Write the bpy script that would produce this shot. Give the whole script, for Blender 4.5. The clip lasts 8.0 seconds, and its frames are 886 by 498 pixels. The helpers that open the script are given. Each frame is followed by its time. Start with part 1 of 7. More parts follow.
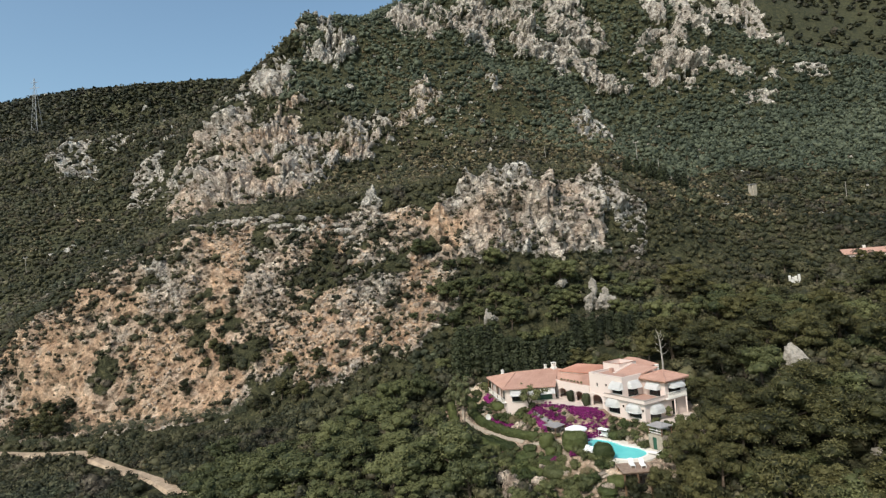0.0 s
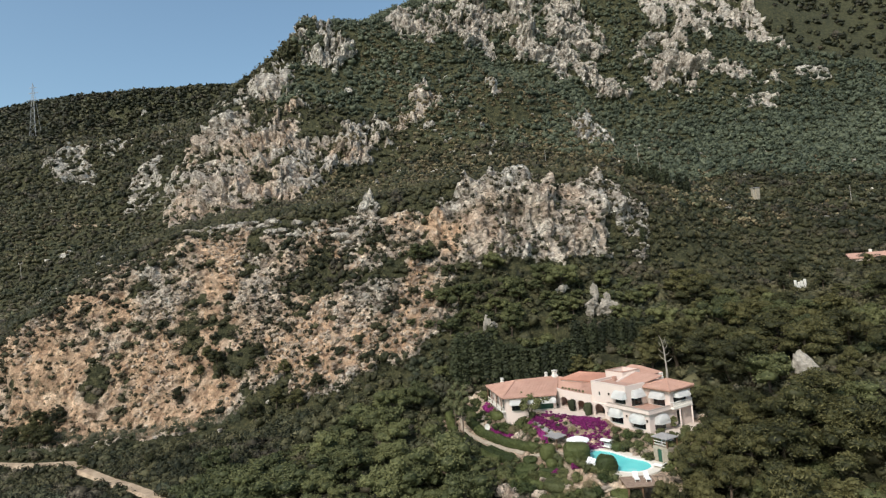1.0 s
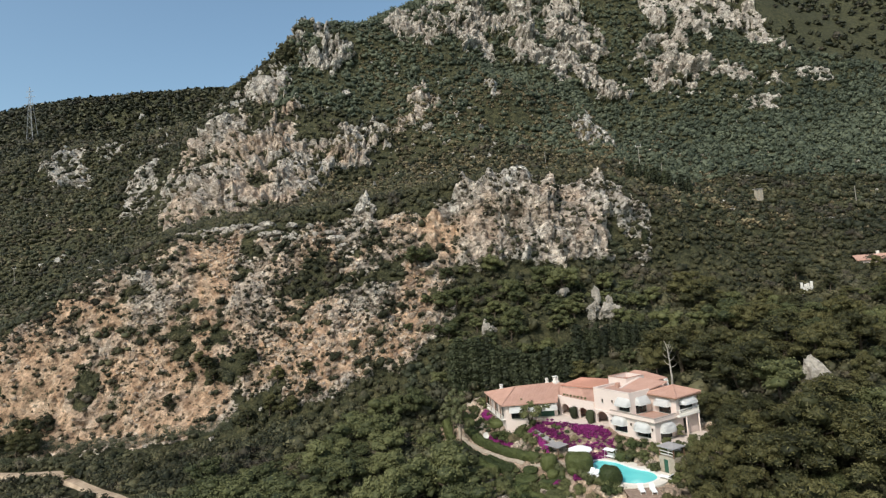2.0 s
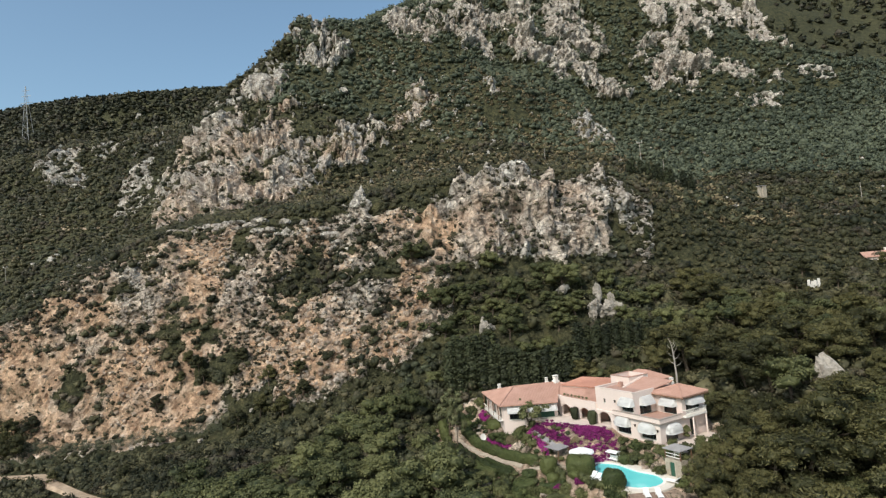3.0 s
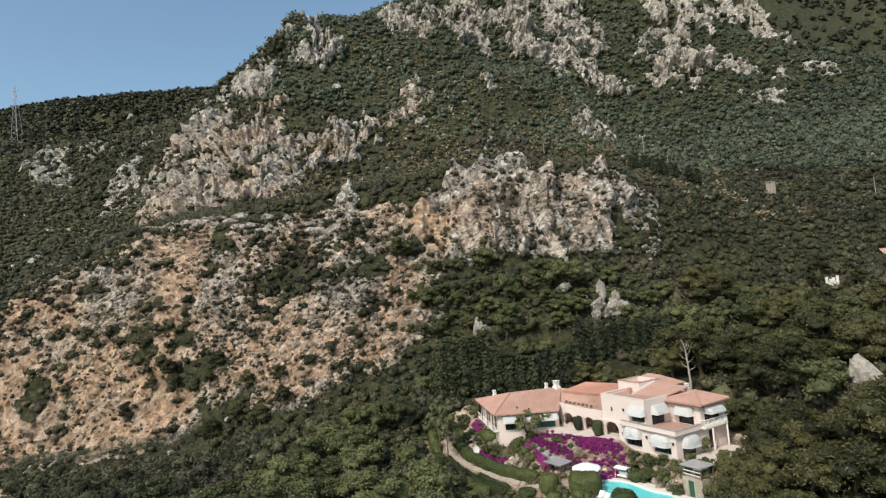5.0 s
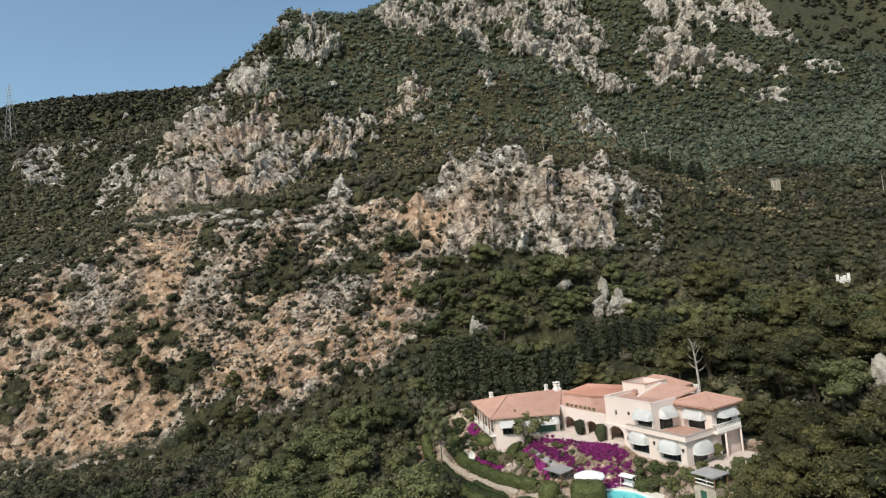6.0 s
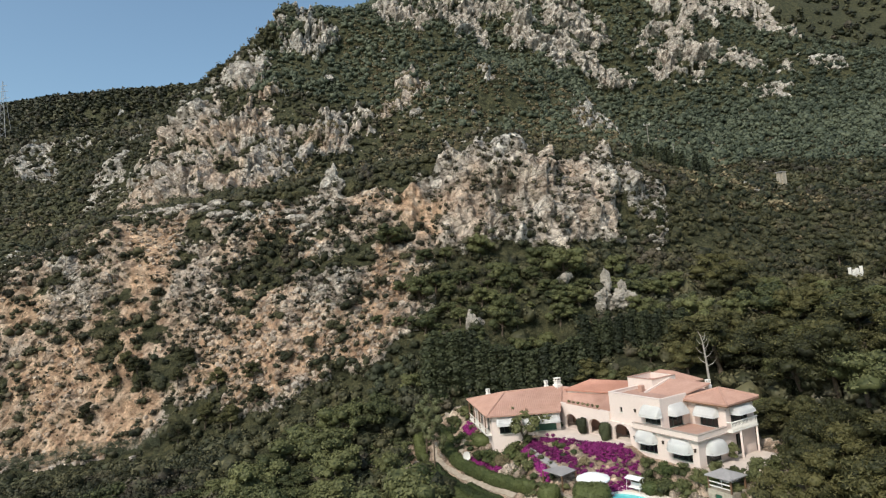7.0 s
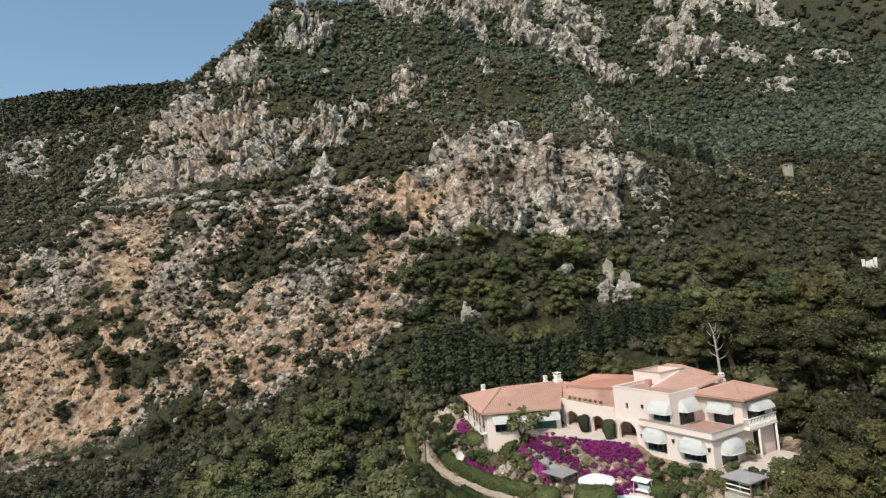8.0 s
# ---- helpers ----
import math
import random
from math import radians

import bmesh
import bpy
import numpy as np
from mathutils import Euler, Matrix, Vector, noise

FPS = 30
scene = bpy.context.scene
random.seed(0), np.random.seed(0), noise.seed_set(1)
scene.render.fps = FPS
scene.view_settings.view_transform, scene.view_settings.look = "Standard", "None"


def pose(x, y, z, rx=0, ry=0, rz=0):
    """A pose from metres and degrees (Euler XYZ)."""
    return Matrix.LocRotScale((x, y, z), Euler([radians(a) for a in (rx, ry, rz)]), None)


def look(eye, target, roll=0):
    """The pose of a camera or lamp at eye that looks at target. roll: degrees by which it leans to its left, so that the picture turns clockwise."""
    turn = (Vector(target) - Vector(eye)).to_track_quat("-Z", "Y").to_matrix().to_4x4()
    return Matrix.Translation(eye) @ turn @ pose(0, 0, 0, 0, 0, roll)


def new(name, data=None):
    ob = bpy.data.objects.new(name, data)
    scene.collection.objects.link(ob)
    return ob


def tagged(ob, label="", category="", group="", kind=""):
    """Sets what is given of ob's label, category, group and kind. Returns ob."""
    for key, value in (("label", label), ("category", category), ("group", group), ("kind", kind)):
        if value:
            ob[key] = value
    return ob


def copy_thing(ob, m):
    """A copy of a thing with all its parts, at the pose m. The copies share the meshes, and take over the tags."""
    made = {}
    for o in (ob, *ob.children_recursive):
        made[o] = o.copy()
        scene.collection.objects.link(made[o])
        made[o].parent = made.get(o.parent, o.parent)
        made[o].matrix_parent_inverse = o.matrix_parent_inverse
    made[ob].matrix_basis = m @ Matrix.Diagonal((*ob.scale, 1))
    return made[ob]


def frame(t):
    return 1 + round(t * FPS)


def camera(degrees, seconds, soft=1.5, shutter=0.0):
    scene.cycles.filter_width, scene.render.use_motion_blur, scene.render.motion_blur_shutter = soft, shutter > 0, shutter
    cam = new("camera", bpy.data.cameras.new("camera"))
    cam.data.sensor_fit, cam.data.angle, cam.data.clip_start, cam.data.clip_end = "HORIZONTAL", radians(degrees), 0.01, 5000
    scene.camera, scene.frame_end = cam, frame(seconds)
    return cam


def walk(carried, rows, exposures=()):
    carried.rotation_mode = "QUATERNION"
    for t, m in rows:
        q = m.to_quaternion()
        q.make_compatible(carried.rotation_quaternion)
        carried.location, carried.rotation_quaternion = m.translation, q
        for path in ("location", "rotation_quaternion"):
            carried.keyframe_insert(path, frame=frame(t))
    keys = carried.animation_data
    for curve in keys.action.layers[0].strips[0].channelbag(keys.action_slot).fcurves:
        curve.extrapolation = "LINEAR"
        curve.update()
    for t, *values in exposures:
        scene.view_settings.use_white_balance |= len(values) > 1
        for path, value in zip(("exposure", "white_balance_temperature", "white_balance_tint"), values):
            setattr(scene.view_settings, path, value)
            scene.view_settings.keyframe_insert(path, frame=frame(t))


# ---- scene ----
cam = camera(74.2, 8.0, soft=1.25)
PATH = [
    (0, (2.26, -2.116, 27.164), (2.0, -0.135, 27.231), -4.9),
    (0.5, (2.313, -0.741, 27.208), (2.052, 1.241, 27.283), -5.0),
    (1, (2.484, 0.941, 27.199), (2.223, 2.922, 27.283), -5.0),
    (1.5, (2.555, 2.688, 27.201), (2.294, 4.669, 27.293), -5.1),
    (3, (2.75, 8.859, 25.745), (2.49, 10.839, 25.848), -5.2),
    (3.5, (2.718, 11.232, 25.097), (2.46, 13.213, 25.203), -5.2),
    (4, (2.804, 13.722, 24.787), (2.546, 15.703, 24.896), -5.2),
    (4.5, (2.896, 16.298, 24.573), (2.638, 18.278, 24.688), -5.2),
    (4.7, (2.949, 17.347, 24.408), (2.691, 19.327, 24.524), -5.3),
    (6, (3.064, 24.307, 23.061), (2.81, 26.286, 23.186), -5.3),
    (6.5, (3.125, 27.075, 22.252), (2.87, 29.055, 22.378), -5.3),
    (7, (3.139, 29.863, 21.402), (2.885, 31.843, 21.529), -5.3),
    (7.5, (3.248, 32.765, 20.489), (2.993, 34.744, 20.618), -5.3),
    (8, (3.308, 35.68, 19.577), (3.054, 37.659, 19.707), -5.3),
]
walk(cam, [(t, look(eye, target, roll)) for t, eye, target, roll in PATH], exposures=[(0.0, -0.12, 6400, 11.0), (8.0, -0.12, 6400, 11.0)])

# ---- light ----
SUN_AZ, SUN_EL = 207.0, 46.0
world = bpy.data.worlds.new("world")
scene.world = world
world.use_nodes = True
wn = world.node_tree
sky = wn.nodes.new("ShaderNodeTexSky")
sky.sky_type = "NISHITA"
sky.sun_disc = False
sky.sun_elevation, sky.sun_rotation = radians(SUN_EL), radians(SUN_AZ)
sky.air_density, sky.dust_density, sky.ozone_density = 1.0, 2.4, 0.5
air = wn.nodes.new("ShaderNodeMix")
air.data_type, air.blend_type = "RGBA", "MULTIPLY"
air.inputs[0].default_value = 1.0
air.inputs[7].default_value = (0.96, 1.08, 1.01, 1)
wn.links.new(sky.outputs["Color"], air.inputs[6])
wn.links.new(air.outputs[2], wn.nodes["Background"].inputs["Color"])
wn.nodes["Background"].inputs["Strength"].default_value = 0.185
sun = new("sun", bpy.data.lights.new("sun", "SUN"))
sun.data.energy, sun.data.angle, sun.data.color = 3.5, radians(0.6), (1.0, 0.945, 0.865)
SUN_WAY = Vector((math.sin(radians(SUN_AZ)) * math.cos(radians(SUN_EL)), math.cos(radians(SUN_AZ)) * math.cos(radians(SUN_EL)), math.sin(radians(SUN_EL))))
sun.matrix_world = look(SUN_WAY * 300, (0, 0, 0))


# ---- materials ----
def shader(name, rough=0.8, metal=0.0, spec=0.3):
    m = bpy.data.materials.new(name)
    m.use_nodes = True
    nt = m.node_tree
    b = nt.nodes["Principled BSDF"]
    b.inputs["Roughness"].default_value = rough
    b.inputs["Metallic"].default_value = metal
    b.inputs["Specular IOR Level"].default_value = spec
    return m, nt, b


def node(nt, kind, **inputs):
    n = nt.nodes.new(kind)
    for key, value in inputs.items():
        n.inputs[key.replace("_", " ")].default_value = value
    return n


def coords(nt):
    return nt.nodes.new("ShaderNodeTexCoord").outputs["Object"]


def world_place(nt):
    return nt.nodes.new("ShaderNodeNewGeometry").outputs["Position"]


def ramp(nt, fac, stops):
    r = nt.nodes.new("ShaderNodeValToRGB")
    els = r.color_ramp.elements
    while len(els) < len(stops):
        els.new(0.5)
    for e, (p, c) in zip(els, stops):
        e.position, e.color = min(p, 1.0), (*c, 1)
    nt.links.new(fac, r.inputs["Fac"])
    return r.outputs["Color"]


def noise_of(nt, vec, scale, detail=4.0, rough=0.6, distort=0.0):
    n = node(nt, "ShaderNodeTexNoise", Scale=scale, Detail=detail, Roughness=rough, Distortion=distort)
    nt.links.new(vec, n.inputs["Vector"])
    return n.outputs["Fac"]


def mix(nt, fac, a, b, kind="MIX"):
    m = nt.nodes.new("ShaderNodeMix")
    m.data_type, m.blend_type = "RGBA", kind
    for value, socket in ((fac, m.inputs[0]), (a, m.inputs[6]), (b, m.inputs[7])):
        if isinstance(value, (int, float)):
            socket.default_value = value
        elif isinstance(value, tuple):
            socket.default_value = (*value, 1)
        else:
            nt.links.new(value, socket)
    return m.outputs[2]


def bump(nt, b, height, strength, distance):
    n = node(nt, "ShaderNodeBump", Strength=strength, Distance=distance)
    nt.links.new(height, n.inputs["Height"])
    nt.links.new(n.outputs["Normal"], b.inputs["Normal"])


def surface(name, low, high, scale=1.0, rough=0.8, grain=8.0, relief=0.02, spec=0.3, metal=0.0):
    """Broad stains between two colours, fine grain and relief, at real size."""
    m, nt, b = shader(name, rough, metal, spec)
    v = world_place(nt)
    broad = noise_of(nt, v, scale, 5.0)
    fine = noise_of(nt, v, scale * grain, 3.0)
    c = ramp(nt, broad, [(0.3, low), (0.7, high)])
    c = mix(nt, 0.2, c, ramp(nt, fine, [(0.3, tuple(x * 0.7 for x in low)), (0.7, tuple(min(1, x * 1.15) for x in high))]))
    nt.links.new(c, b.inputs["Base Color"])
    bump(nt, b, fine, 0.5, relief)
    return m


def foliage(name, dark, mid, light, rough=0.65, other=None):
    """Leaves: each leaf and each plant in its own tone; other: the colours of withered and of bluish patches."""
    m, nt, b = shader(name, rough, 0.0, 0.25)
    g = nt.nodes.new("ShaderNodeNewGeometry")
    tone = nt.nodes.new("ShaderNodeAttribute")
    tone.attribute_name = "tone"
    broad = noise_of(nt, g.outputs["Position"], 0.05, 4.0)
    add = nt.nodes.new("ShaderNodeMath")
    add.operation = "MULTIPLY_ADD"
    nt.links.new(g.outputs["Random Per Island"], add.inputs[0])
    add.inputs[1].default_value = 0.35
    nt.links.new(tone.outputs["Fac"], add.inputs[2])
    two = nt.nodes.new("ShaderNodeMath")
    two.operation = "MULTIPLY_ADD"
    nt.links.new(broad, two.inputs[0])
    two.inputs[1].default_value = 0.5
    nt.links.new(add.outputs[0], two.inputs[2])
    each = nt.nodes.new("ShaderNodeMath")
    each.operation = "MULTIPLY_ADD"
    nt.links.new(nt.nodes.new("ShaderNodeObjectInfo").outputs["Random"], each.inputs[0])
    each.inputs[1].default_value = 0.55
    nt.links.new(two.outputs[0], each.inputs[2])
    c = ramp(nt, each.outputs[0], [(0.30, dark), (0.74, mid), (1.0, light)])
    if other:
        for colour, size, low in ((other[0], 0.075, 0.52), (other[1], 0.05, 0.54)):
            patch = noise_of(nt, g.outputs["Position"], size, 6.0, 0.7, 0.6 + size)
            tint = mix(nt, 1.0, ramp(nt, each.outputs[0], [(0.25, (0.35, 0.35, 0.35)), (0.74, (1, 1, 1)), (1.0, (1.7, 1.7, 1.7))]), colour, "MULTIPLY")
            c = mix(nt, ramp(nt, patch, [(low, (0, 0, 0)), (low + 0.1, (0.85, 0.85, 0.85))]), c, tint)
    nt.links.new(c, b.inputs["Base Color"])
    return m


def ground_material():
    """Bare rock, ochre earth and dry grass, by the rock and earth shares of the hillside."""
    m, nt, b = shader("hillside", 0.9, 0.0, 0.2)
    v = world_place(nt)
    rock = nt.nodes.new("ShaderNodeAttribute")
    rock.attribute_name = "rock"
    earth = nt.nodes.new("ShaderNodeAttribute")
    earth.attribute_name = "earth"
    n1, n2, n3 = noise_of(nt, v, 0.30, 9.0, 0.68, 0.6), noise_of(nt, v, 1.3, 7.0, 0.72, 0.3), noise_of(nt, v, 0.07, 5.0)
    n4 = noise_of(nt, v, 0.55, 8.0, 0.75, 0.8)
    warp = nt.nodes.new("ShaderNodeVectorMath")
    warp.operation = "MULTIPLY_ADD"
    nt.links.new(n2, warp.inputs[0])
    warp.inputs[1].default_value = (0.9, 0.9, 0.9)
    nt.links.new(v, warp.inputs[2])
    grey = ramp(nt, n1, [(0.29, (0.14, 0.123, 0.105)), (0.39, (0.34, 0.308, 0.27)), (0.50, (0.58, 0.54, 0.485)), (0.65, (0.72, 0.675, 0.61))])
    ochre = ramp(nt, n1, [(0.28, (0.22, 0.13, 0.08)), (0.40, (0.44, 0.285, 0.185)), (0.53, (0.57, 0.395, 0.268)), (0.69, (0.69, 0.535, 0.405))])
    stone = mix(nt, earth.outputs["Fac"], grey, ochre)
    speck = noise_of(nt, v, 2.2, 6.0, 0.8, 0.2)
    stone = mix(nt, 0.7, stone, ramp(nt, speck, [(0.36, (0.50, 0.47, 0.43)), (0.50, (1.0, 1.0, 1.0)), (0.64, (1.32, 1.31, 1.29))]), "MULTIPLY")
    edges = []
    for size, dark, wide in ((0.40, 0.6, 0.03), (1.1, 0.75, 0.05)):
        block = node(nt, "ShaderNodeTexVoronoi", Scale=size)
        gap = node(nt, "ShaderNodeTexVoronoi", Scale=size)
        gap.feature = "DISTANCE_TO_EDGE"
        for q in (block, gap):
            nt.links.new(warp.outputs[0], q.inputs["Vector"])
        shade = nt.nodes.new("ShaderNodeSeparateColor")
        nt.links.new(block.outputs["Color"], shade.inputs["Color"])
        stone = mix(nt, 0.65, stone, ramp(nt, shade.outputs["Red"], [(0.0, (0.58, 0.565, 0.54)), (0.5, (1.0, 1.0, 1.0)), (1.0, (1.36, 1.35, 1.33))]), "MULTIPLY")
        stone = mix(nt, 0.12, stone, ramp(nt, gap.outputs["Distance"], [(0.0, (dark, dark * 0.94, dark * 0.86)), (wide, (1, 1, 1))]), "MULTIPLY")
        edges.append(ramp(nt, gap.outputs["Distance"], [(0.0, (0, 0, 0)), (wide * 2.5, (1, 1, 1))]))
    stone = mix(nt, ramp(nt, n3, [(0.45, (0, 0, 0)), (0.7, (0.4, 0.4, 0.4))]), stone, mix(nt, 0.5, stone, (0.46, 0.30, 0.22), "MIX"))
    # lichen, cushions of thyme, dry grass in the clefts, and painted shade of pits
    stone = mix(nt, ramp(nt, n4, [(0.55, (0, 0, 0)), (0.60, (0.85, 0.85, 0.85))]), stone, (0.085, 0.078, 0.045))
    litter = ramp(nt, n2, [(0.3, (0.030, 0.032, 0.016)), (0.48, (0.056, 0.056, 0.028)), (0.62, (0.090, 0.084, 0.046)), (0.8, (0.14, 0.12, 0.072))])
    litter = mix(nt, 0.8, litter, ramp(nt, speck, [(0.36, (0.45, 0.47, 0.42)), (0.50, (1.0, 1.0, 1.0)), (0.66, (1.6, 1.55, 1.5))]), "MULTIPLY")
    litter = mix(nt, 0.9, litter, ramp(nt, noise_of(nt, v, 0.42, 6.0, 0.65, 0.2), [(0.38, (0.40, 0.44, 0.40)), (0.50, (0.9, 0.92, 0.88)), (0.64, (1.5, 1.42, 1.3))]), "MULTIPLY")
    ragged = nt.nodes.new("ShaderNodeMath")
    ragged.operation = "MULTIPLY_ADD"
    nt.links.new(noise_of(nt, v, 0.8, 7.0, 0.75, 0.3), ragged.inputs[0])
    ragged.inputs[1].default_value = 1.1
    nt.links.new(rock.outputs["Fac"], ragged.inputs[2])
    c = mix(nt, ramp(nt, ragged.outputs[0], [(0.93, (0, 0, 0)), (1.03, (1, 1, 1))]), litter, stone)
    nt.links.new(c, b.inputs["Base Color"])
    h = nt.nodes.new("ShaderNodeMath")
    h.operation = "ADD"
    nt.links.new(n1, h.inputs[0])
    nt.links.new(n2, h.inputs[1])
    h2 = nt.nodes.new("ShaderNodeMath")
    h2.operation = "MULTIPLY_ADD"
    nt.links.new(edges[0], h2.inputs[0])
    firm = nt.nodes.new("ShaderNodeMath")
    firm.operation, firm.use_clamp = "SUBTRACT", True
    nt.links.new(rock.outputs["Fac"], firm.inputs[0])
    nt.links.new(earth.outputs["Fac"], firm.inputs[1])
    nt.links.new(firm.outputs[0], h2.inputs[1])
    nt.links.new(h.outputs[0], h2.inputs[2])
    bump(nt, b, h2.outputs[0], 1.0, 1.1)
    return m


def roof_material(name, low, mid, high):
    """Terracotta barrel tiles: weathered tones, courses as relief."""
    m, nt, b = shader(name, 0.85, 0.0, 0.2)
    v = coords(nt)
    n1, n2 = noise_of(nt, v, 0.6, 5.0), noise_of(nt, v, 5.0, 3.0)
    c = mix(nt, 0.5, ramp(nt, n1, [(0.3, low), (0.55, mid), (0.8, high)]), ramp(nt, n2, [(0.25, low), (0.5, mid), (0.75, high)]))
    nt.links.new(c, b.inputs["Base Color"])
    bump(nt, b, n2, 0.4, 0.04)
    return m


M_GROUND = ground_material()
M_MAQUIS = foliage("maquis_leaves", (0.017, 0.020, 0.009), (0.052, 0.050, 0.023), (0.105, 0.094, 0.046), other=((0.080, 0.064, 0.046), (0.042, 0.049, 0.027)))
M_PINE = foliage("pine_needles", (0.011, 0.012, 0.005), (0.038, 0.039, 0.014), (0.096, 0.087, 0.032))
M_OAK = foliage("holm_oak_leaves", (0.024, 0.031, 0.012), (0.070, 0.076, 0.029), (0.118, 0.120, 0.047))
M_CYPRESS = foliage("cypress_leaves", (0.009, 0.013, 0.006), (0.024, 0.029, 0.013), (0.046, 0.053, 0.024))
M_HEDGE = foliage("hedge_leaves", (0.014, 0.021, 0.007), (0.038, 0.051, 0.016), (0.090, 0.102, 0.034))
M_BOUGAIN = foliage("bougainvillea_flowers", (0.06, 0.006, 0.038), (0.165, 0.013, 0.10), (0.30, 0.03, 0.19))
M_DRY = foliage("dry_bush_leaves", (0.06, 0.046, 0.026), (0.12, 0.094, 0.052), (0.20, 0.16, 0.09))
# blue-green leaves, with the distance haze mixed into their colour
M_HOLM_HAZED = foliage("hazed_holm_oak_scrub_leaves", (0.024, 0.032, 0.020), (0.052, 0.063, 0.040), (0.094, 0.106, 0.066))
M_PALE_LEAF = foliage("grey_green_leaves", (0.026, 0.032, 0.014), (0.072, 0.080, 0.036), (0.14, 0.14, 0.066))
M_GARRIGUE = foliage("garrigue_tufts", (0.026, 0.024, 0.012), (0.060, 0.053, 0.027), (0.11, 0.09, 0.05))
M_BARK = surface("bark", (0.07, 0.05, 0.035), (0.16, 0.12, 0.085), 3.0, 0.9, 6.0, 0.03)
M_DEADWOOD = surface("bleached_wood", (0.25, 0.22, 0.19), (0.42, 0.38, 0.33), 3.0, 0.85, 6.0, 0.02)
M_PALE_ROCK = surface("bleached_limestone", (0.17, 0.145, 0.118), (0.43, 0.39, 0.335), 1.3, 0.9, 5.0, 0.2)
M_WALL = surface("pink_render", (0.68, 0.56, 0.50), (0.71, 0.595, 0.535), 0.4, 0.85, 14.0, 0.0015)
M_WHITE = surface("white_render", (0.72, 0.68, 0.62), (0.80, 0.76, 0.70), 0.5, 0.8, 12.0, 0.006)
M_TILE = roof_material("terracotta_tiles", (0.36, 0.197, 0.148), (0.455, 0.268, 0.205), (0.525, 0.335, 0.265))
M_TILE_RED = roof_material("fresh_red_tiles", (0.40, 0.185, 0.13), (0.49, 0.245, 0.175), (0.56, 0.30, 0.225))
M_COPING = surface("weathered_coping", (0.27, 0.215, 0.18), (0.42, 0.35, 0.30), 1.4, 0.85, 8.0, 0.006)
M_COTTO = surface("terracotta_floor", (0.36, 0.21, 0.16), (0.46, 0.285, 0.22), 1.2, 0.8, 8.0, 0.004)
M_AWNING = surface("white_canvas", (0.76, 0.75, 0.73), (0.83, 0.82, 0.80), 0.8, 0.85, 10.0, 0.004)
M_PAVE = surface("pale_paving", (0.52, 0.43, 0.365), (0.64, 0.545, 0.475), 0.9, 0.85, 9.0, 0.008)
M_PATH = surface("garden_path_stone", (0.22, 0.175, 0.13), (0.44, 0.37, 0.29), 1.6, 0.85, 9.0, 0.008)
M_DECK = surface("pool_deck_stone", (0.62, 0.55, 0.46), (0.74, 0.68, 0.60), 0.8, 0.8, 9.0, 0.006)
M_GLASS_DARK, _nt, _b = shader("window_glass", 0.06, 0.0, 0.5)
_b.inputs["Base Color"].default_value = (0.012, 0.016, 0.018, 1)
M_SHUTTER = surface("green_shutter_paint", (0.02, 0.07, 0.045), (0.035, 0.10, 0.065), 2.0, 0.5, 10.0, 0.003)
M_PLANK = surface("weathered_planks", (0.20, 0.13, 0.09), (0.36, 0.26, 0.20), 2.0, 0.85, 9.0, 0.01)
M_FRAME = surface("dark_green_frames", (0.03, 0.045, 0.036), (0.055, 0.07, 0.058), 2.0, 0.5, 10.0, 0.003)
M_WOOD = surface("brown_wood", (0.10, 0.055, 0.03), (0.19, 0.11, 0.065), 2.0, 0.7, 9.0, 0.006)
# dark iron of the lanterns, and painted shade of the room inside
M_DARK = surface("dark_iron_and_room_shade", (0.03, 0.022, 0.017), (0.06, 0.042, 0.03), 1.0, 0.9, 6.0, 0.01)
M_GREY = surface("grey_canopy", (0.22, 0.205, 0.20), (0.32, 0.30, 0.29), 0.7, 0.8, 8.0, 0.006)
M_STONEWALL = surface("rubble_stone", (0.26, 0.22, 0.17), (0.46, 0.40, 0.32), 1.6, 0.9, 4.0, 0.05)
M_METAL = surface("grey_metal", (0.30, 0.30, 0.30), (0.42, 0.42, 0.42), 2.0, 0.5, 8.0, 0.002)
M_DIRT = surface("dirt_track", (0.25, 0.18, 0.12), (0.50, 0.38, 0.27), 0.7, 0.95, 8.0, 0.03)


# ---- mesh helpers ----
def quick_mesh(name, verts, tris, tones=None, faceted=False):
    """A triangle mesh from arrays that the code has worked out."""
    me = bpy.data.meshes.new(name)
    verts, tris = np.asarray(verts, np.float32), np.asarray(tris, np.int32)
    me.vertices.add(len(verts))
    me.vertices.foreach_set("co", verts.ravel())
    me.loops.add(tris.size)
    me.loops.foreach_set("vertex_index", tris.ravel())
    me.polygons.add(len(tris))
    me.polygons.foreach_set("loop_start", np.arange(0, tris.size, tris.shape[1], dtype=np.int32))
    if tones is not None:
        me.attributes.new("tone", "FLOAT", "POINT").data.foreach_set("value", np.asarray(tones, np.float32))
    me.update(calc_edges=True)
    if faceted:
        me.shade_flat()
    return me


def part(name, bm, material, parent=None, label="", smooth=False):
    me = bpy.data.meshes.new(name)
    bm.to_mesh(me)
    bm.free()
    if smooth:
        for p in me.polygons:
            p.use_smooth = True
    me.materials.append(material)
    ob = new(name, me)
    if parent is not None:
        ob.parent = parent
    if label:
        ob["label"] = label
    return ob


def mesh_part(name, me, material, parent=None, label=""):
    me.materials.append(material)
    ob = new(name, me)
    if parent is not None:
        ob.parent = parent
    if label:
        ob["label"] = label
    return ob


def thing(name, m, label, category, group="", kind=""):
    ob = new(name)
    ob.matrix_basis = m
    return tagged(ob, label, category, group, kind)


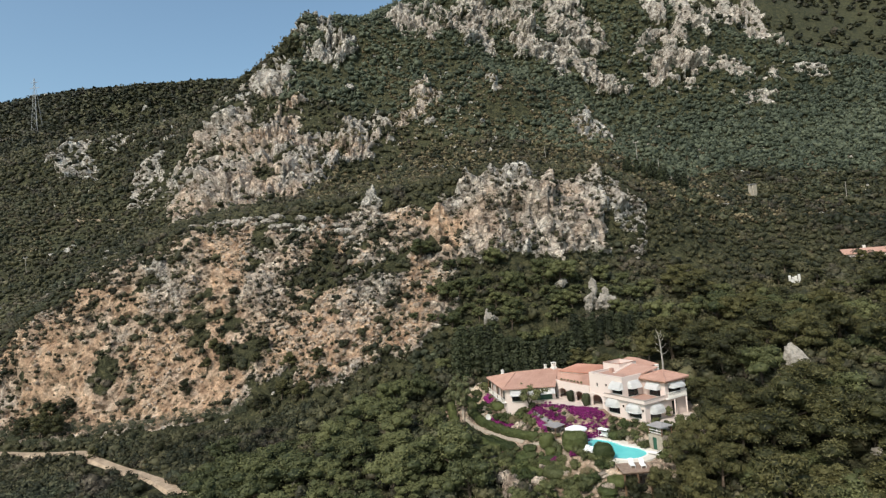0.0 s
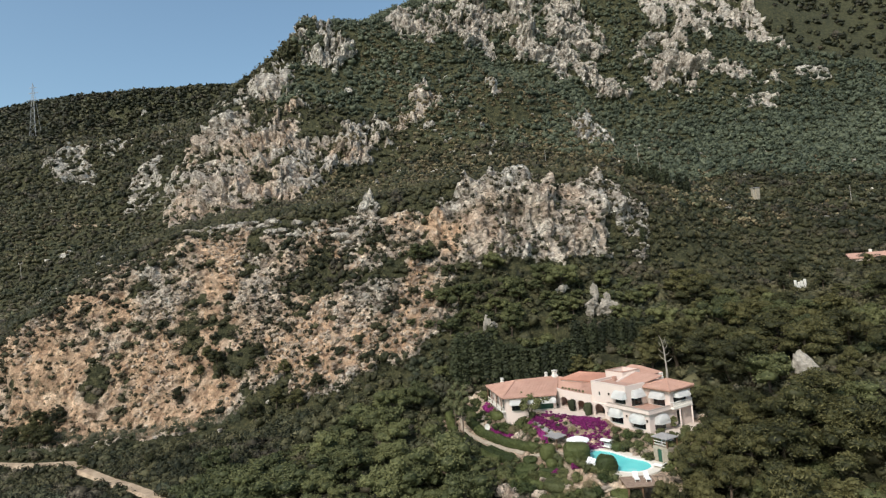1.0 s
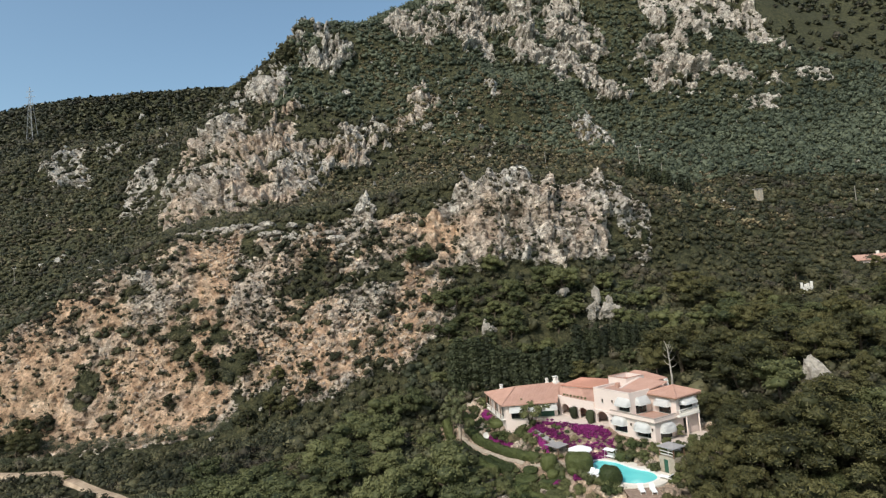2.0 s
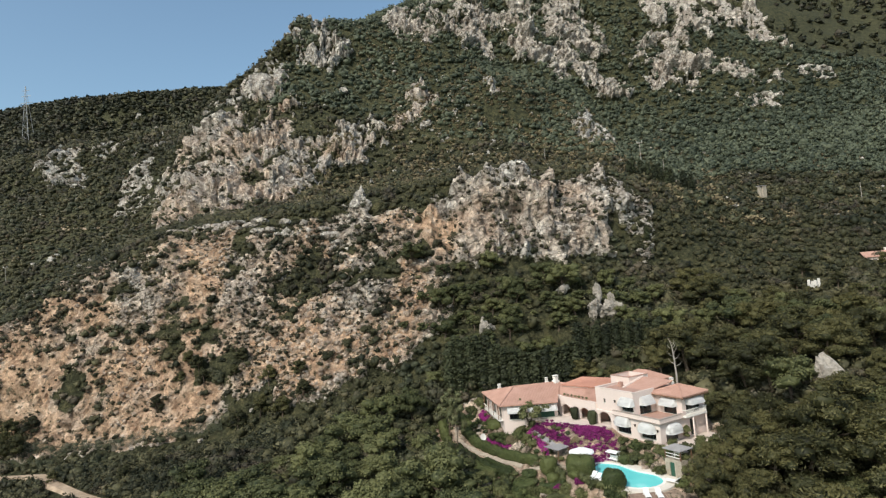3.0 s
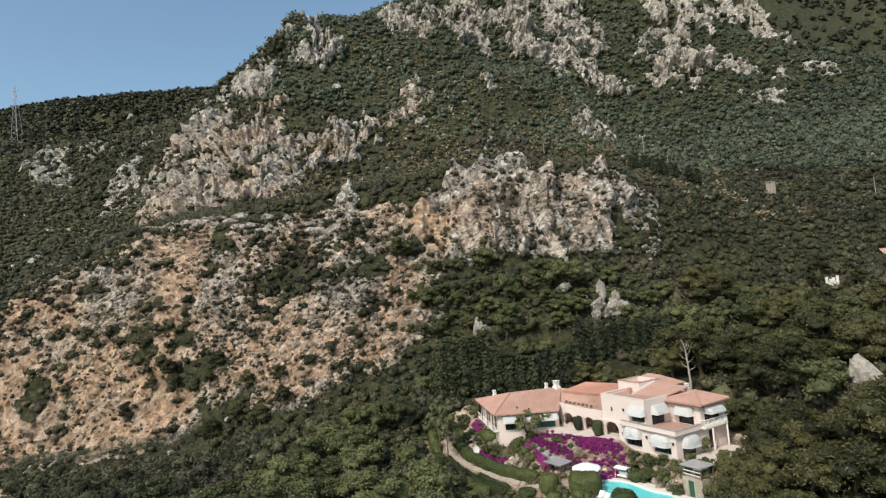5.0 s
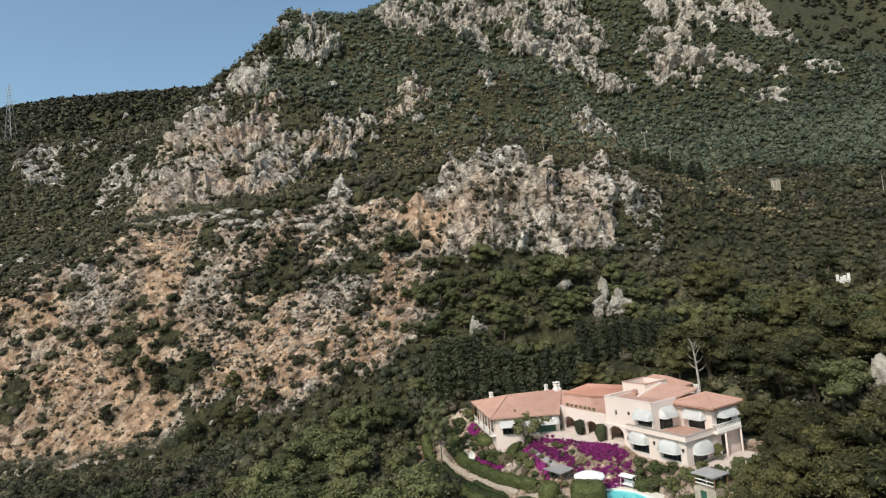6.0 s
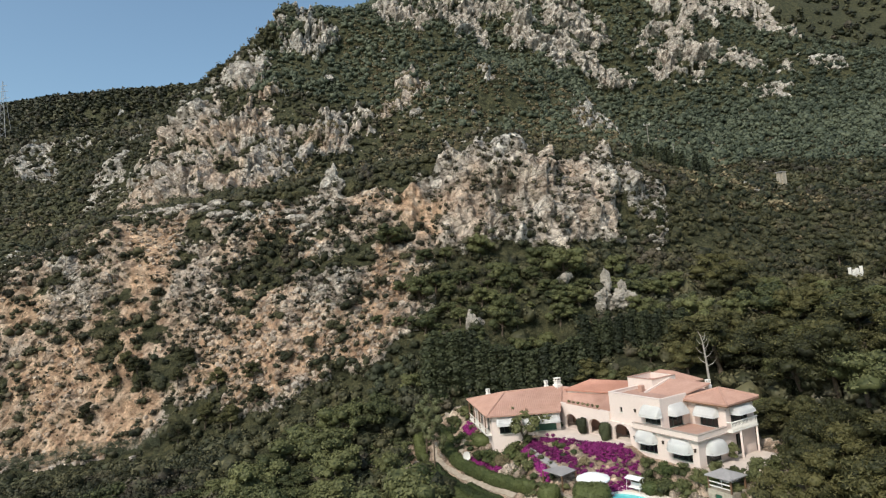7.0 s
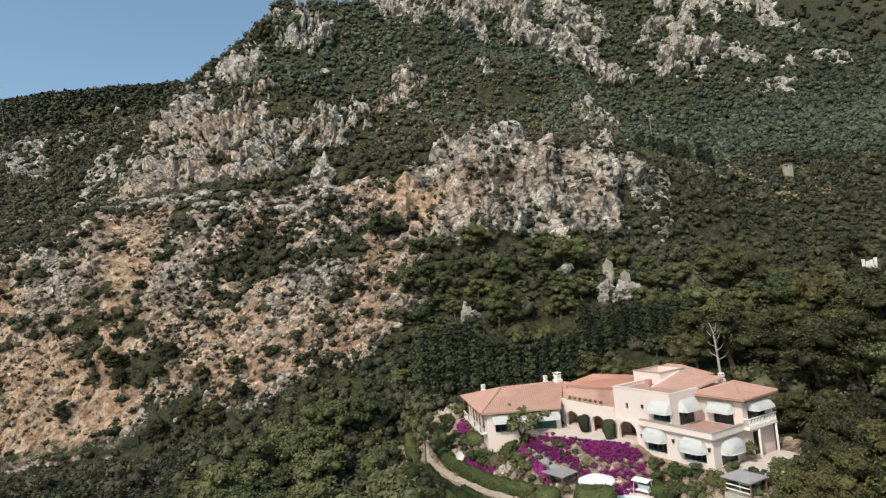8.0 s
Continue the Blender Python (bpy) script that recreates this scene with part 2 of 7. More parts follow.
def box_bm(x0, x1, y0, y1, z0, z1, bevel=0.0):
    bm = bmesh.new()
    bmesh.ops.create_cube(bm, size=1)
    for v in bm.verts:
        v.co = Vector(((x0 + x1) / 2 + v.co.x * (x1 - x0), (y0 + y1) / 2 + v.co.y * (y1 - y0), (z0 + z1) / 2 + v.co.z * (z1 - z0)))
    if bevel:
        bmesh.ops.bevel(bm, geom=list(bm.edges), offset=bevel, segments=1, affect="EDGES")
    return bm


def join_bm(*bms):
    out = bmesh.new()
    for b in bms:
        me = bpy.data.meshes.new("piece")
        b.to_mesh(me)
        b.free()
        out.from_mesh(me)
        bpy.data.meshes.remove(me)
    return out


def prism_bm(corners, z0, z1):
    """An upright prism over a plan outline (anticlockwise)."""
    bm = bmesh.new()
    low = [bm.verts.new((x, y, z0)) for x, y in corners]
    top = [bm.verts.new((x, y, z1)) for x, y in corners]
    bm.faces.new(list(reversed(low)))
    bm.faces.new(top)
    for i in range(len(corners)):
        j = (i + 1) % len(corners)
        bm.faces.new((low[i], low[j], top[j], top[i]))
    return bm


def slab_bm(faces, thick):
    """Roof planes given as polygons of (x, y, z), with a thickness below."""
    bm = bmesh.new()
    for poly in faces:
        top = [bm.verts.new(p) for p in poly]
        low = [bm.verts.new((p[0], p[1], p[2] - thick)) for p in poly]
        bm.faces.new(top)
        bm.faces.new(list(reversed(low)))
        for i in range(len(poly)):
            j = (i + 1) % len(poly)
            bm.faces.new((top[i], low[i], low[j], top[j]))
    bmesh.ops.recalc_face_normals(bm, faces=bm.faces)
    return bm


def tube_bm(points, radii, sides=8):
    bm = bmesh.new()
    rings = []
    for i, p in enumerate(points):
        p = Vector(p)
        d = (Vector(points[min(i + 1, len(points) - 1)]) - Vector(points[max(i - 1, 0)])).normalized()
        a = d.orthogonal().normalized()
        c = d.cross(a)
        rings.append([bm.verts.new(p + radii[i] * (math.cos(k * math.tau / sides) * a + math.sin(k * math.tau / sides) * c)) for k in range(sides)])
    for r, s in zip(rings, rings[1:]):
        for k in range(sides):
            bm.faces.new((r[k], r[(k + 1) % sides], s[(k + 1) % sides], s[k]))
    bm.faces.new(list(reversed(rings[0])))
    bm.faces.new(rings[-1])
    bmesh.ops.recalc_face_normals(bm, faces=bm.faces)
    return bm


# ---- numeric noise for the hillside ----
def lattice(ix, iy, iz, seed):
    h = (ix * 374761393 + iy * 668265263 + iz * 2147483647 + seed * 1274126177) & 0xFFFFFFFF
    h = ((h ^ (h >> 13)) * 1274126177) & 0xFFFFFFFF
    return ((h ^ (h >> 16)) & 0xFFFF) / 32767.5 - 1.0


def value_noise(p, seed):
    i = np.floor(p).astype(np.int64)
    f = p - i
    f = f * f * (3 - 2 * f)
    out = 0
    for dx in (0, 1):
        for dy in (0, 1):
            for dz in (0, 1):
                w = (f[:, 0] if dx else 1 - f[:, 0]) * (f[:, 1] if dy else 1 - f[:, 1]) * (f[:, 2] if dz else 1 - f[:, 2])
                out = out + w * lattice(i[:, 0] + dx, i[:, 1] + dy, i[:, 2] + dz, seed)
    return out


def fbm(p, size, octaves, seed, gain=0.5, ridged=False):
    out, amp, q = 0, 1.0, p / size
    for k in range(octaves):
        n = value_noise(q + 17.3 * k, seed + k)
        out = out + amp * (1 - 2 * np.abs(n) if ridged else n)
        amp, q = amp * gain, q * 2.03
    return out


def glide(xs, ys, x):
    """A monotone smooth curve through the given heights."""
    xs, ys, x = np.asarray(xs, float), np.asarray(ys, float), np.asarray(x, float)
    h, d = np.diff(xs), np.diff(ys, axis=0)
    hh = h.reshape(-1, *([1] * (ys.ndim - 1)))
    s = d / hh
    m = np.zeros_like(ys)
    good = s[:-1] * s[1:] > 0
    m[1:-1] = np.where(good, 2 * s[:-1] * s[1:] / np.where(good, s[:-1] + s[1:], 1), 0)
    m[0], m[-1] = s[0], s[-1]
    k = np.clip(np.searchsorted(xs, x) - 1, 0, len(xs) - 2)
    t = ((x - xs[k]) / h[k])
    t = np.clip(t, 0, 1).reshape(-1, *([1] * (ys.ndim - 1)))
    hk = hh[k]
    return (2 * t**3 - 3 * t**2 + 1) * ys[k] + (t**3 - 2 * t**2 + t) * hk * m[k] + (3 * t**2 - 2 * t**3) * ys[k + 1] + (t**3 - t**2) * hk * m[k + 1]


def smooth(a, b, x):
    t = np.clip((x - a) / (b - a), 0, 1)
    return t * t * (3 - 2 * t)


# ---- the hillside: sections across the slope, each as (distance north, height) ----
SECTIONS = [
    (-900, [(-200, -60), (60, -35), (200, 0), (350, 70), (520, 170), (700, 190), (1200, 120), (2500, 60)]),
    (-420, [(-200, -60), (60, -30), (200, 10), (300, 60), (400, 142), (440, 168), (530, 233), (600, 243), (660, 241), (1200, 120), (2500, 60)]),
    (-300, [(-200, -60), (60, -28), (150, -5), (250, 45), (349, 108), (377, 138), (400, 147), (430, 151), (465, 168), (523, 224), (575, 238), (650, 236), (1200, 120), (2500, 60)]),
    (-215, [(-200, -60), (60, -25), (140, -2), (200, 18), (247, 42), (299, 76), (330, 106), (365, 138), (400, 154), (425, 158), (455, 166), (520, 214), (570, 228), (650, 226), (1200, 120), (2500, 60)]),
    (-150, [(-200, -60), (60, -22), (126, -9), (140, 6), (150, 18), (170, 28), (215, 47), (232, 55), (262, 76), (293, 106), (310, 129), (360, 171), (400, 180), (440, 184), (480, 194), (520, 214), (570, 226), (1200, 120), (2500, 60)]),
    (-125, [(-200, -60), (60, -20), (128, -8), (136, -3), (140, 11), (144, 21), (152, 32), (168, 39), (213, 54), (234, 61), (244, 72), (273, 90), (300, 121), (335, 158), (350, 184), (365, 198), (385, 203), (420, 200), (1200, 150), (2500, 60)]),
    (-95, [(-200, -60), (60, -18), (120, -9), (134, -5), (140, 7), (153, 36), (168, 46), (215, 57), (247, 69), (262, 82), (280, 94), (300, 116), (345, 161), (362, 190), (400, 208), (450, 228), (1200, 150), (2500, 60)]),
    (-65, [(-200, -60), (60, -16), (115, -8), (132, -4), (140, 9), (151, 25), (167, 47), (200, 54), (262, 71), (288, 92), (320, 122), (355, 160), (380, 195), (460, 240), (1200, 160), (2500, 60)]),
    (-35, [(-200, -60), (60, -14), (105, -6), (126, 0), (133, 6), (142, 19), (151, 30), (160, 39), (167, 49), (200, 56), (285, 86), (320, 122), (350, 145), (385, 192), (460, 250), (1200, 160), (2500, 60)]),
    (0, [(-200, -60), (60, -14), (95, -4), (125, 5), (151, 25), (160, 33), (165, 40), (172, 54), (200, 58), (285, 86), (315, 99), (340, 134), (385, 160), (415, 205), (460, 258), (1200, 160), (2500, 60)]),
    (30, [(-200, -60), (60, -14), (90, -4), (105, 0), (134, 8), (153, 16), (172, 28), (184, 44), (196, 53), (240, 62), (320, 95), (360, 128), (385, 152), (425, 210), (470, 265), (1200, 160), (2500, 60)]),
    (48, [(-200, -60), (60, -13), (84, -4), (92, 0), (103, 6), (118, 7), (134, 8), (155, 13), (172, 20), (190, 38), (205, 47), (240, 58), (320, 93), (360, 118), (395, 145), (430, 205), (475, 265), (1200, 160), (2500, 60)]),
    (70, [(-200, -60), (60, -13), (90, -1), (103, 5), (140, 9), (170, 15), (200, 30), (215, 42), (250, 51), (357, 91), (400, 125), (440, 195), (480, 265), (1200, 160), (2500, 60)]),
    (130, [(-200, -60), (60, -10), (100, 2), (140, 8), (200, 26), (250, 43), (343, 82), (400, 118), (428, 165), (460, 215), (510, 268), (570, 305), (1200, 200), (2500, 60)]),
    (200, [(-200, -60), (60, -6), (140, 10), (250, 44), (343, 80), (420, 125), (445, 160), (490, 204), (540, 262), (610, 305), (1200, 200), (2500, 60)]),
    (320, [(-200, -60), (60, 0), (140, 14), (250, 47), (350, 85), (470, 150), (580, 240), (690, 325), (770, 345), (1200, 240), (2500, 60)]),
    (900, [(-200, -60), (60, 0), (140, 14), (250, 47), (350, 85), (470, 150), (580, 225), (720, 285), (1200, 160), (2500, 60)]),
]

VILLA_TURN = -53.5
VILLA = pose(19.6, 94.9, 0, 0, 0, VILLA_TURN)
POOL_C, POOL_Z = (13.6, 92.9), -2.6


def rough_height(x, y):
    """The hillside's height by its sections, for arrays of plan places."""
    ys = np.unique(y)
    table = np.stack([glide([p[0] for p in prof], [p[1] for p in prof], ys) for _, prof in SECTIONS])
    xs = np.array([s[0] for s in SECTIONS])
    ux = np.unique(x)
    full = glide(xs, table, ux)
    return full[np.searchsorted(ux, x), np.searchsorted(ys, y)]


def villa_place(x, y):
    """Plan places in the villa's own axes."""
    c, s = math.cos(radians(VILLA_TURN)), math.sin(radians(VILLA_TURN))
    dx, dy = x - 19.6, y - 94.9
    return dx * c + dy * s, -dx * s + dy * c


def garden_height(x, y, h):
    """Levels the villa's terrace, the garden slope and the pool platform into the hillside."""
    u, v = villa_place(x, y)
    slope = np.clip(0.9 + (v + 3.3) * 0.5, -6.5, 0.7)
    g = smooth(-48, -38, u) * smooth(9, 3, u) * smooth(-21, -14, v) * smooth(19, 13, v)
    h = h * (1 - g) + slope * g
    bank = np.clip(-0.1 + (v + 0.8) * 1.5, -3.4, -0.1)
    k = smooth(-9.2, -7.2, u) * smooth(12, 7, u) * smooth(-9, -5, v) * smooth(14, 10, v)
    h = h * (1 - k) + bank * k
    px, py = x - POOL_C[0], y - POOL_C[1]
    c, s = math.cos(radians(-50.5)), math.sin(radians(-50.5))
    a, b = px * c + py * s, -px * s + py * c
    r = np.sqrt(((a - 0.7) / 8.6) ** 2 + ((b + 0.9) / np.where(b > -0.9, 4.7, 6.0)) ** 2)
    p = smooth(1.2, 0.97, r)
    return h * (1 - p) + (POOL_Z - 0.25) * p


def blob(x, y, cx, cy, rx, ry, turn=0.0):
    c, s = math.cos(radians(turn)), math.sin(radians(turn))
    a, b = (x - cx) * c + (y - cy) * s, -(x - cx) * s + (y - cy) * c
    return smooth(1.25, 0.75, np.sqrt((a / rx) ** 2 + (b / ry) ** 2))


def stretch(*runs):
    """Grid lines: (end, step) runs from a start."""
    out = [runs[0]]
    for end, step in runs[1:]:
        n = max(1, round((end - out[-1]) / step))
        out += list(np.linspace(out[-1], end, n + 1)[1:])
    return np.array(out)


def near_villa(x, y):
    u, v = villa_place(x, y)
    return (u > -42) & (u < 9) & (v > np.where(u > -22, -21.5, -17)) & (v < np.clip(-4 + (u + 38) * 1.7, -4.5, 13))


def inside(x, y, outline):
    """How far a plan place lies inside an outline (minus: outside)."""
    d, odd = np.full(len(x), 1e9), np.zeros(len(x), bool)
    for (ax, ay), (bx, by) in zip(outline, outline[1:] + outline[:1]):
        ex, ey = bx - ax, by - ay
        t = np.clip(((x - ax) * ex + (y - ay) * ey) / (ex * ex + ey * ey), 0, 1)
        d = np.minimum(d, np.hypot(x - ax - t * ex, y - ay - t * ey))
        cross = (ay > y) != (by > y)
        odd ^= cross & (x < ax + (y - ay) * ex / np.where(ey == 0, 1e-9, ey))
    return np.where(odd, d, -d)


def cells(p, size, seed):
    """Broken blocks: each cell of a jittered lattice stands out by its own amount, with fissures between."""
    q = p / size
    base = np.floor(q).astype(np.int64)
    d1, d2, own_amount = np.full(len(p), 9.0), np.full(len(p), 9.0), np.zeros(len(p))
    for dx in (-1, 0, 1):
        for dy in (-1, 0, 1):
            for dz in (-1, 0, 1):
                c = base + (dx, dy, dz)
                j = np.stack([lattice(c[:, 0], c[:, 1], c[:, 2], seed + k) for k in range(3)], 1) * 0.45 + 0.5
                d = np.linalg.norm(c + j - q, axis=1)
                near = d < d1
                d2 = np.where(near, d1, np.minimum(d2, d))
                own_amount = np.where(near, lattice(c[:, 0], c[:, 1], c[:, 2], seed + 7), own_amount)
                d1 = np.minimum(d1, d)
    return own_amount * 0.55 - 0.7 * smooth(0.16, 0.0, d2 - d1)


# outlines of the bare rock in plan
ROCKS = [
    ("face", [(-140, 150), (-128, 154), (-120, 159), (-108, 159), (-91, 167), (-64, 165), (-46, 164), (-29, 165), (-14, 163), (-13, 152), (-15, 145), (-11, 140), (-13, 138), (-21, 136), (-26, 131), (-39, 132), (-45, 130), (-55, 136), (-66, 137), (-71, 133), (-90, 130.5), (-119, 130.5), (-150, 129)], 1.0),
    ("mid", [(-14, 170), (-9, 172), (2, 175), (8, 173), (16, 187), (22, 191), (33, 199), (35, 183), (28, 178), (25, 168), (20, 165), (16, 164), (12, 158), (4, 156), (-7, 153), (-21, 151), (-22, 163)], 1.0),
    ("upper", [(-190, 296), (-176, 280), (-147, 236), (-124, 211), (-100, 216), (-90, 224), (-85, 243), (-77, 266), (-68, 282), (-54, 299), (-54, 306), (-71, 314), (-79, 309), (-82, 297), (-91, 288), (-105, 286), (-111, 300), (-118, 318), (-126, 325), (-135, 320), (-147, 310), (-162, 314), (-172, 308)], 1.0),
    ("spur", [(-165, 318), (-150, 336), (-136, 346), (-120, 340), (-118, 322), (-127, 318), (-142, 312)], 0.85),
    ("peak", [(-136, 339), (-150, 352), (-146, 374), (-112, 380), (-98, 364), (-88, 352), (-96, 342), (-112, 338), (-123, 336)], 1.0),
    ("crest", [(-78, 398), (-69, 371), (-55, 369), (-41, 370), (-30, 379), (-20, 379), (-10, 387), (1, 396), (8, 392), (26, 392), (37, 379), (46, 402), (66, 409), (83, 407), (87, 414), (65, 422), (60, 420), (79, 429), (76, 441), (69, 456), (40, 470), (-11, 440), (-50, 412)], 1.0),
    ("wall", [(80, 428), (97, 436), (109, 441), (111, 458), (100, 490), (220, 545), (211, 505), (203, 455), (192, 458), (175, 466), (162, 458), (147, 432), (161, 433), (199, 439), (195, 431), (155, 419), (138, 420), (123, 414), (105, 413), (100, 424)], 1.0),
    ("knoll", [(38, 344), (49, 354), (65, 352), (50, 310), (42, 296)], 0.72),
    ("notch", [(-14, 337), (-7, 346), (-2, 341), (-3, 333), (-10, 333)], 0.8),
    ("patch", [(-58, 313), (-57, 328), (-49, 339), (-36, 340), (-25, 319), (-31, 311), (-40, 316), (-49, 307), (-55, 301)], 0.78),
    ("west outcrop", [(-281, 370), (-272, 384), (-257, 370), (-252, 358), (-272, 360)], 0.85),
    ("west scree", [(-333, 376), (-330, 392), (-290, 378), (-265, 344), (-300, 352)], 0.62),
    ("flank", [(-229, 322), (-227, 334), (-208, 331), (-190, 300), (-189, 283), (-209, 295)], 0.62),
]
# slopes of bare ochre earth on the face
EARTH = [
    [(-130, 144), (-111, 144), (-111, 138), (-130, 136)],
    [(-107, 144), (-92, 144), (-92, 140), (-103, 140)],
    [(-112, 133), (-102, 138), (-90, 139.5), (-69, 138.5), (-69, 135), (-73, 131), (-91, 130)],
    [(-92, 161), (-76, 162), (-71, 148), (-82, 147)],
    [(-64, 144), (-51, 144), (-34, 140), (-33, 133), (-44, 133), (-62, 138)],
    [(-28, 156), (-22, 159), (-21, 141), (-27, 134), (-34, 134), (-28, 140)],
    [(-23, 164), (-5, 168), (0, 156), (-14, 151), (-22, 156)],
    [(-125, 152), (-112, 150), (-100, 147), (-108, 145), (-125, 146)],
]
# grey outcrops on the face
GREY = [
    [(-48, 164), (-44, 167), (-35, 166), (-36, 159), (-43, 156)],
    [(-42, 147), (-39, 155), (-31, 154), (-27, 148), (-35, 143)],
    [(-106, 153), (-99, 156), (-91, 148), (-100, 146)],
    [(-14, 163), (8, 176), (36, 200), (36, 176), (22, 164), (6, 164)],
]
# scrub that covers stretches of the face, and one cleft darkened as shade
COVER = [
    [(-66, 163), (-47, 163), (-43, 157), (-48, 149), (-59, 149), (-67, 155)],
    [(-97, 144), (-88, 147), (-72, 146), (-64, 142), (-67, 138), (-81, 139.5), (-91, 141)],
    [(-150, 152), (-125, 151), (-111, 150), (-103, 146), (-128, 144.5)],
    [(-36, 141), (-33, 146), (-24, 142), (-26, 138)],
    [(-38, 163), (-26, 163), (-26, 157), (-34, 155)],
    [(-60, 158), (-48, 148), (-44, 144), (-55, 143), (-66, 150)],
    # shaded cleft of the middle cliff, darkened by litter and bushes
    [(7, 175), (10, 176), (12, 166), (9, 162)],
]


def build_hillside():
    gx = stretch(-4000, (-1500, 250), (-700, 50), (-420, 7), (-320, 2.6), (-150, 1.7), (-140, 1.0), (45, 0.78), (130, 1.2), (230, 1.6), (330, 2.6), (700, 10), (1500, 60), (4000, 250))
    gy = stretch(-3000, (-500, 250), (0, 40), (80, 4), (130, 0.95), (172, 0.34), (198, 0.5), (320, 0.95), (450, 0.85), (560, 3), (700, 8), (1500, 60), (4000, 250))
    X, Y = np.meshgrid(gx, gy)
    shape = X.shape
    x, y = X.ravel(), Y.ravel()
    h = rough_height(x, np.clip(y, -200, 2500))
    p = np.stack([x, y, h * 1.0], 1)
    gardened = garden_height(x, y, h)
    keep = np.abs(gardened - h) > 0.02
    # bare rock by region
    n_mid, n_fine, n_gap = fbm(p, 14.0, 4, 3), fbm(p, 4.0, 3, 9), fbm(p, 10.0, 4, 57, 0.6)
    rough_edge = 2.2 * n_mid + 1.6 * n_fine
    share = {}
    for name, outline, weight in ROCKS:
        far_edge = 1.0 if name in ("face", "mid") else 2.0
        share[name] = weight * smooth(-1.6 * far_edge, 1.6 * far_edge, inside(x, y, outline) + rough_edge * far_edge)
    share["crest"] = np.maximum(share["crest"], share["wall"])
    share["crest"] = share["crest"] * (1 - 0.85 * smooth(0, 5, inside(x, y, [(130, 429), (131, 446), (152, 449), (150, 431)]) + rough_edge))
    share["wall"] = share["crest"]
    spots = np.maximum.reduce([blob(x, y, 172, 409, 22, 9) * 0.6, blob(x, y, 214, 436, 12, 5) * 0.9, blob(x, y, -283, 380, 22, 9) * 0.5, blob(x, y, 36, 186, 6, 14) * 0.8])
    share["spots"] = np.clip(spots + 0.6 * n_mid - 0.1, 0, 1) * smooth(0.02, 0.3, spots)
    gy_, gx_ = np.gradient(h.reshape(shape), gy, gx)
    soil = np.maximum.reduce([smooth(-1.5, 1.5, inside(x, y, o) + rough_edge) for o in EARTH]) * np.maximum(share["face"], 0.55 * share["mid"])
    grey = np.maximum.reduce([smooth(-2, 2, inside(x, y, o) + rough_edge) for o in GREY])
    grown = np.maximum.reduce([smooth(-2.0, 2.0, inside(x, y, o) + 1.3 * rough_edge) for o in COVER])
    region = np.maximum.reduce(list(share.values()))
    holes = smooth(-0.75, -0.35, n_gap + 0.35 * n_fine)
    rock = region * (0.2 + 0.8 * np.maximum.reduce([holes, 0.9 * share["mid"], soil]))
    rock = rock * (1 - share["face"] * (0.5 - 0.5 * np.maximum(soil, 0.7 * grey)) * smooth(0.55, -0.1, n_gap + 0.6 * n_fine))
    high = np.maximum.reduce([share["crest"], share["upper"], share["peak"], share["patch"]])
    rock = rock * (1 - 0.55 * high * (1 - 0.7 * share["peak"]) * smooth(0.05, -0.3, n_gap + 0.4 * n_fine))
    rock = rock * (1 - 0.5 * grown * smooth(0.1, -0.35, n_gap + 0.4 * n_fine + 0.5 * soil))
    rock = np.clip(rock + 0.6 * smooth(0.8, 1.15, n_mid + 0.6 * n_fine) * smooth(135, 160, y) * smooth(25, -20, x), 0, 1)
    rock[keep] = 0.85
    garden = keep & near_villa(x, y)
    rock[keep & ~garden] = 0.05
    earth = np.clip((0.72 - 0.5 * grey) * share["face"] * (1 + 0.5 * n_mid) + 0.5 * soil + share["upper"] * np.clip(0.2 + 0.5 * n_mid + 0.4 * smooth(275, 230, y), 0.05, 0.6) + 0.1 * share["crest"] + 0.4 * share["patch"] + share["mid"] * np.clip(0.25 + 0.5 * n_mid, 0, 0.55), 0, 1)
    earth[garden] = 0.7
    # relief: broken blocks and crags where rock is bare, gentle swells elsewhere
    far = smooth(180, 400, y)
    bare = np.where(rock > 0.03)[0]
    big, crag, block, chip = np.zeros(len(x)), np.zeros(len(x)), np.zeros(len(x)), np.zeros(len(x))
    pb = p[bare] * np.array([1, 1, 1.1]) / (1 + 0.9 * far[bare, None])
    warp = np.stack([fbm(pb, 6.0, 3, 61), fbm(pb, 6.0, 3, 67), fbm(pb, 6.0, 3, 71)], 1)
    big[bare] = fbm(pb, 18.0, 4, 21, 0.55, True)
    crag[bare] = fbm(pb, 6.0, 3, 31, 0.55, True)
    block[bare] = cells(pb + 1.6 * warp, 6.0, 81)
    rib = np.zeros(len(x))
    rib[bare] = fbm(pb * np.array([1, 0.45, 0.3]) + 0.8 * warp, 8.0, 4, 141, 0.55, True) - 0.45
    chip[bare] = cells(pb + 1.0 * warp, 2.6, 91)
    amp = smooth(0.05, 0.7, rock)
    g = smooth(70, 110, y) * np.where(keep, 0.0, 1.0)
    nx, ny = -gx_.ravel(), -gy_.ravel()
    ln = np.sqrt(nx**2 + ny**2 + 1)
    loose = smooth(0.3, 0.9, earth)
    solid = 1 - 0.65 * np.maximum(soil, 0.4 * loose * share["face"])
    relief = (2.0 * (big - 0.4) + 0.5 * (crag - 0.4) + 1.9 * block) * solid * (1 - 0.45 * share["face"]) + 0.95 * chip * (0.25 + 0.75 * solid)
    relief = relief * (1 - 0.45 * share["mid"]) + 1.7 * rib * np.maximum.reduce([1.7 * share["mid"], share["crest"], share["upper"], share["peak"], 0.45 * share["face"] * (1 - 0.7 * soil)])
    relief = relief + high * (1.2 * block + 0.5 * chip) - 0.4 * high
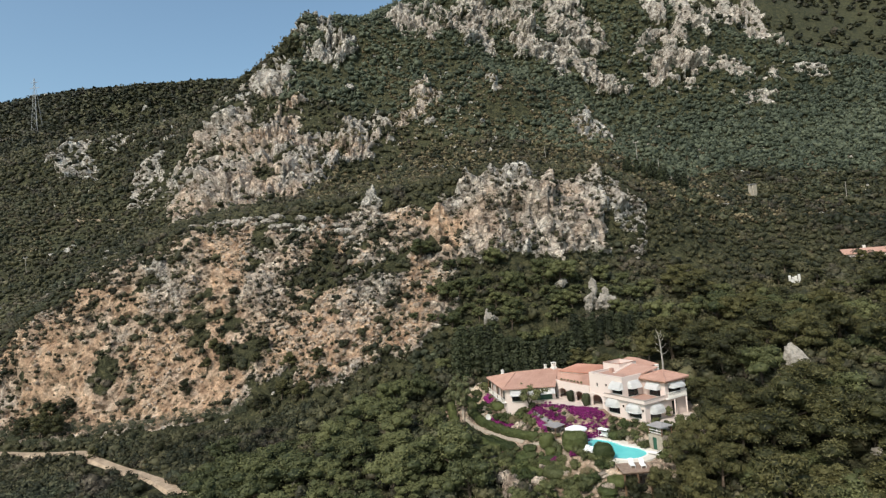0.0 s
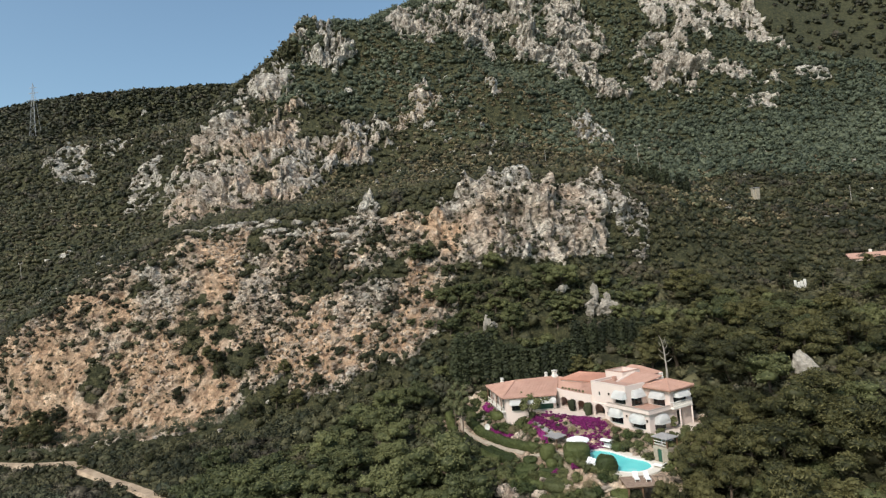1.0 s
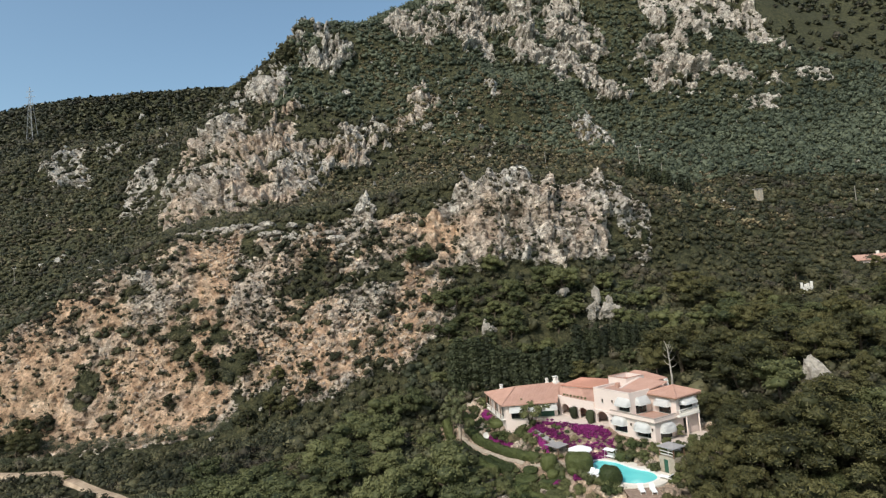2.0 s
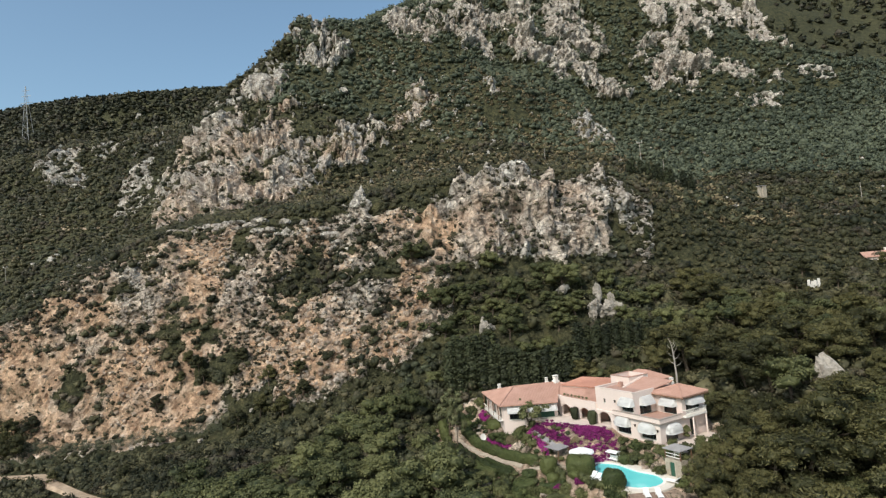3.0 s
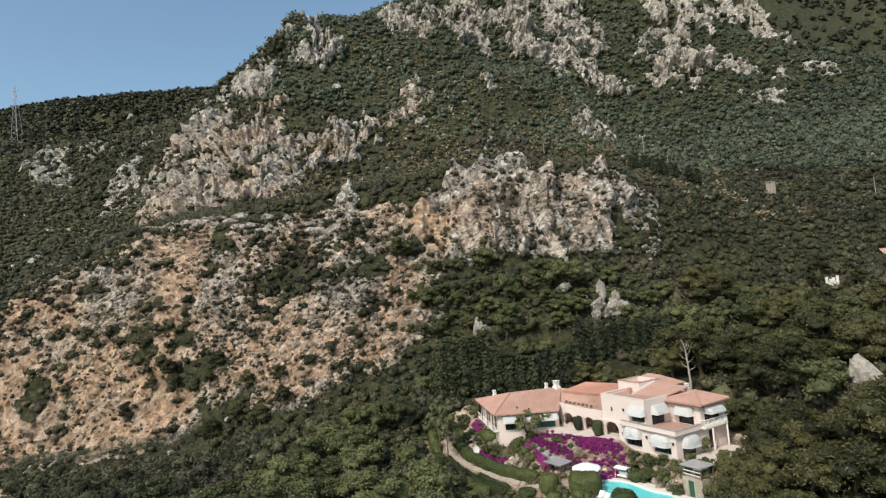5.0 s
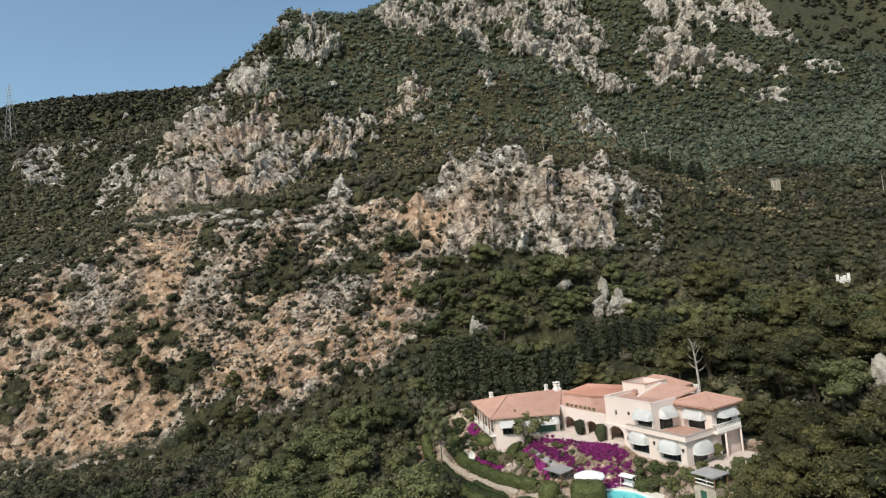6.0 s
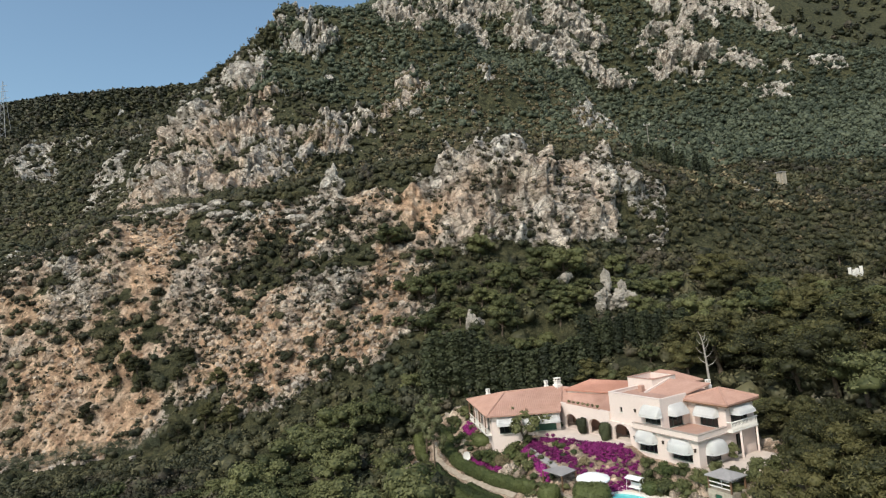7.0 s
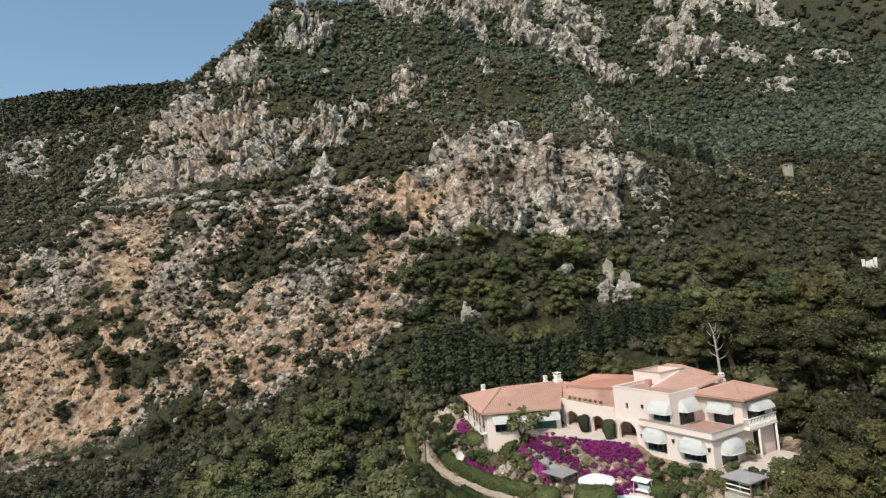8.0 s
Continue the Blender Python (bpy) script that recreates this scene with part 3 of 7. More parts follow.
    push = g * amp * (1 + 0.8 * far) * relief + g * 0.8 * fbm(p, 30.0, 3, 41) * (1 - amp * 0.5)
    rock = np.where(keep, rock, rock * (0.15 + 0.85 * smooth(-2.0, -1.0, relief + 0.7 * n_fine + 1.2 * share["mid"] + 0.6 * share["face"])))
    out = np.stack([x + push * nx / ln, y + push * ny / ln, np.where(keep, gardened, h) + push / ln], 1)
    ny_, nx_ = shape
    idx = np.arange(nx_ * ny_).reshape(shape)
    q = np.stack([idx[:-1, :-1], idx[:-1, 1:], idx[1:, 1:], idx[1:, :-1]], -1).reshape(-1, 4)
    me = quick_mesh("hillside", out, q, None, True)
    me.attributes.new("rock", "FLOAT", "POINT").data.foreach_set("value", rock.astype(np.float32))
    me.attributes.new("earth", "FLOAT", "POINT").data.foreach_set("value", earth.astype(np.float32))
    me.materials.append(M_GROUND)
    ob = tagged(new("ground", me), "rocky limestone hillside with ochre earth and dry scrub", "ground", kind="structure")
    return ob, out.reshape(*shape, 3), rock.reshape(shape), earth.reshape(shape), gx, gy


HILL, HILL_V, HILL_ROCK, HILL_EARTH, GX, GY = build_hillside()


def ground_z(x, y):
    i, j = np.clip(np.searchsorted(GX, x) - 1, 0, len(GX) - 2), np.clip(np.searchsorted(GY, y) - 1, 0, len(GY) - 2)
    a, b = (x - GX[i]) / (GX[i + 1] - GX[i]), (y - GY[j]) / (GY[j + 1] - GY[j])
    z = HILL_V[..., 2]
    return z[j, i] * (1 - a) * (1 - b) + z[j, i + 1] * a * (1 - b) + z[j + 1, i] * (1 - a) * b + z[j + 1, i + 1] * a * b


# ---- plants ----
def ico(sub):
    bm = bmesh.new()
    bmesh.ops.create_icosphere(bm, subdivisions=sub, radius=1)
    v = np.array([w.co for w in bm.verts])
    f = np.array([[w.index for w in t.verts] for t in bm.faces])
    bm.free()
    return v, f


ICO1, ICO2 = ico(1), ico(2)


def leaf_cloud(rng, blobs, count, size, core=ICO1, flat=0.8, spread=0.9, slim=1.0):
    """Clumps of leaves: a lumpy core in each blob and leaf blades on its skin. Blobs: (x, y, z, radius)."""
    vs, fs, ts, n = [], [], [], 0
    for bx, by, bz, r in blobs:
        cv, cf = core
        c = cv * (1 + 0.28 * rng.standard_normal((len(cv), 1))) * r * 0.66
        c[:, 2] *= flat
        vs.append(c + (bx, by, bz))
        fs.append(cf + n)
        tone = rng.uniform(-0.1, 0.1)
        # core tone lowered: the shade inside a clump is put into its colour
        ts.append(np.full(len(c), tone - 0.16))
        n += len(c)
        d = rng.standard_normal((count, 3))
        d /= np.linalg.norm(d, axis=1, keepdims=True)
        d[:, 2] = np.where(d[:, 2] < -0.35, -d[:, 2], d[:, 2])
        centre = d * r * rng.uniform(0.72, 1.08, (count, 1))
        centre[:, 2] *= flat
        nrm = d + spread * 0.55 * rng.standard_normal((count, 3))
        nrm /= np.linalg.norm(nrm, axis=1, keepdims=True)
        side = np.cross(nrm, rng.standard_normal((count, 3)))
        side /= np.linalg.norm(side, axis=1, keepdims=True)
        up = np.cross(nrm, side)
        s = size * rng.uniform(0.6, 1.3, (count, 1))
        tri = np.stack([centre + side * s, centre - side * s * 0.5 + up * s * 0.8 * slim, centre - side * s * 0.5 - up * s * 0.8 * slim], 1)
        vs.append(tri.reshape(-1, 3) + (bx, by, bz))
        fs.append(np.arange(count * 3).reshape(-1, 3) + n)
        ts.append(np.repeat(tone + rng.uniform(-0.08, 0.12, count), 3))
        n += count * 3
    return np.concatenate(vs), np.concatenate(fs), np.concatenate(ts)


def scatter(name, seed, kinds, places, sizes, tones, material, label, category):
    """Many plants as one stand, built from a few kinds, turned and sized one by one."""
    rng = np.random.default_rng(seed)
    vs, fs, ts, n = [], [], [], 0
    pick = rng.integers(0, len(kinds), len(places))
    turn = rng.uniform(0, math.tau, len(places))
    for k, (kv, kf, kt) in enumerate(kinds):
        sel = np.where(pick == k)[0]
        if not len(sel):
            continue
        c, s = np.cos(turn[sel])[:, None], np.sin(turn[sel])[:, None]
        sz = sizes[sel][:, None]
        x = (kv[:, 0] * c - kv[:, 1] * s) * sz + places[sel, 0:1]
        y = (kv[:, 0] * s + kv[:, 1] * c) * sz + places[sel, 1:2]
        z = kv[:, 2] * sz * rng.uniform(0.75, 1.15, (len(sel), 1)) + places[sel, 2:3]
        vs.append(np.stack([x, y, z], -1).reshape(-1, 3))
        fs.append((kf[None] + (np.arange(len(sel)) * len(kv))[:, None, None] + n).reshape(-1, 3))
        ts.append((kt[None] + tones[sel][:, None]).ravel())
        n += len(sel) * len(kv)
    me = quick_mesh(name, np.concatenate(vs), np.concatenate(fs), np.concatenate(ts))
    me.materials.append(material)
    return tagged(new(name, me), label, category, kind="stuff")


def hill_places(rng, count, x0, x1, y0, y1, chance, earth=False):
    """Random spots on the hillside, kept by the chance that the function gives from plan place and bare-rock share."""
    x, y = rng.uniform(x0, x1, count), rng.uniform(y0, y1, count)
    seen = np.abs(x) < 0.95 * (y + 15) + 30
    x, y = x[seen], y[seen]
    i, j = np.clip(np.searchsorted(GX, x), 0, len(GX) - 1), np.clip(np.searchsorted(GY, y), 0, len(GY) - 1)
    i0, j0 = np.maximum(i - 1, 0), np.maximum(j - 1, 0)
    a = np.clip((x - GX[i0]) / np.maximum(GX[i] - GX[i0], 1e-6), 0, 1)[:, None]
    b = np.clip((y - GY[j0]) / np.maximum(GY[j] - GY[j0], 1e-6), 0, 1)[:, None]
    p = (HILL_V[j0, i0] * (1 - a) + HILL_V[j0, i] * a) * (1 - b) + (HILL_V[j, i0] * (1 - a) + HILL_V[j, i] * a) * b
    rock = HILL_ROCK[j, i]
    keep = rng.uniform(0, 1, len(x)) < chance(x, y, rock)
    return (p[keep], HILL_EARTH[j, i][keep]) if earth else p[keep]


def build_scrub():
    rng = np.random.default_rng(5)
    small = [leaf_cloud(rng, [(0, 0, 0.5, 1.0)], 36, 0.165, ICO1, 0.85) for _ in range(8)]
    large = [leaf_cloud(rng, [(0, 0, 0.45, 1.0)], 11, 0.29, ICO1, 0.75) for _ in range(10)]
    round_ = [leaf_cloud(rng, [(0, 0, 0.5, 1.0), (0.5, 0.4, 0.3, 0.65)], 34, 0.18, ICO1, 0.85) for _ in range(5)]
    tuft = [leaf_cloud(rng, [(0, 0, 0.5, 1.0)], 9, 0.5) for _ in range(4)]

    def cover(x, y, rock):
        road = np.interp(x, [-150, -122, -104, -89, -73, -63, -55, -44], [129, 125.5, 124, 115.5, 106.5, 99.5, 95, 95])
        track = (y < road + 1.8) & (y > road - 2.2)
        verge = np.where((y < road) & (y > road - 6.5) & (x < -42), np.clip(0.25 + 1.1 * fbm(np.stack([x, y, x * 0], 1), 9.0, 2, 53), 0.05, 0.8), 1.0)
        return verge * np.where(near_villa(x, y) | (track & (x < -42)) | ((x < -64) & (x > -136) & (np.abs(y - 130.2) < 2.2)), 0, np.clip(1.15 - 1.5 * rock, 0.02, 1))

    def tone(p, base=0.0):
        # last term: shaded crowns of the eastern slope put into a lower leaf tone
        return base + 0.2 * fbm(p, 30.0, 3, 77) + rng.uniform(-0.2, 0.2, len(p)) - 0.16 * smooth(50, 120, p[:, 0]) * smooth(120, 190, p[:, 1])

    wooded = lambda x, y: ((x > -62) & (y < 126) & (x < 36)) | ((x > 12) & (y < 158) & (y > 104))
    p = hill_places(rng, 15000, -170, 130, 64, 215, lambda x, y, r: cover(x, y, r) * np.where(wooded(x, y), 0.8, 1.0))
    s = rng.uniform(0.6, 1.45, len(p)) * np.where(rng.uniform(0, 1, len(p)) < 0.08, 1.4, 1.0)
    s = s * np.where(wooded(p[:, 0], p[:, 1]), 1.35, 1.12)
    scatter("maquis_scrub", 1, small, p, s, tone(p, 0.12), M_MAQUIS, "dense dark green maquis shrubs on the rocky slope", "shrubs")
    grown = lambda x, y: np.maximum.reduce([smooth(-2, 2, inside(x, y, o)) for o in COVER])
    soil = lambda x, y: np.maximum.reduce([smooth(-1, 2, inside(x, y, o)) for o in EARTH])
    p = hill_places(rng, 16000, -160, 45, 126, 200, lambda x, y, r: np.where(near_villa(x, y), 0, np.clip(0.22 + 0.6 * fbm(np.stack([x, y, x * 0], 1), 12.0, 3, 15), 0.05, 0.7) * (r > 0.3) * (1 - 0.6 * soil(x, y)) * np.where(inside(x, y, ROCKS[1][1]) > -1, 0.4, 1.0)))
    q = hill_places(rng, 9000, -150, 20, 130, 178, lambda x, y, r: 0.3 * grown(x, y) * (r < 0.8))
    p = np.concatenate([p, q])
    s = rng.uniform(0.4, 1.05, len(p)) * np.where(rng.uniform(0, 1, len(p)) < 0.15, 1.6, 1.0)
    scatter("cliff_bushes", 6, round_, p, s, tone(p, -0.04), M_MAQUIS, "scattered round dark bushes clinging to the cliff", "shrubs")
    p = hill_places(rng, 3200, -135, -48, 78, 128, cover)
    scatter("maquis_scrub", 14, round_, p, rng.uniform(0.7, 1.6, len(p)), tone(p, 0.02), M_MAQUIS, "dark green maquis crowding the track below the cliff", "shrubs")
    p = hill_places(rng, 1600, -110, 110, -25, 66, cover)
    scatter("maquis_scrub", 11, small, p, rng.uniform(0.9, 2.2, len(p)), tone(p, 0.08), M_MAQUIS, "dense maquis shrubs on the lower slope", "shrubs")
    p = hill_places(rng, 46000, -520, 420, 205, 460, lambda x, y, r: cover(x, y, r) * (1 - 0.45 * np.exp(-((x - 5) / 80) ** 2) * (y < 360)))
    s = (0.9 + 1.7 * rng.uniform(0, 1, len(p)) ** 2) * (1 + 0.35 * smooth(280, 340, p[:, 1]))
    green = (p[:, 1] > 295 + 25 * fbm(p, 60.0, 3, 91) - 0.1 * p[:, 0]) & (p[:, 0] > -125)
    # far scrub carries haze as a paler, bluer leaf colour
    scatter("holm_oak_scrub", 13, large, p[green], s[green], tone(p[green], 0.06), M_HOLM_HAZED, "dense blue-green holm oak scrub below the crest, tinted paler as haze", "shrubs")
    p, s = p[~green], s[~green]
    # low base tone: weaker sun on the far slope is put into the colour
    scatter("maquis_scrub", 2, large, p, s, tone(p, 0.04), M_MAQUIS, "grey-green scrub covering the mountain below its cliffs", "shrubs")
    p = hill_places(rng, 11000, -260, 260, 200, 500, lambda x, y, r: np.clip(0.45 + 0.9 * fbm(np.stack([x, y, x * 0], 1), 14.0, 3, 25), 0.12, 0.9) * (r > 0.25))
    scatter("cliff_bushes", 7, large, p, rng.uniform(0.7, 1.7, len(p)), tone(p, 0.1), M_MAQUIS, "dark bushes growing in the clefts of the upper cliffs", "shrubs")
    p = np.concatenate([hill_places(rng, 4000, -800, 650, 440, 740, cover), hill_places(rng, 5500, -560, -120, 410, 600, cover)])
    s = rng.uniform(2.0, 4.0, len(p))
    scatter("maquis_scrub", 3, tuft, p, s, tone(p, 0.1), M_MAQUIS, "dark scrub along the far mountain ridge", "shrubs")
    p = hill_places(rng, 26000, -160, 45, 126, 205, lambda x, y, r: np.where(near_villa(x, y), 0, np.clip(0.4 + 0.8 * fbm(np.stack([x, y, x * 0], 1), 7.0, 3, 45), 0.05, 0.9)) * (r > 0.3))
    scatter("dry_grass", 4, tuft, p, 0.22 + 0.62 * rng.uniform(0, 1, len(p)) ** 2, tone(p, 0.1), M_GARRIGUE, "small dry grass tufts and withered bushes on bare earth", "grass")
    p = hill_places(rng, 1600, -300, 130, 210, 420, lambda x, y, r: 0.6 * (fbm(np.stack([x, y, x * 0], 1), 40.0, 3, 19) > 0.15))
    q = hill_places(rng, 4000, -420, -130, 200, 470, lambda x, y, r: 0.55 * (fbm(np.stack([x, y, x * 0], 1), 45.0, 3, 29) > -0.1))
    scatter("dry_grass", 9, tuft, q, rng.uniform(0.6, 1.6, len(q)), tone(q, 0.0), M_DRY, "withered brown scrub on the western slope", "grass")
    scatter("dry_grass", 8, tuft, p, rng.uniform(0.5, 1.2, len(p)), tone(p, 0.0), M_DRY, "withered brownish scrub among the green", "grass")
    q = hill_places(rng, 1400, 35, 170, 185, 340, lambda x, y, r: 0.55 + 0.0 * x)
    scatter("dry_grass", 12, tuft, q, rng.uniform(0.5, 1.2, len(q)), tone(q, 0.0), M_DRY, "withered brown bushes among the eastern scrub", "grass")
    q = hill_places(rng, 5200, -85, 95, 205, 370, lambda x, y, r: 0.7 * (fbm(np.stack([x, y, x * 0], 1), 35.0, 3, 37) > -0.2))
    scatter("dry_grass", 10, tuft, q, rng.uniform(0.6, 1.5, len(q)), tone(q, 0.0), M_DRY, "brown heath between the middle cliff and the crest", "grass")


build_scrub()


def angular(rng, base, planes=13, stretch_z=1.0):
    """A broken block of limestone: a ball cut by random planes."""
    v, f = base
    n = rng.standard_normal((planes, 3))
    n /= np.linalg.norm(n, axis=1, keepdims=True)
    h = rng.uniform(0.55, 1.0, planes)
    d = v @ n.T
    r = np.min(np.where(d > 0.05, h / np.maximum(d, 0.05), 9), axis=1)
    w = v * np.minimum(r, 1.25)[:, None] * (1 + 0.06 * rng.standard_normal((len(v), 1)))
    w[:, 2] *= stretch_z
    return w, f


def rock_field(name, seed, found, size_low, size_high, tall, label):
    """Blocks of limestone half sunk in the slope, one stand of them."""
    rng = np.random.default_rng(seed)
    p, earth = found
    kinds = [angular(rng, ICO1, 8, rng.uniform(0.7, 1.0) * tall) for _ in range(10)]
    size = size_low + (size_high - size_low) * rng.uniform(0, 1, len(p)) ** 2
    pick, turn = rng.integers(0, 10, len(p)), rng.uniform(0, math.tau, len(p))
    vs, fs, es, n = [], [], [], 0
    for k, (kv, kf) in enumerate(kinds):
        sel = np.where(pick == k)[0]
        if not len(sel):
            continue
        c, s, sz = np.cos(turn[sel])[:, None], np.sin(turn[sel])[:, None], size[sel][:, None]
        x = (kv[:, 0] * c - kv[:, 1] * s) * sz + p[sel, 0:1]
        y = (kv[:, 0] * s + kv[:, 1] * c) * sz + p[sel, 1:2]
        z = kv[:, 2] * sz + p[sel, 2:3] + 0.1 * sz
        vs.append(np.stack([x, y, z], -1).reshape(-1, 3))
        fs.append((kf[None] + (np.arange(len(sel)) * len(kv))[:, None, None] + n).reshape(-1, 3))
        es.append(np.repeat(earth[sel] * 0.6, len(kv)))
        n += len(sel) * len(kv)
    me = quick_mesh(name, np.concatenate(vs), np.concatenate(fs), None, True)
    me.attributes.new("rock", "FLOAT", "POINT").data.foreach_set("value", np.ones(n, np.float32))
    me.attributes.new("earth", "FLOAT", "POINT").data.foreach_set("value", np.concatenate(es).astype(np.float32))
    me.materials.append(M_GROUND)
    return tagged(new(name, me), label, "rocks", kind="stuff")


def build_rocks():
    rng = np.random.default_rng(8)
    bare = lambda x, y, r: np.clip((r - 0.22) * 2.4, 0, 1)
    rock_field("scree_stones", 1, hill_places(rng, 42000, -150, 40, 128, 195, lambda x, y, r: bare(x, y, r) * np.where(inside(x, y, ROCKS[1][1]) > -2, 0.15, 1.0) * np.clip(0.4 + 0.9 * fbm(np.stack([x, y, x * 0], 1), 16.0, 3, 33), 0.05, 1), True), 0.15, 0.8, 0.9, "small broken pale stones scattered over the cliff")
    rock_field("stray_rocks", 5, hill_places(rng, 5200, -380, 240, 190, 420, lambda x, y, r: (0.12 + 0.5 * (r > 0.3) + 0.5 * np.exp(-((x - 10) / 90) ** 2) * (y > 215) * (y < 370)) * (fbm(np.stack([x, y, x * 0], 1), 22.0, 3, 83) > -0.1), True), 0.35, 1.6, 0.9, "pale stray rocks showing through the mountain scrub")


build_rocks()


def tree(name, seed, style, label):
    """A tree with tapered trunk, limbs and a crown of leaf clumps. Styles: pine (tiered, open), oak (rounded), cypress (column)."""
    rng = np.random.default_rng(seed)
    top = new(name)
    blobs = []
    if style == "cypress":
        H = 7.0
        part("trunk", tube_bm([(0, 0, -0.6), (0, 0, 1.2), (0, 0, 3.0)], [0.16, 0.13, 0.08]), M_BARK, top)
        for k in range(9):
            z = 0.6 + k * 0.75
            r = 1.15 * math.sqrt(max(0.06, 1 - abs(z - 2.4) / 5.2))
            blobs.append((rng.uniform(-0.15, 0.15), rng.uniform(-0.15, 0.15), z, r))
        v, f, t = leaf_cloud(rng, blobs, 120, 0.15, ICO1, 1.1)
    else:
        H = 7.5 if style == "pine" else 5.5
        lean = rng.uniform(-0.5, 0.5, 2)
        pts = [(lean[0] * k * k * 0.25, lean[1] * k * k * 0.25, H * 0.8 * k / 3 - 0.6) for k in range(4)]
        part("trunk", tube_bm(pts, [0.24, 0.19, 0.14, 0.05]), M_BARK, top)
        limbs = 8 if style == "pine" else 7
        for k in range(limbs):
            a = k * 2.4 + rng.uniform(-0.4, 0.4)
            z0 = H * (0.32 + 0.42 * k / limbs)
            reach = (2.4 - 1.5 * k / limbs) if style == "pine" else (2.0 - 0.8 * k / limbs)
            bx, by = pts[2][0] * z0 / H, pts[2][1] * z0 / H
            ex, ey, ez = bx + reach * math.cos(a), by + reach * math.sin(a), z0 + (0.5 if style == "pine" else 0.9)
            part("limb", tube_bm([(bx, by, z0), ((bx + ex) / 2, (by + ey) / 2, (z0 + ez) / 2 + 0.05), (ex, ey, ez)], [0.08, 0.055, 0.02], 5), M_BARK, top)
            for q in range(4 if style == "pine" else 3):
                f = rng.uniform(0.45, 1.1)
                blobs.append((bx + (ex - bx) * f + rng.uniform(-0.5, 0.5), by + (ey - by) * f + rng.uniform(-0.5, 0.5), z0 + (ez - z0) * f + rng.uniform(0.0, 0.5), rng.uniform(0.6, 1.1)))
        for k in range(6):
            blobs.append((pts[3][0] + rng.uniform(-0.9, 0.9), pts[3][1] + rng.uniform(-0.9, 0.9), H * 0.8 + rng.uniform(-0.6, 0.7), rng.uniform(0.5, 0.9)))
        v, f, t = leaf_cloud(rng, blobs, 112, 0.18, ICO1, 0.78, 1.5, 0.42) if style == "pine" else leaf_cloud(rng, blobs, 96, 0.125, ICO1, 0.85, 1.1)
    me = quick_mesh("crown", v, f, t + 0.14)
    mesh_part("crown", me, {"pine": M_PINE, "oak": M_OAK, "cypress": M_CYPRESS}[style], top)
    return tagged(top, label, "tree")


PINES = [tree("pine_tree", 100 + k, "pine", "green Mediterranean pine with an open, tiered crown on the slope") for k in range(5)]
OAKS = [tree("oak_tree", 200 + k, "oak", "dense dark green holm oak in the wood") for k in range(4)]


def build_wood():
    rng = np.random.default_rng(11)
    first = {id(k): True for k in (*PINES, *OAKS)}

    def plant(kinds, x, y, size, group):
        k = kinds[int(rng.integers(0, len(kinds)))]
        m = pose(x, y, float(ground_z(np.array([x]), np.array([y]))[0]) - 0.9 * size, rng.uniform(-4, 4), rng.uniform(-4, 4), rng.uniform(0, 360))
        if first[id(k)]:
            first[id(k)] = False
            k.matrix_basis = m
            k.scale = (size, size, size)
            k["group"] = group
        else:
            o = copy_thing(k, m)
            o.scale = (size * 1.1, size * 1.1, size * rng.uniform(0.75, 1.0))
            o["group"] = group

    spots = []

    def fill(kinds, count, x0, x1, y0, y1, gap, size, inside, group):
        made = 0
        for _ in range(count * 12):
            x, y = rng.uniform(x0, x1), rng.uniform(y0, y1)
            u, v = villa_place(np.array([x]), np.array([y]))
            if (-44 < u[0] < 8 and -27 < v[0] < max(-4, min(14, -1 + (u[0] + 38) * 1.7))) or not inside(x, y) or math.hypot(x - 19.0, (y - 139) / 1.6) < 5.2 or math.hypot(x - 45.5, (y - 100) / 1.5) < 4 or math.hypot(x - 28.5, y - 114) < 6.5 or math.hypot(x - 72.5, (y - 160) / 1.4) < 5.5:
                continue
            if any((x - a) ** 2 + (y - b) ** 2 < (gap * 0.5 + c * 0.5) ** 2 for a, b, c in spots):
                continue
            spots.append((x, y, gap))
            plant(kinds, x, y, size * (0.5 + 1.05 * rng.uniform(0, 1) ** 1.5), group)
            made += 1
            if made >= count:
                break

    fill(OAKS, 55, -14, 26, 131, 146, 2.3, 0.72, lambda x, y: y > 131 + 0.15 * (x + 14), "trees above the villa")
    fill(PINES + OAKS[:2], 95, 24, 78, 72, 128, 3.6, 1.22, lambda x, y: (x > 27 or y > 108) and (x < 32 + (y - 60) * 0.5 or rng.uniform(0, 1) < 0.12), "pines beside the villa")
    fill(PINES + OAKS[2:], 75, 10, 98, 112, 162, 4.2, 1.08, lambda x, y: y < 146 or x > 40, "pines on the upper slope")
    fill(OAKS, 110, -62, 0, 84, 128, 3.6, 1.22, lambda x, y: y < 121 - 0.35 * max(0, -x - 20) and x > -62 + (y - 84) * 0.2, "trees of the lower wood")
    fill(OAKS, 50, -25, 60, 112, 152, 4.0, 1.05, lambda x, y: y > 136 or x > 27, "trees above the villa")
    fill(OAKS, 115, -14, 34, 133, 160, 2.4, 0.68, lambda x, y: y > 134 and y < 148 + 0.35 * x, "trees above the villa")


build_wood()


# ---- the villa ----
def plan(u, v):
    """A place in the villa's axes, in the world."""
    return VILLA @ Vector((u, v, 0))


def own(x, y):
    """A world place in the villa's axes."""
    q = VILLA.inverted() @ Vector((x, y, 0))
    return q.x, q.y


def lie(u, v):
    w = plan(u, v)
    return float(ground_z(np.array([w.x]), np.array([w.y]))[0])


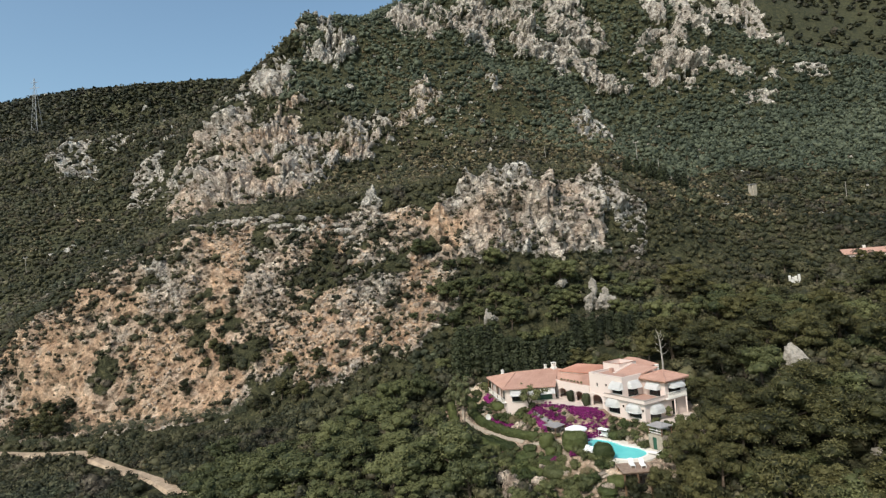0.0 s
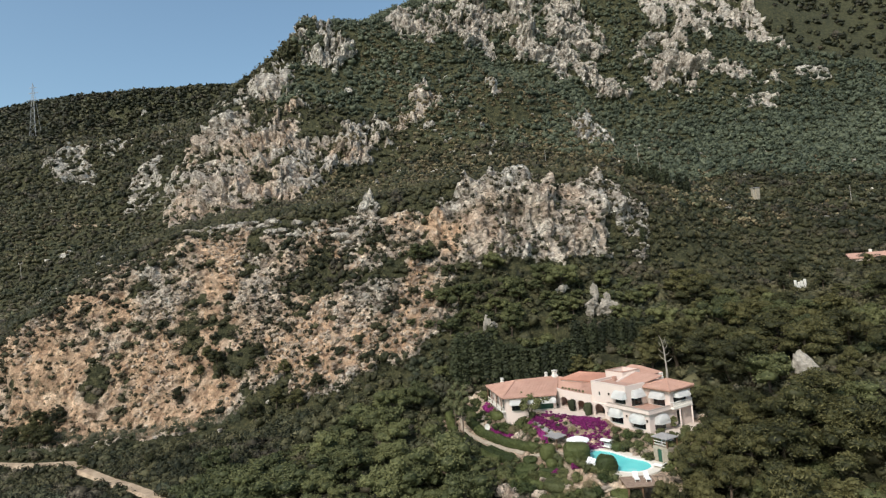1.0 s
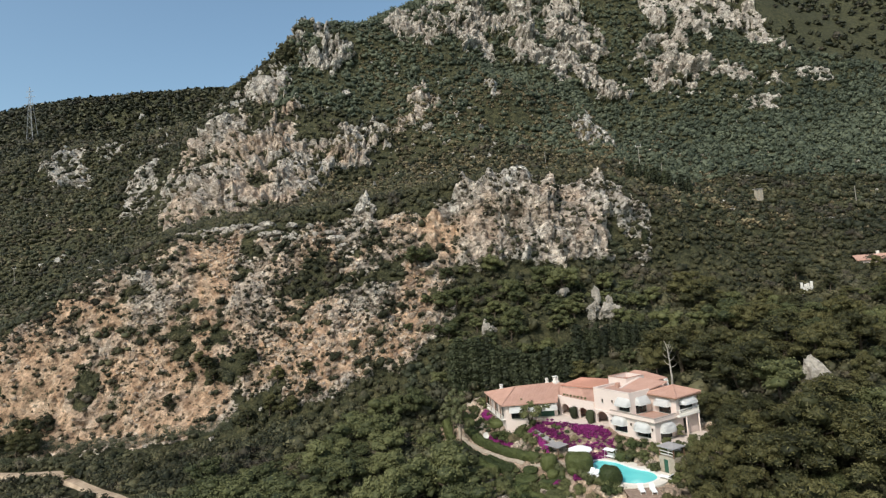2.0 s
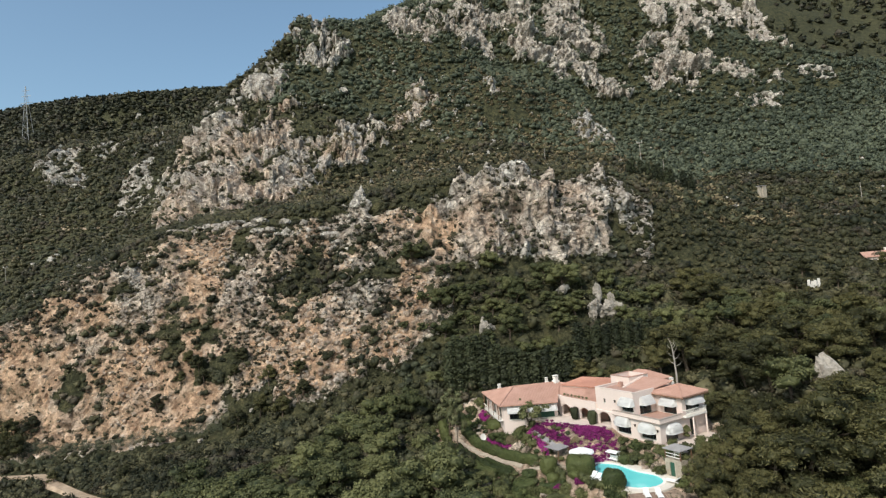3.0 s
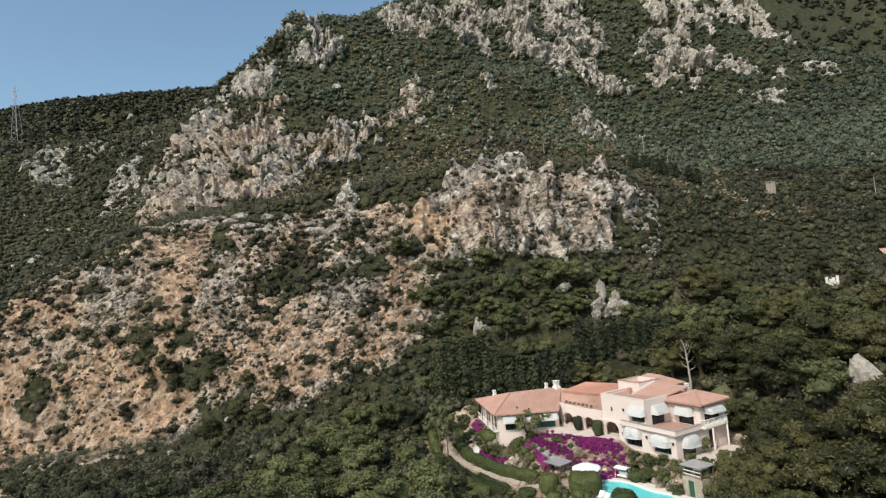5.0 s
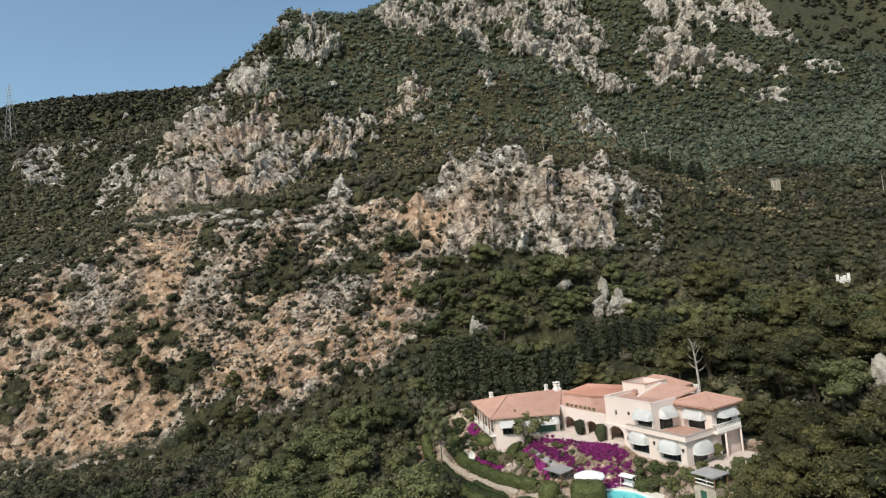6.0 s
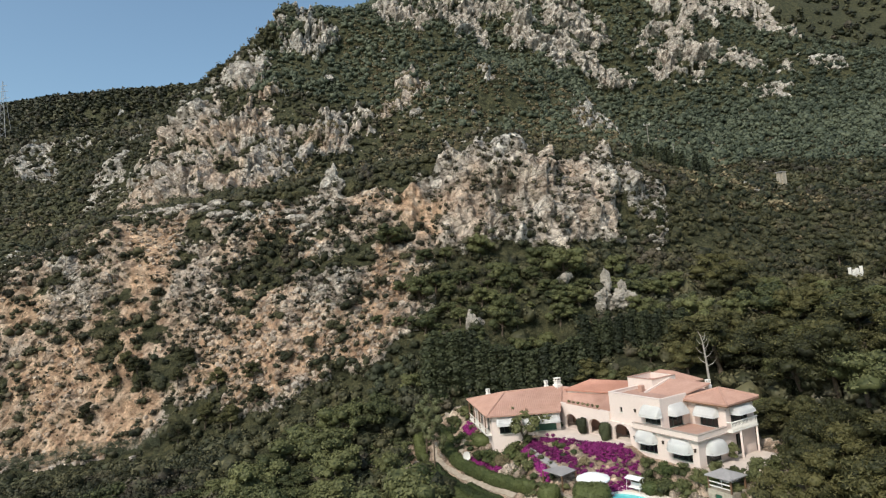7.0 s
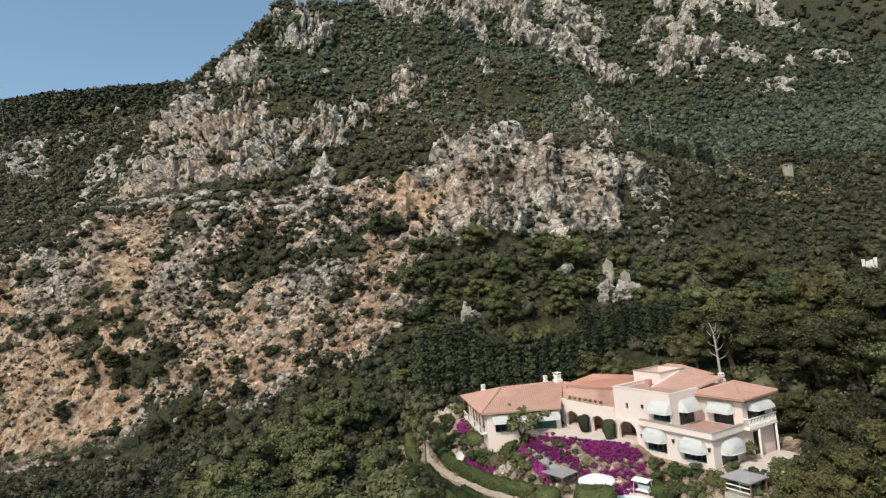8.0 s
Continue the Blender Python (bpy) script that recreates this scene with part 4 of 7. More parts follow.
def wall_bm(x0, x1, z0, z1, y0, y1, holes=()):
    """A wall along x with openings (xa, xb, za, zb, arched) cut right through."""
    out = []
    xs = x0
    for xa, xb, za, zb, arched in sorted(holes):
        if xa > xs:
            out.append(box_bm(xs, xa, y0, y1, z0, z1))
        if za > z0:
            out.append(box_bm(xa, xb, y0, y1, z0, za))
        if arched:
            r, n = (xb - xa) / 2, 12
            spring = zb - r * 0.8
            for k in range(n):
                a0, a1 = math.pi * k / n, math.pi * (k + 1) / n
                p = [((xa + xb) / 2 - r * math.cos(q), spring + r * 0.8 * math.sin(q)) for q in (a0, a1)]
                bm = bmesh.new()
                f = [bm.verts.new((x, y0, z)) for x, z in (p[0], p[1], (p[1][0], z1), (p[0][0], z1))]
                g = [bm.verts.new((x, y1, z)) for x, z in (p[0], p[1], (p[1][0], z1), (p[0][0], z1))]
                bm.faces.new(f)
                bm.faces.new(list(reversed(g)))
                for i in range(4):
                    j = (i + 1) % 4
                    bm.faces.new((f[j], f[i], g[i], g[j]))
                out.append(bm)
        else:
            out.append(box_bm(xa, xb, y0, y1, zb, z1))
        xs = xb
    if x1 > xs:
        out.append(box_bm(xs, x1, y0, y1, z0, z1))
    bm = join_bm(*out)
    bmesh.ops.remove_doubles(bm, verts=bm.verts, dist=0.0005)
    bmesh.ops.recalc_face_normals(bm, faces=bm.faces)
    return bm


def turned(bm, m):
    bmesh.ops.transform(bm, matrix=m, verts=bm.verts)
    return bm


def window(parent, m, xa, xb, za, zb, panes=3, shutter=False):
    """A recessed window: frame, panes and sill, in a wall whose outside looks to -y of m."""
    d = 0.09
    w = (xb - xa) / panes
    fr = wall_bm(xa, xb, za, zb, 0.155, 0.225, [(xa + k * w + d * (0.9 if k == 0 else 0.45), xa + (k + 1) * w - d * (0.9 if k == panes - 1 else 0.45), za + d, zb - d, False) for k in range(panes)])
    win = part("window", turned(fr, m), M_SHUTTER if shutter else M_FRAME, parent)
    for k in range(panes):
        w = (xb - xa) / panes
        part("pane", turned(box_bm(xa + k * w + 0.03, xa + (k + 1) * w - 0.03, 0.185, 0.195, za + 0.05, zb - 0.05), m), M_SHUTTER if shutter else M_GLASS_DARK, win)
    part("sill", turned(box_bm(xa - 0.08, xb + 0.08, -0.07, 0.14, za - 0.08, za), m), M_WHITE, win)
    return win


def awning(parent, m, xc, width, z_top, drop, reach, dome):
    """A canvas awning with rounded ends and a scalloped valance."""
    bm = bmesh.new()
    n, k = 26, 9
    grid = []
    for i in range(n + 1):
        s = -1 + 2 * i / n
        f = (1 - abs(s) ** dome) ** 0.5
        row = []
        for j in range(k + 1):
            a = math.pi / 2 * j / k
            bulge = math.sin(a) if dome < 8 else 0.25 * math.sin(a) + 0.75 * j / k
            fall = 1 - math.cos(a) if dome < 8 else 0.3 * (1 - math.cos(a)) + 0.7 * j / k
            row.append(bm.verts.new((xc + s * width / 2, -0.03 - reach * f * bulge, z_top - drop * (1 - f) * (1 - j / k) - drop * fall)))
        edge = row[-1].co
        row.append(bm.verts.new((edge.x, edge.y - 0.01, edge.z - 0.16 - 0.07 * abs(math.sin(i * math.pi / 2 + 0.8)))))
        grid.append(row)
    for a, b in zip(grid, grid[1:]):
        for j in range(k + 1):
            bm.faces.new((a[j], b[j], b[j + 1], a[j + 1]))
    geom = bmesh.ops.solidify(bm, geom=list(bm.faces), thickness=0.015)
    aw = part("awning", turned(bm, m), M_AWNING, parent, "white canvas awning", True)
    for s in (-1, 1):
        part("awning_arm", turned(tube_bm([(xc + s * width * 0.46, 0, z_top - drop * 0.95), (xc + s * width * 0.46, -reach * 0.8, z_top - drop)], [0.02, 0.02], 6), m), M_METAL, aw)
    return aw


def lantern(parent, m, x, z):
    bm = join_bm(box_bm(x - 0.09, x + 0.09, -0.24, -0.06, z - 0.16, z + 0.14, 0.02), box_bm(x - 0.13, x + 0.13, -0.28, -0.03, z + 0.14, z + 0.2, 0.02), box_bm(x - 0.04, x + 0.04, -0.08, 0.01, z - 0.05, z + 0.05))
    part("wall_lantern", turned(bm, m), M_DARK, parent, "dark iron wall lantern")


def chimney(parent, x, y, z, size, height):
    b = join_bm(box_bm(x - size * 0.7, x + size * 0.7, y - size * 0.7, y + size * 0.7, z - 1.2, z + height * 0.35, 0.04), box_bm(x - size / 2, x + size / 2, y - size / 2, y + size / 2, z + height * 0.35, z + height, 0.03))
    ch = part("chimney", b, M_WHITE, parent, "white rendered chimney")
    cap = join_bm(box_bm(x - size * 0.62, x + size * 0.62, y - size * 0.62, y + size * 0.62, z + height, z + height + 0.08, 0.02), *[box_bm(x + dx * size * 0.4 - 0.06, x + dx * size * 0.4 + 0.06, y + dy * size * 0.4 - 0.06, y + dy * size * 0.4 + 0.06, z + height + 0.08, z + height + 0.32) for dx in (-1, 1) for dy in (-1, 1)],
                  box_bm(x - size * 0.62, x + size * 0.62, y - size * 0.62, y + size * 0.62, z + height + 0.32, z + height + 0.42, 0.03))
    part("chimney_cap", cap, M_WHITE, ch)


def ridge(parent, a, b, material=M_TILE):
    part("ridge_tiles", tube_bm([a, b], [0.13, 0.13], 8), material, parent)


def tiled_plane(poly, thick=0.16, pitch=0.27, wave=0.032):
    """A roof plane of barrel tiles: ribs run up the slope from the first edge (poly[0] to poly[1] is the eave), over a solid slab."""
    P = [Vector(p) for p in poly]
    ex = (P[1] - P[0]).normalized()
    nrm = Vector((0, 0, 0))
    for i in range(len(P)):
        nrm += P[i].cross(P[(i + 1) % len(P)])
    nrm.normalize()
    if nrm.z < 0:
        nrm = -nrm
    ey = nrm.cross(ex)
    flat = [((p - P[0]).dot(ex), (p - P[0]).dot(ey)) for p in P]
    if sum(q[1] for q in flat) < 0:
        ey = -ey
        flat = [(q[0], -q[1]) for q in flat]
    slab, ribs = slab_bm([poly], thick), []
    x0, x1 = min(q[0] for q in flat), max(q[0] for q in flat)
    n = int((x1 - x0) / pitch)
    for k in range(n):
        xm = x0 + (k + 0.5) * pitch
        cuts = []
        for i in range(len(flat)):
            (ax, ay), (bx, by) = flat[i], flat[(i + 1) % len(flat)]
            if (ax <= xm < bx) or (bx <= xm < ax):
                cuts.append(ay + (by - ay) * (xm - ax) / (bx - ax))
        if len(cuts) < 2:
            continue
        lo, hi = min(cuts) - 0.04, max(cuts)
        rows, bm = [], bmesh.new()
        steps = max(1, int((hi - lo) / 0.8))
        for j in range(steps + 1):
            yy = lo + (hi - lo) * j / steps
            rows.append([bm.verts.new(P[0] + ex * (xm + dx * pitch) + ey * yy + nrm * (dz + 0.004 + random.uniform(0, 0.012))) for dx, dz in ((-0.36, 0.0), (-0.2, wave), (0.2, wave), (0.36, 0.0))])
        for a, b in zip(rows, rows[1:]):
            for i in range(3):
                bm.faces.new((a[i], a[i + 1], b[i + 1], b[i]))
        bm.faces.new(rows[0])
        ribs.append(bm)
    return slab, ribs


def roof_part(name, planes, material, parent, label=""):
    made = [tiled_plane(q) for q in planes]
    roof = part(name, join_bm(*[slab for slab, _ in made]), material, parent, label)
    for _, ribs in made:
        for bm in ribs:
            part("roof_rib", bm, material, roof)
    return roof


FRONT = Matrix.Identity(4)


def side(x, m=None):
    """Axes of a wall that looks to +x at x: its own x runs to the back."""
    return Matrix.Translation((x, 0, 0)) @ Matrix.Rotation(radians(90), 4, "Z")


def build_villa():
    villa = thing("villa", VILLA, "rambling pink two-storey villa with terracotta roofs and white awnings", "house")
    T, F1, TOP = 0.3, 3.1, 6.55
    # ground floor of the tall block
    part("front_wall", wall_bm(-12.6, 0, -3.0, F1, 0, T, [(-12.0, -9.45, 0.9, 2.95, True), (-8.1, -5.5, 0.45, 1.75, False), (-3.5, -0.85, 0.45, 1.75, False)]), M_WALL, villa, "pale pink rendered wall")
    part("side_wall", turned(wall_bm(0.3, 9.6, -3.0, F1, 0, T, [(1.1, 3.6, 0.2, 1.9, False), (6.2, 7.4, 0.1, 2.4, False)]), side(0)), M_WALL, villa)
    part("back_wall", wall_bm(-12.6, -0.3, -1.0, F1, 9.3, 9.6, []), M_WALL, villa)
    # near-black panel added as the shade of the room behind the openings
    part("room_shade_panel", wall_bm(-12.4, -0.4, -0.5, F1, 2.6, 2.8, []), M_DARK, villa)
    window(villa, FRONT, -8.1, -5.5, 0.45, 1.75, 4)
    window(villa, FRONT, -3.5, -0.85, 0.45, 1.75, 4)
    window(villa, side(0), 1.1, 3.6, 0.2, 1.9, 3)
    window(villa, side(0), 6.2, 7.4, 0.1, 2.4, 2)
    awning(villa, FRONT, -6.8, 3.0, 2.95, 1.15, 1.0, 4)
    awning(villa, FRONT, -2.2, 3.1, 2.75, 1.15, 1.0, 4)
    awning(villa, side(0), 2.5, 3.0, 2.6, 1.15, 1.0, 4)
    # floor slab with its coping and the sun terrace
    part("terrace_floor", box_bm(-4.75, 0.02, 0.05, 4.75, F1 - 0.05, F1 + 0.03), M_COTTO, villa, "terracotta tiled roof terrace")
    part("parapet", join_bm(box_bm(-8.6, 0.28, -0.28, 0.02, F1 - 0.12, F1 + 0.42), box_bm(-0.02, 0.28, 0.024, 4.5, F1 - 0.12, F1 + 0.42)), M_WALL, villa)
    part("coping", join_bm(box_bm(-8.66, 0.34, -0.34, 0.06, F1 + 0.42, F1 + 0.5, 0.02), box_bm(-0.06, 0.34, 0.064, 4.5, F1 + 0.42, F1 + 0.5, 0.02)), M_COPING, villa, "weathered grey-brown stone coping")
    part("cornice", join_bm(box_bm(-8.7, 0.4, -0.4, 0.03, F1 - 0.2, F1 - 0.12, 0.02), box_bm(-0.03, 0.4, 0.034, 9.6, F1 - 0.2, F1 - 0.12, 0.02)), M_COPING, villa)
    # upper storey, left part with flat roof
    part("upper_front_wall", wall_bm(-12.6, -4.75, F1, TOP, 0.3, 0.6, [(-10.95, -10.55, 4.35, 4.95, False), (-7.2, -4.9, F1 + 0.55, 5.0, False)]), M_WALL, villa)
    part("upper_side_wall", turned(wall_bm(0.6, 4.8, F1, TOP, 0, T, [(1.5, 3.9, F1 + 0.05, 5.2, False)]), side(-4.75)), M_WALL, villa)
    part("upper_end_wall", box_bm(-12.6, -12.3, 0.6, 9.6, F1, TOP), M_WALL, villa)
    part("upper_back_wall", box_bm(-12.3, -5.0, 9.3, 9.6, F1, TOP), M_WALL, villa)
    part("flat_roof", box_bm(-12.3, -5.06, 0.6, 9.3, TOP - 0.5, TOP - 0.35), M_COTTO, villa, "terracotta tiled flat roof")
    part("roof_coping", join_bm(box_bm(-12.66, -4.7, 0.24, 0.66, TOP, TOP + 0.06, 0.015), box_bm(-12.66, -12.24, 0.664, 9.6, TOP, TOP + 0.06, 0.015)), M_WALL, villa)
    window(villa, pose(0, 0.3, 0), -10.95, -10.55, 4.35, 4.95, 1)
    window(villa, pose(0, 0.3, 0), -7.2, -4.9, F1 + 0.55, 5.0, 3)
    window(villa, side(-4.75), 1.5, 3.9, F1 + 0.05, 5.2, 3)
    awning(villa, pose(0, 0.3, 0), -6.0, 2.9, 5.75, 1.0, 0.95, 10)
    awning(villa, side(-4.75), 2.8, 2.8, 5.75, 1.0, 0.95, 10)
    # upper storey, right part under the hipped roof
    part("set_back_wall", wall_bm(-5.0, 0.1, F1, 5.95, 4.8, 5.1, [(-3.3, -0.95, F1 + 0.05, 5.1, False)]), M_WALL, villa)
    part("upper_right_wall", turned(wall_bm(5.1, 9.6, F1, 5.95, 0, T, [(5.6, 8.6, F1 + 0.05, 5.2, False)]), side(0.1)), M_WALL, villa)
    part("upper_rear_wall", box_bm(-5.0, -0.2, 9.3, 9.6, F1, 5.95), M_WALL, villa)
    part("ceiling_slab", box_bm(-4.9, -0.25, 5.2, 9.2, 5.7, 5.9), M_WHITE, villa)
    window(villa, pose(0, 4.8, 0), -3.3, -0.95, F1 + 0.05, 5.1, 3)
    window(villa, side(0.1), 5.6, 8.6, F1 + 0.05, 5.2, 4)
    awning(villa, pose(0, 4.8, 0), -2.2, 3.0, 5.55, 1.0, 0.95, 10)
    awning(villa, side(0.1), 7.1, 3.3, 5.6, 0.75, 1.1, 14)
    e, a = 5.95, (-2.2, 7.2, 7.0)
    c = [(-5.2, 4.2, e), (0.85, 4.2, e), (0.6, 10.1, e), (-5.2, 10.1, e)]
    roof_part("hipped_roof", [(c[0], c[1], a), (c[1], c[2], a), (c[2], c[3], a), (c[3], c[0], a)], M_TILE, villa, "terracotta barrel-tile hipped roof")
    for q in c:
        ridge(villa, (q[0], q[1], q[2] + 0.03), (a[0], a[1], a[2] + 0.05))
    part("eave_board", join_bm(box_bm(-5.2, 0.85, 4.18, 4.24, e - 0.3, e - 0.16), box_bm(0.7, 0.76, 4.2, 10.0, e - 0.3, e - 0.16)), M_WOOD, villa)
    # balcony on the end wall
    part("balcony_slab", box_bm(0.1, 0.9, 4.5, 9.0, F1 - 0.14, F1 + 0.02), M_WHITE, villa)
    rail = part("balcony_rail", join_bm(box_bm(0.78, 0.92, 4.5, 9.0, F1 + 0.88, F1 + 0.98, 0.02), box_bm(0.3, 0.78, 4.44, 4.58, F1 + 0.88, F1 + 0.98, 0.02)), M_WHITE, villa)
    post = None
    for k in range(19):
        q = tube_bm([(0, 0, F1 + 0.02), (0, 0, F1 + 0.25), (0, 0, F1 + 0.5), (0, 0, F1 + 0.88)], [0.05, 0.085, 0.05, 0.04], 6)
        if post is None:
            post = part("baluster", q, M_WHITE, rail)
            post.location = (0.85, 4.6, 0)
        else:
            q.free()
            o = new("baluster", post.data)
            o.parent, o.location = rail, (0.85, 4.6 + k * 0.235, 0)
    for k, y in enumerate((6.0, 8.8)):
        part("balcony_pillar", tube_bm([(0.8, y, -0.3), (0.8, y, 0.3), (0.8, y, 2.9)], [0.14, 0.12, 0.11], 10), M_WALL, villa, "", True)
    # low tiled roof and little roof terrace behind the parapet
    part("lean_to_roof", slab_bm([((-9.7, 4.0, 6.2), (-5.2, 4.0, 6.2), (-4.0, 8.2, 7.25), (-9.7, 8.2, 7.25))], 0.16), M_TILE, villa)
    part("flank_wall", slab_bm([((-9.95, 3.6, 6.35), (-9.7, 3.6, 6.35), (-9.7, 8.2, 7.4), (-9.95, 8.2, 7.4))], 0.7), M_WALL, villa)
    part("roof_room", join_bm(box_bm(-14.0, -9.96, 5.2, 5.45, 5.8, 7.5), box_bm(-14.0, -13.75, 5.454, 9.4, 5.8, 7.5), box_bm(-10.2, -9.96, 5.454, 9.4, 5.8, 7.5), box_bm(-13.75, -10.2, 9.15, 9.4, 5.8, 7.5)), M_WALL, villa)
    part("roof_room_floor", box_bm(-13.75, -10.2, 5.454, 9.15, 6.7, 6.8), M_COTTO, villa)
    part("roof_room_coping", join_bm(box_bm(-14.05, -9.9, 5.14, 5.5, 7.5, 7.56), box_bm(-14.05, -13.7, 5.504, 9.45, 7.5, 7.56), box_bm(-10.25, -9.9, 5.504, 9.45, 7.5, 7.56)), M_COTTO, villa)
    part("roof_vent", box_bm(-10.9, -10.3, 3.6, 4.2, 6.1, 7.0, 0.03), M_COTTO, villa)
    chimney(villa, -4.6, 8.6, 6.8, 0.42, 0.3)
    # rear house
    part("rear_house", box_bm(-20.0, -13.5, 13.0, 18.3, 0.0, 5.2), M_WALL, villa)
    g = [(-20.4, 12.7, 5.2), (-13.1, 12.7, 5.2), (-13.1, 18.7, 5.2), (-20.4, 18.7, 5.2), (-17.9, 15.7, 6.6), (-15.6, 15.7, 6.6)]
    roof_part("rear_roof", [(g[0], g[1], g[5], g[4]), (g[1], g[2], g[5]), (g[2], g[3], g[4], g[5]), (g[3], g[0], g[4])], M_TILE, villa)
    # arcade
    holes = [(-21.0, -18.6, 0.9, 2.85, True), (-16.4, -14.1, 0.9, 2.9, True)]
    part("arcade_wall", wall_bm(-22.4, -12.6, -1.0, 4.15, 0.02, 0.4, holes), M_WALL, villa, "pink arcade wall with round arches")
    part("arcade_back", box_bm(-22.4, -12.64, 2.5, 2.7, 0.0, 3.9), M_COTTO, villa)
    part("arcade_floor", box_bm(-22.4, -9.0, 0.4, 2.5, 0.6, 0.88), M_PAVE, villa)
    part("arcade_end", box_bm(-22.7, -22.4, 0.02, 9.0, -1.0, 4.0), M_WALL, villa)
    ra, rb = own(7.39, 117.6), (-12.6, 6.4)
    roof_part("arcade_roof", [((-22.5, 0.45, 3.85), (-12.62, 0.45, 3.85), (rb[0], rb[1], 5.35), (ra[0], ra[1], 5.4))], M_TILE, villa)
    part("planter_box", box_bm(-20.6, -14.4, 0.06, 0.5, 4.16, 4.3, 0.02), M_COTTO, villa, "long terracotta flower trough")
    # red roofed middle range
    ma, mb, mc, md = (ra[0] + 2.2, ra[1] - 0.9), (-12.9, 5.6), (-12.9, 12.5), (ra[0] + 1.0, ra[1] + 5.5)
    part("middle_range", prism_bm([ma, mb, mc, md], 0.0, 5.35), M_WALL, villa)
    k0, k1 = ((ma[0] + md[0]) / 2 + 2.0, (ma[1] + md[1]) / 2), ((mb[0] + mc[0]) / 2, (mb[1] + mc[1]) / 2)
    ma, mb = (ma[0] - 0.3, ma[1] - 0.35), (mb[0], mb[1] - 0.35)
    mz = 5.35
    roof_part("red_roof", [((*ma, mz), (*mb, mz), (*k1, 6.35), (*k0, 6.35)), ((*md, mz), (*ma, mz), (*k0, 6.35)), ((*mc, mz), (*md, mz), (*k0, 6.35), (*k1, 6.35))], M_TILE_RED, villa, "bright red-orange tiled roof")
    chimney(villa, ra[0] - 0.2, ra[1] - 0.6, 5.5, 0.7, 0.75)
    chimney(villa, *own(5.2, 119.5), 5.2, 0.38, 0.4)
    chimney(villa, *own(-3.6, 120.0), 4.5, 0.42, 0.4)
    # left wing
    ez = 3.5
    f, r, b, br = own(-3.35, 109.4), own(6.5, 110.05), own(-7.15, 122.2), own(8.5, 124.5)
    l0, l1 = own(-0.9, 116.1), own(7.5, 117.7)
    roof_part("wing_roof", [((*f, ez), (*r, ez), (*l1, 5.4), (*l0, 5.35)), ((*b, ez), (*f, ez), (*l0, 5.35)), ((*br, ez), (*b, ez), (*l0, 5.35), (*l1, 5.4))], M_TILE, villa, "long terracotta barrel-tile roof")
    ridge(villa, (*l0, 5.38), (*l1, 5.43))
    ridge(villa, (*f, ez + 0.03), (*l0, 5.38))
    ridge(villa, (*b, ez + 0.03), (*l0, 5.38))
    F_, R_ = Vector(own(-2.75, 110.1)), Vector(own(6.4, 110.75))
    d = (R_ - F_)
    wl = d.length
    wm = Matrix.Translation((F_.x, F_.y, 0)) @ Matrix.Rotation(math.atan2(d.y, d.x), 4, "Z")
    part("wing_front_wall", turned(wall_bm(0, wl, -2.5, 3.3, 0, T, [(1.0, 3.0, 0.95, 2.6, False), (5.6, 8.6, 0.95, 3.0, False)]), wm), M_WALL, villa)
    window(villa, wm, 1.0, 3.0, 0.95, 2.6, 3)
    window(villa, wm, 5.6, 8.6, 0.95, 3.0, 4, True)
    awning(villa, wm, 2.0, 2.8, 3.15, 0.75, 1.3, 24)
    awning(villa, wm, 6.6, 5.2, 3.15, 0.75, 1.3, 24)
    B_ = Vector(own(-6.3, 121.6))
    d2 = B_ - F_
    sl = d2.length
    sm = Matrix.Translation((F_.x, F_.y, 0)) @ Matrix.Rotation(math.atan2(-d2.y, -d2.x), 4, "Z")
    part("wing_side_wall", turned(wall_bm(-sl, 0, -3.5, 3.3, 0, T, [(-10.6, -8.2, 1.0, 2.9, False), (-7.4, -4.8, 1.0, 2.9, False), (-4.0, -1.4, 1.0, 2.9, False), (-9.5, -8.0, -1.6, 0.2, False), (-5.5, -3.5, -1.6, 0.2, False)]), sm), M_WALL, villa)
    for xa, xb in ((-10.6, -8.2), (-7.4, -4.8), (-4.0, -1.4)):
        window(villa, sm, xa, xb, 1.0, 2.9, 3)
    for xa, xb in ((-9.5, -8.0), (-5.5, -3.5)):
        window(villa, sm, xa, xb, -1.6, 0.2, 2)
    part("veranda_floor", turned(box_bm(-11.5, -0.4, -0.75, 0.0, 0.72, 0.86), sm), M_WHITE, villa)
    vr = part("veranda_rail", turned(join_bm(box_bm(-11.5, -0.4, -0.75, -0.68, 1.65, 1.73), box_bm(-11.5, -0.4, -0.74, -0.69, 0.9, 0.98)), sm), M_WHITE, villa)
    for k in range(23):
        part("rail_bar", turned(box_bm(-11.4 + k * 0.49, -11.36 + k * 0.49, -0.735, -0.695, 0.98, 1.65), sm), M_WHITE, vr)
    for x in (-11.3, -8.0, -4.5, -1.0):
        part("veranda_post", turned(box_bm(x - 0.08, x + 0.08, -0.75, -0.59, 0.86, 3.35), sm), M_WOOD, villa, "dark wooden post")
    for x, z in ((-8.6, 1.75), (-4.5, 1.95), (-0.35, 1.85)):
        lantern(villa, FRONT, x, z)
    lantern(villa, pose(0, 0.3, 0), -8.4, 4.85)
    lantern(villa, pose(0, 0.02, 0), -22.0, 2.4)
    return villa


build_villa()


# ---- terrace, pool and garden ----
def paved(name, corners, z, material, label, thick=0.25):
    bm = prism_bm([tuple(plan(u, v))[:2] for u, v in corners], z - thick, z)
    return tagged(part(name, bm, material), label, name.replace("_", " "), kind="structure")


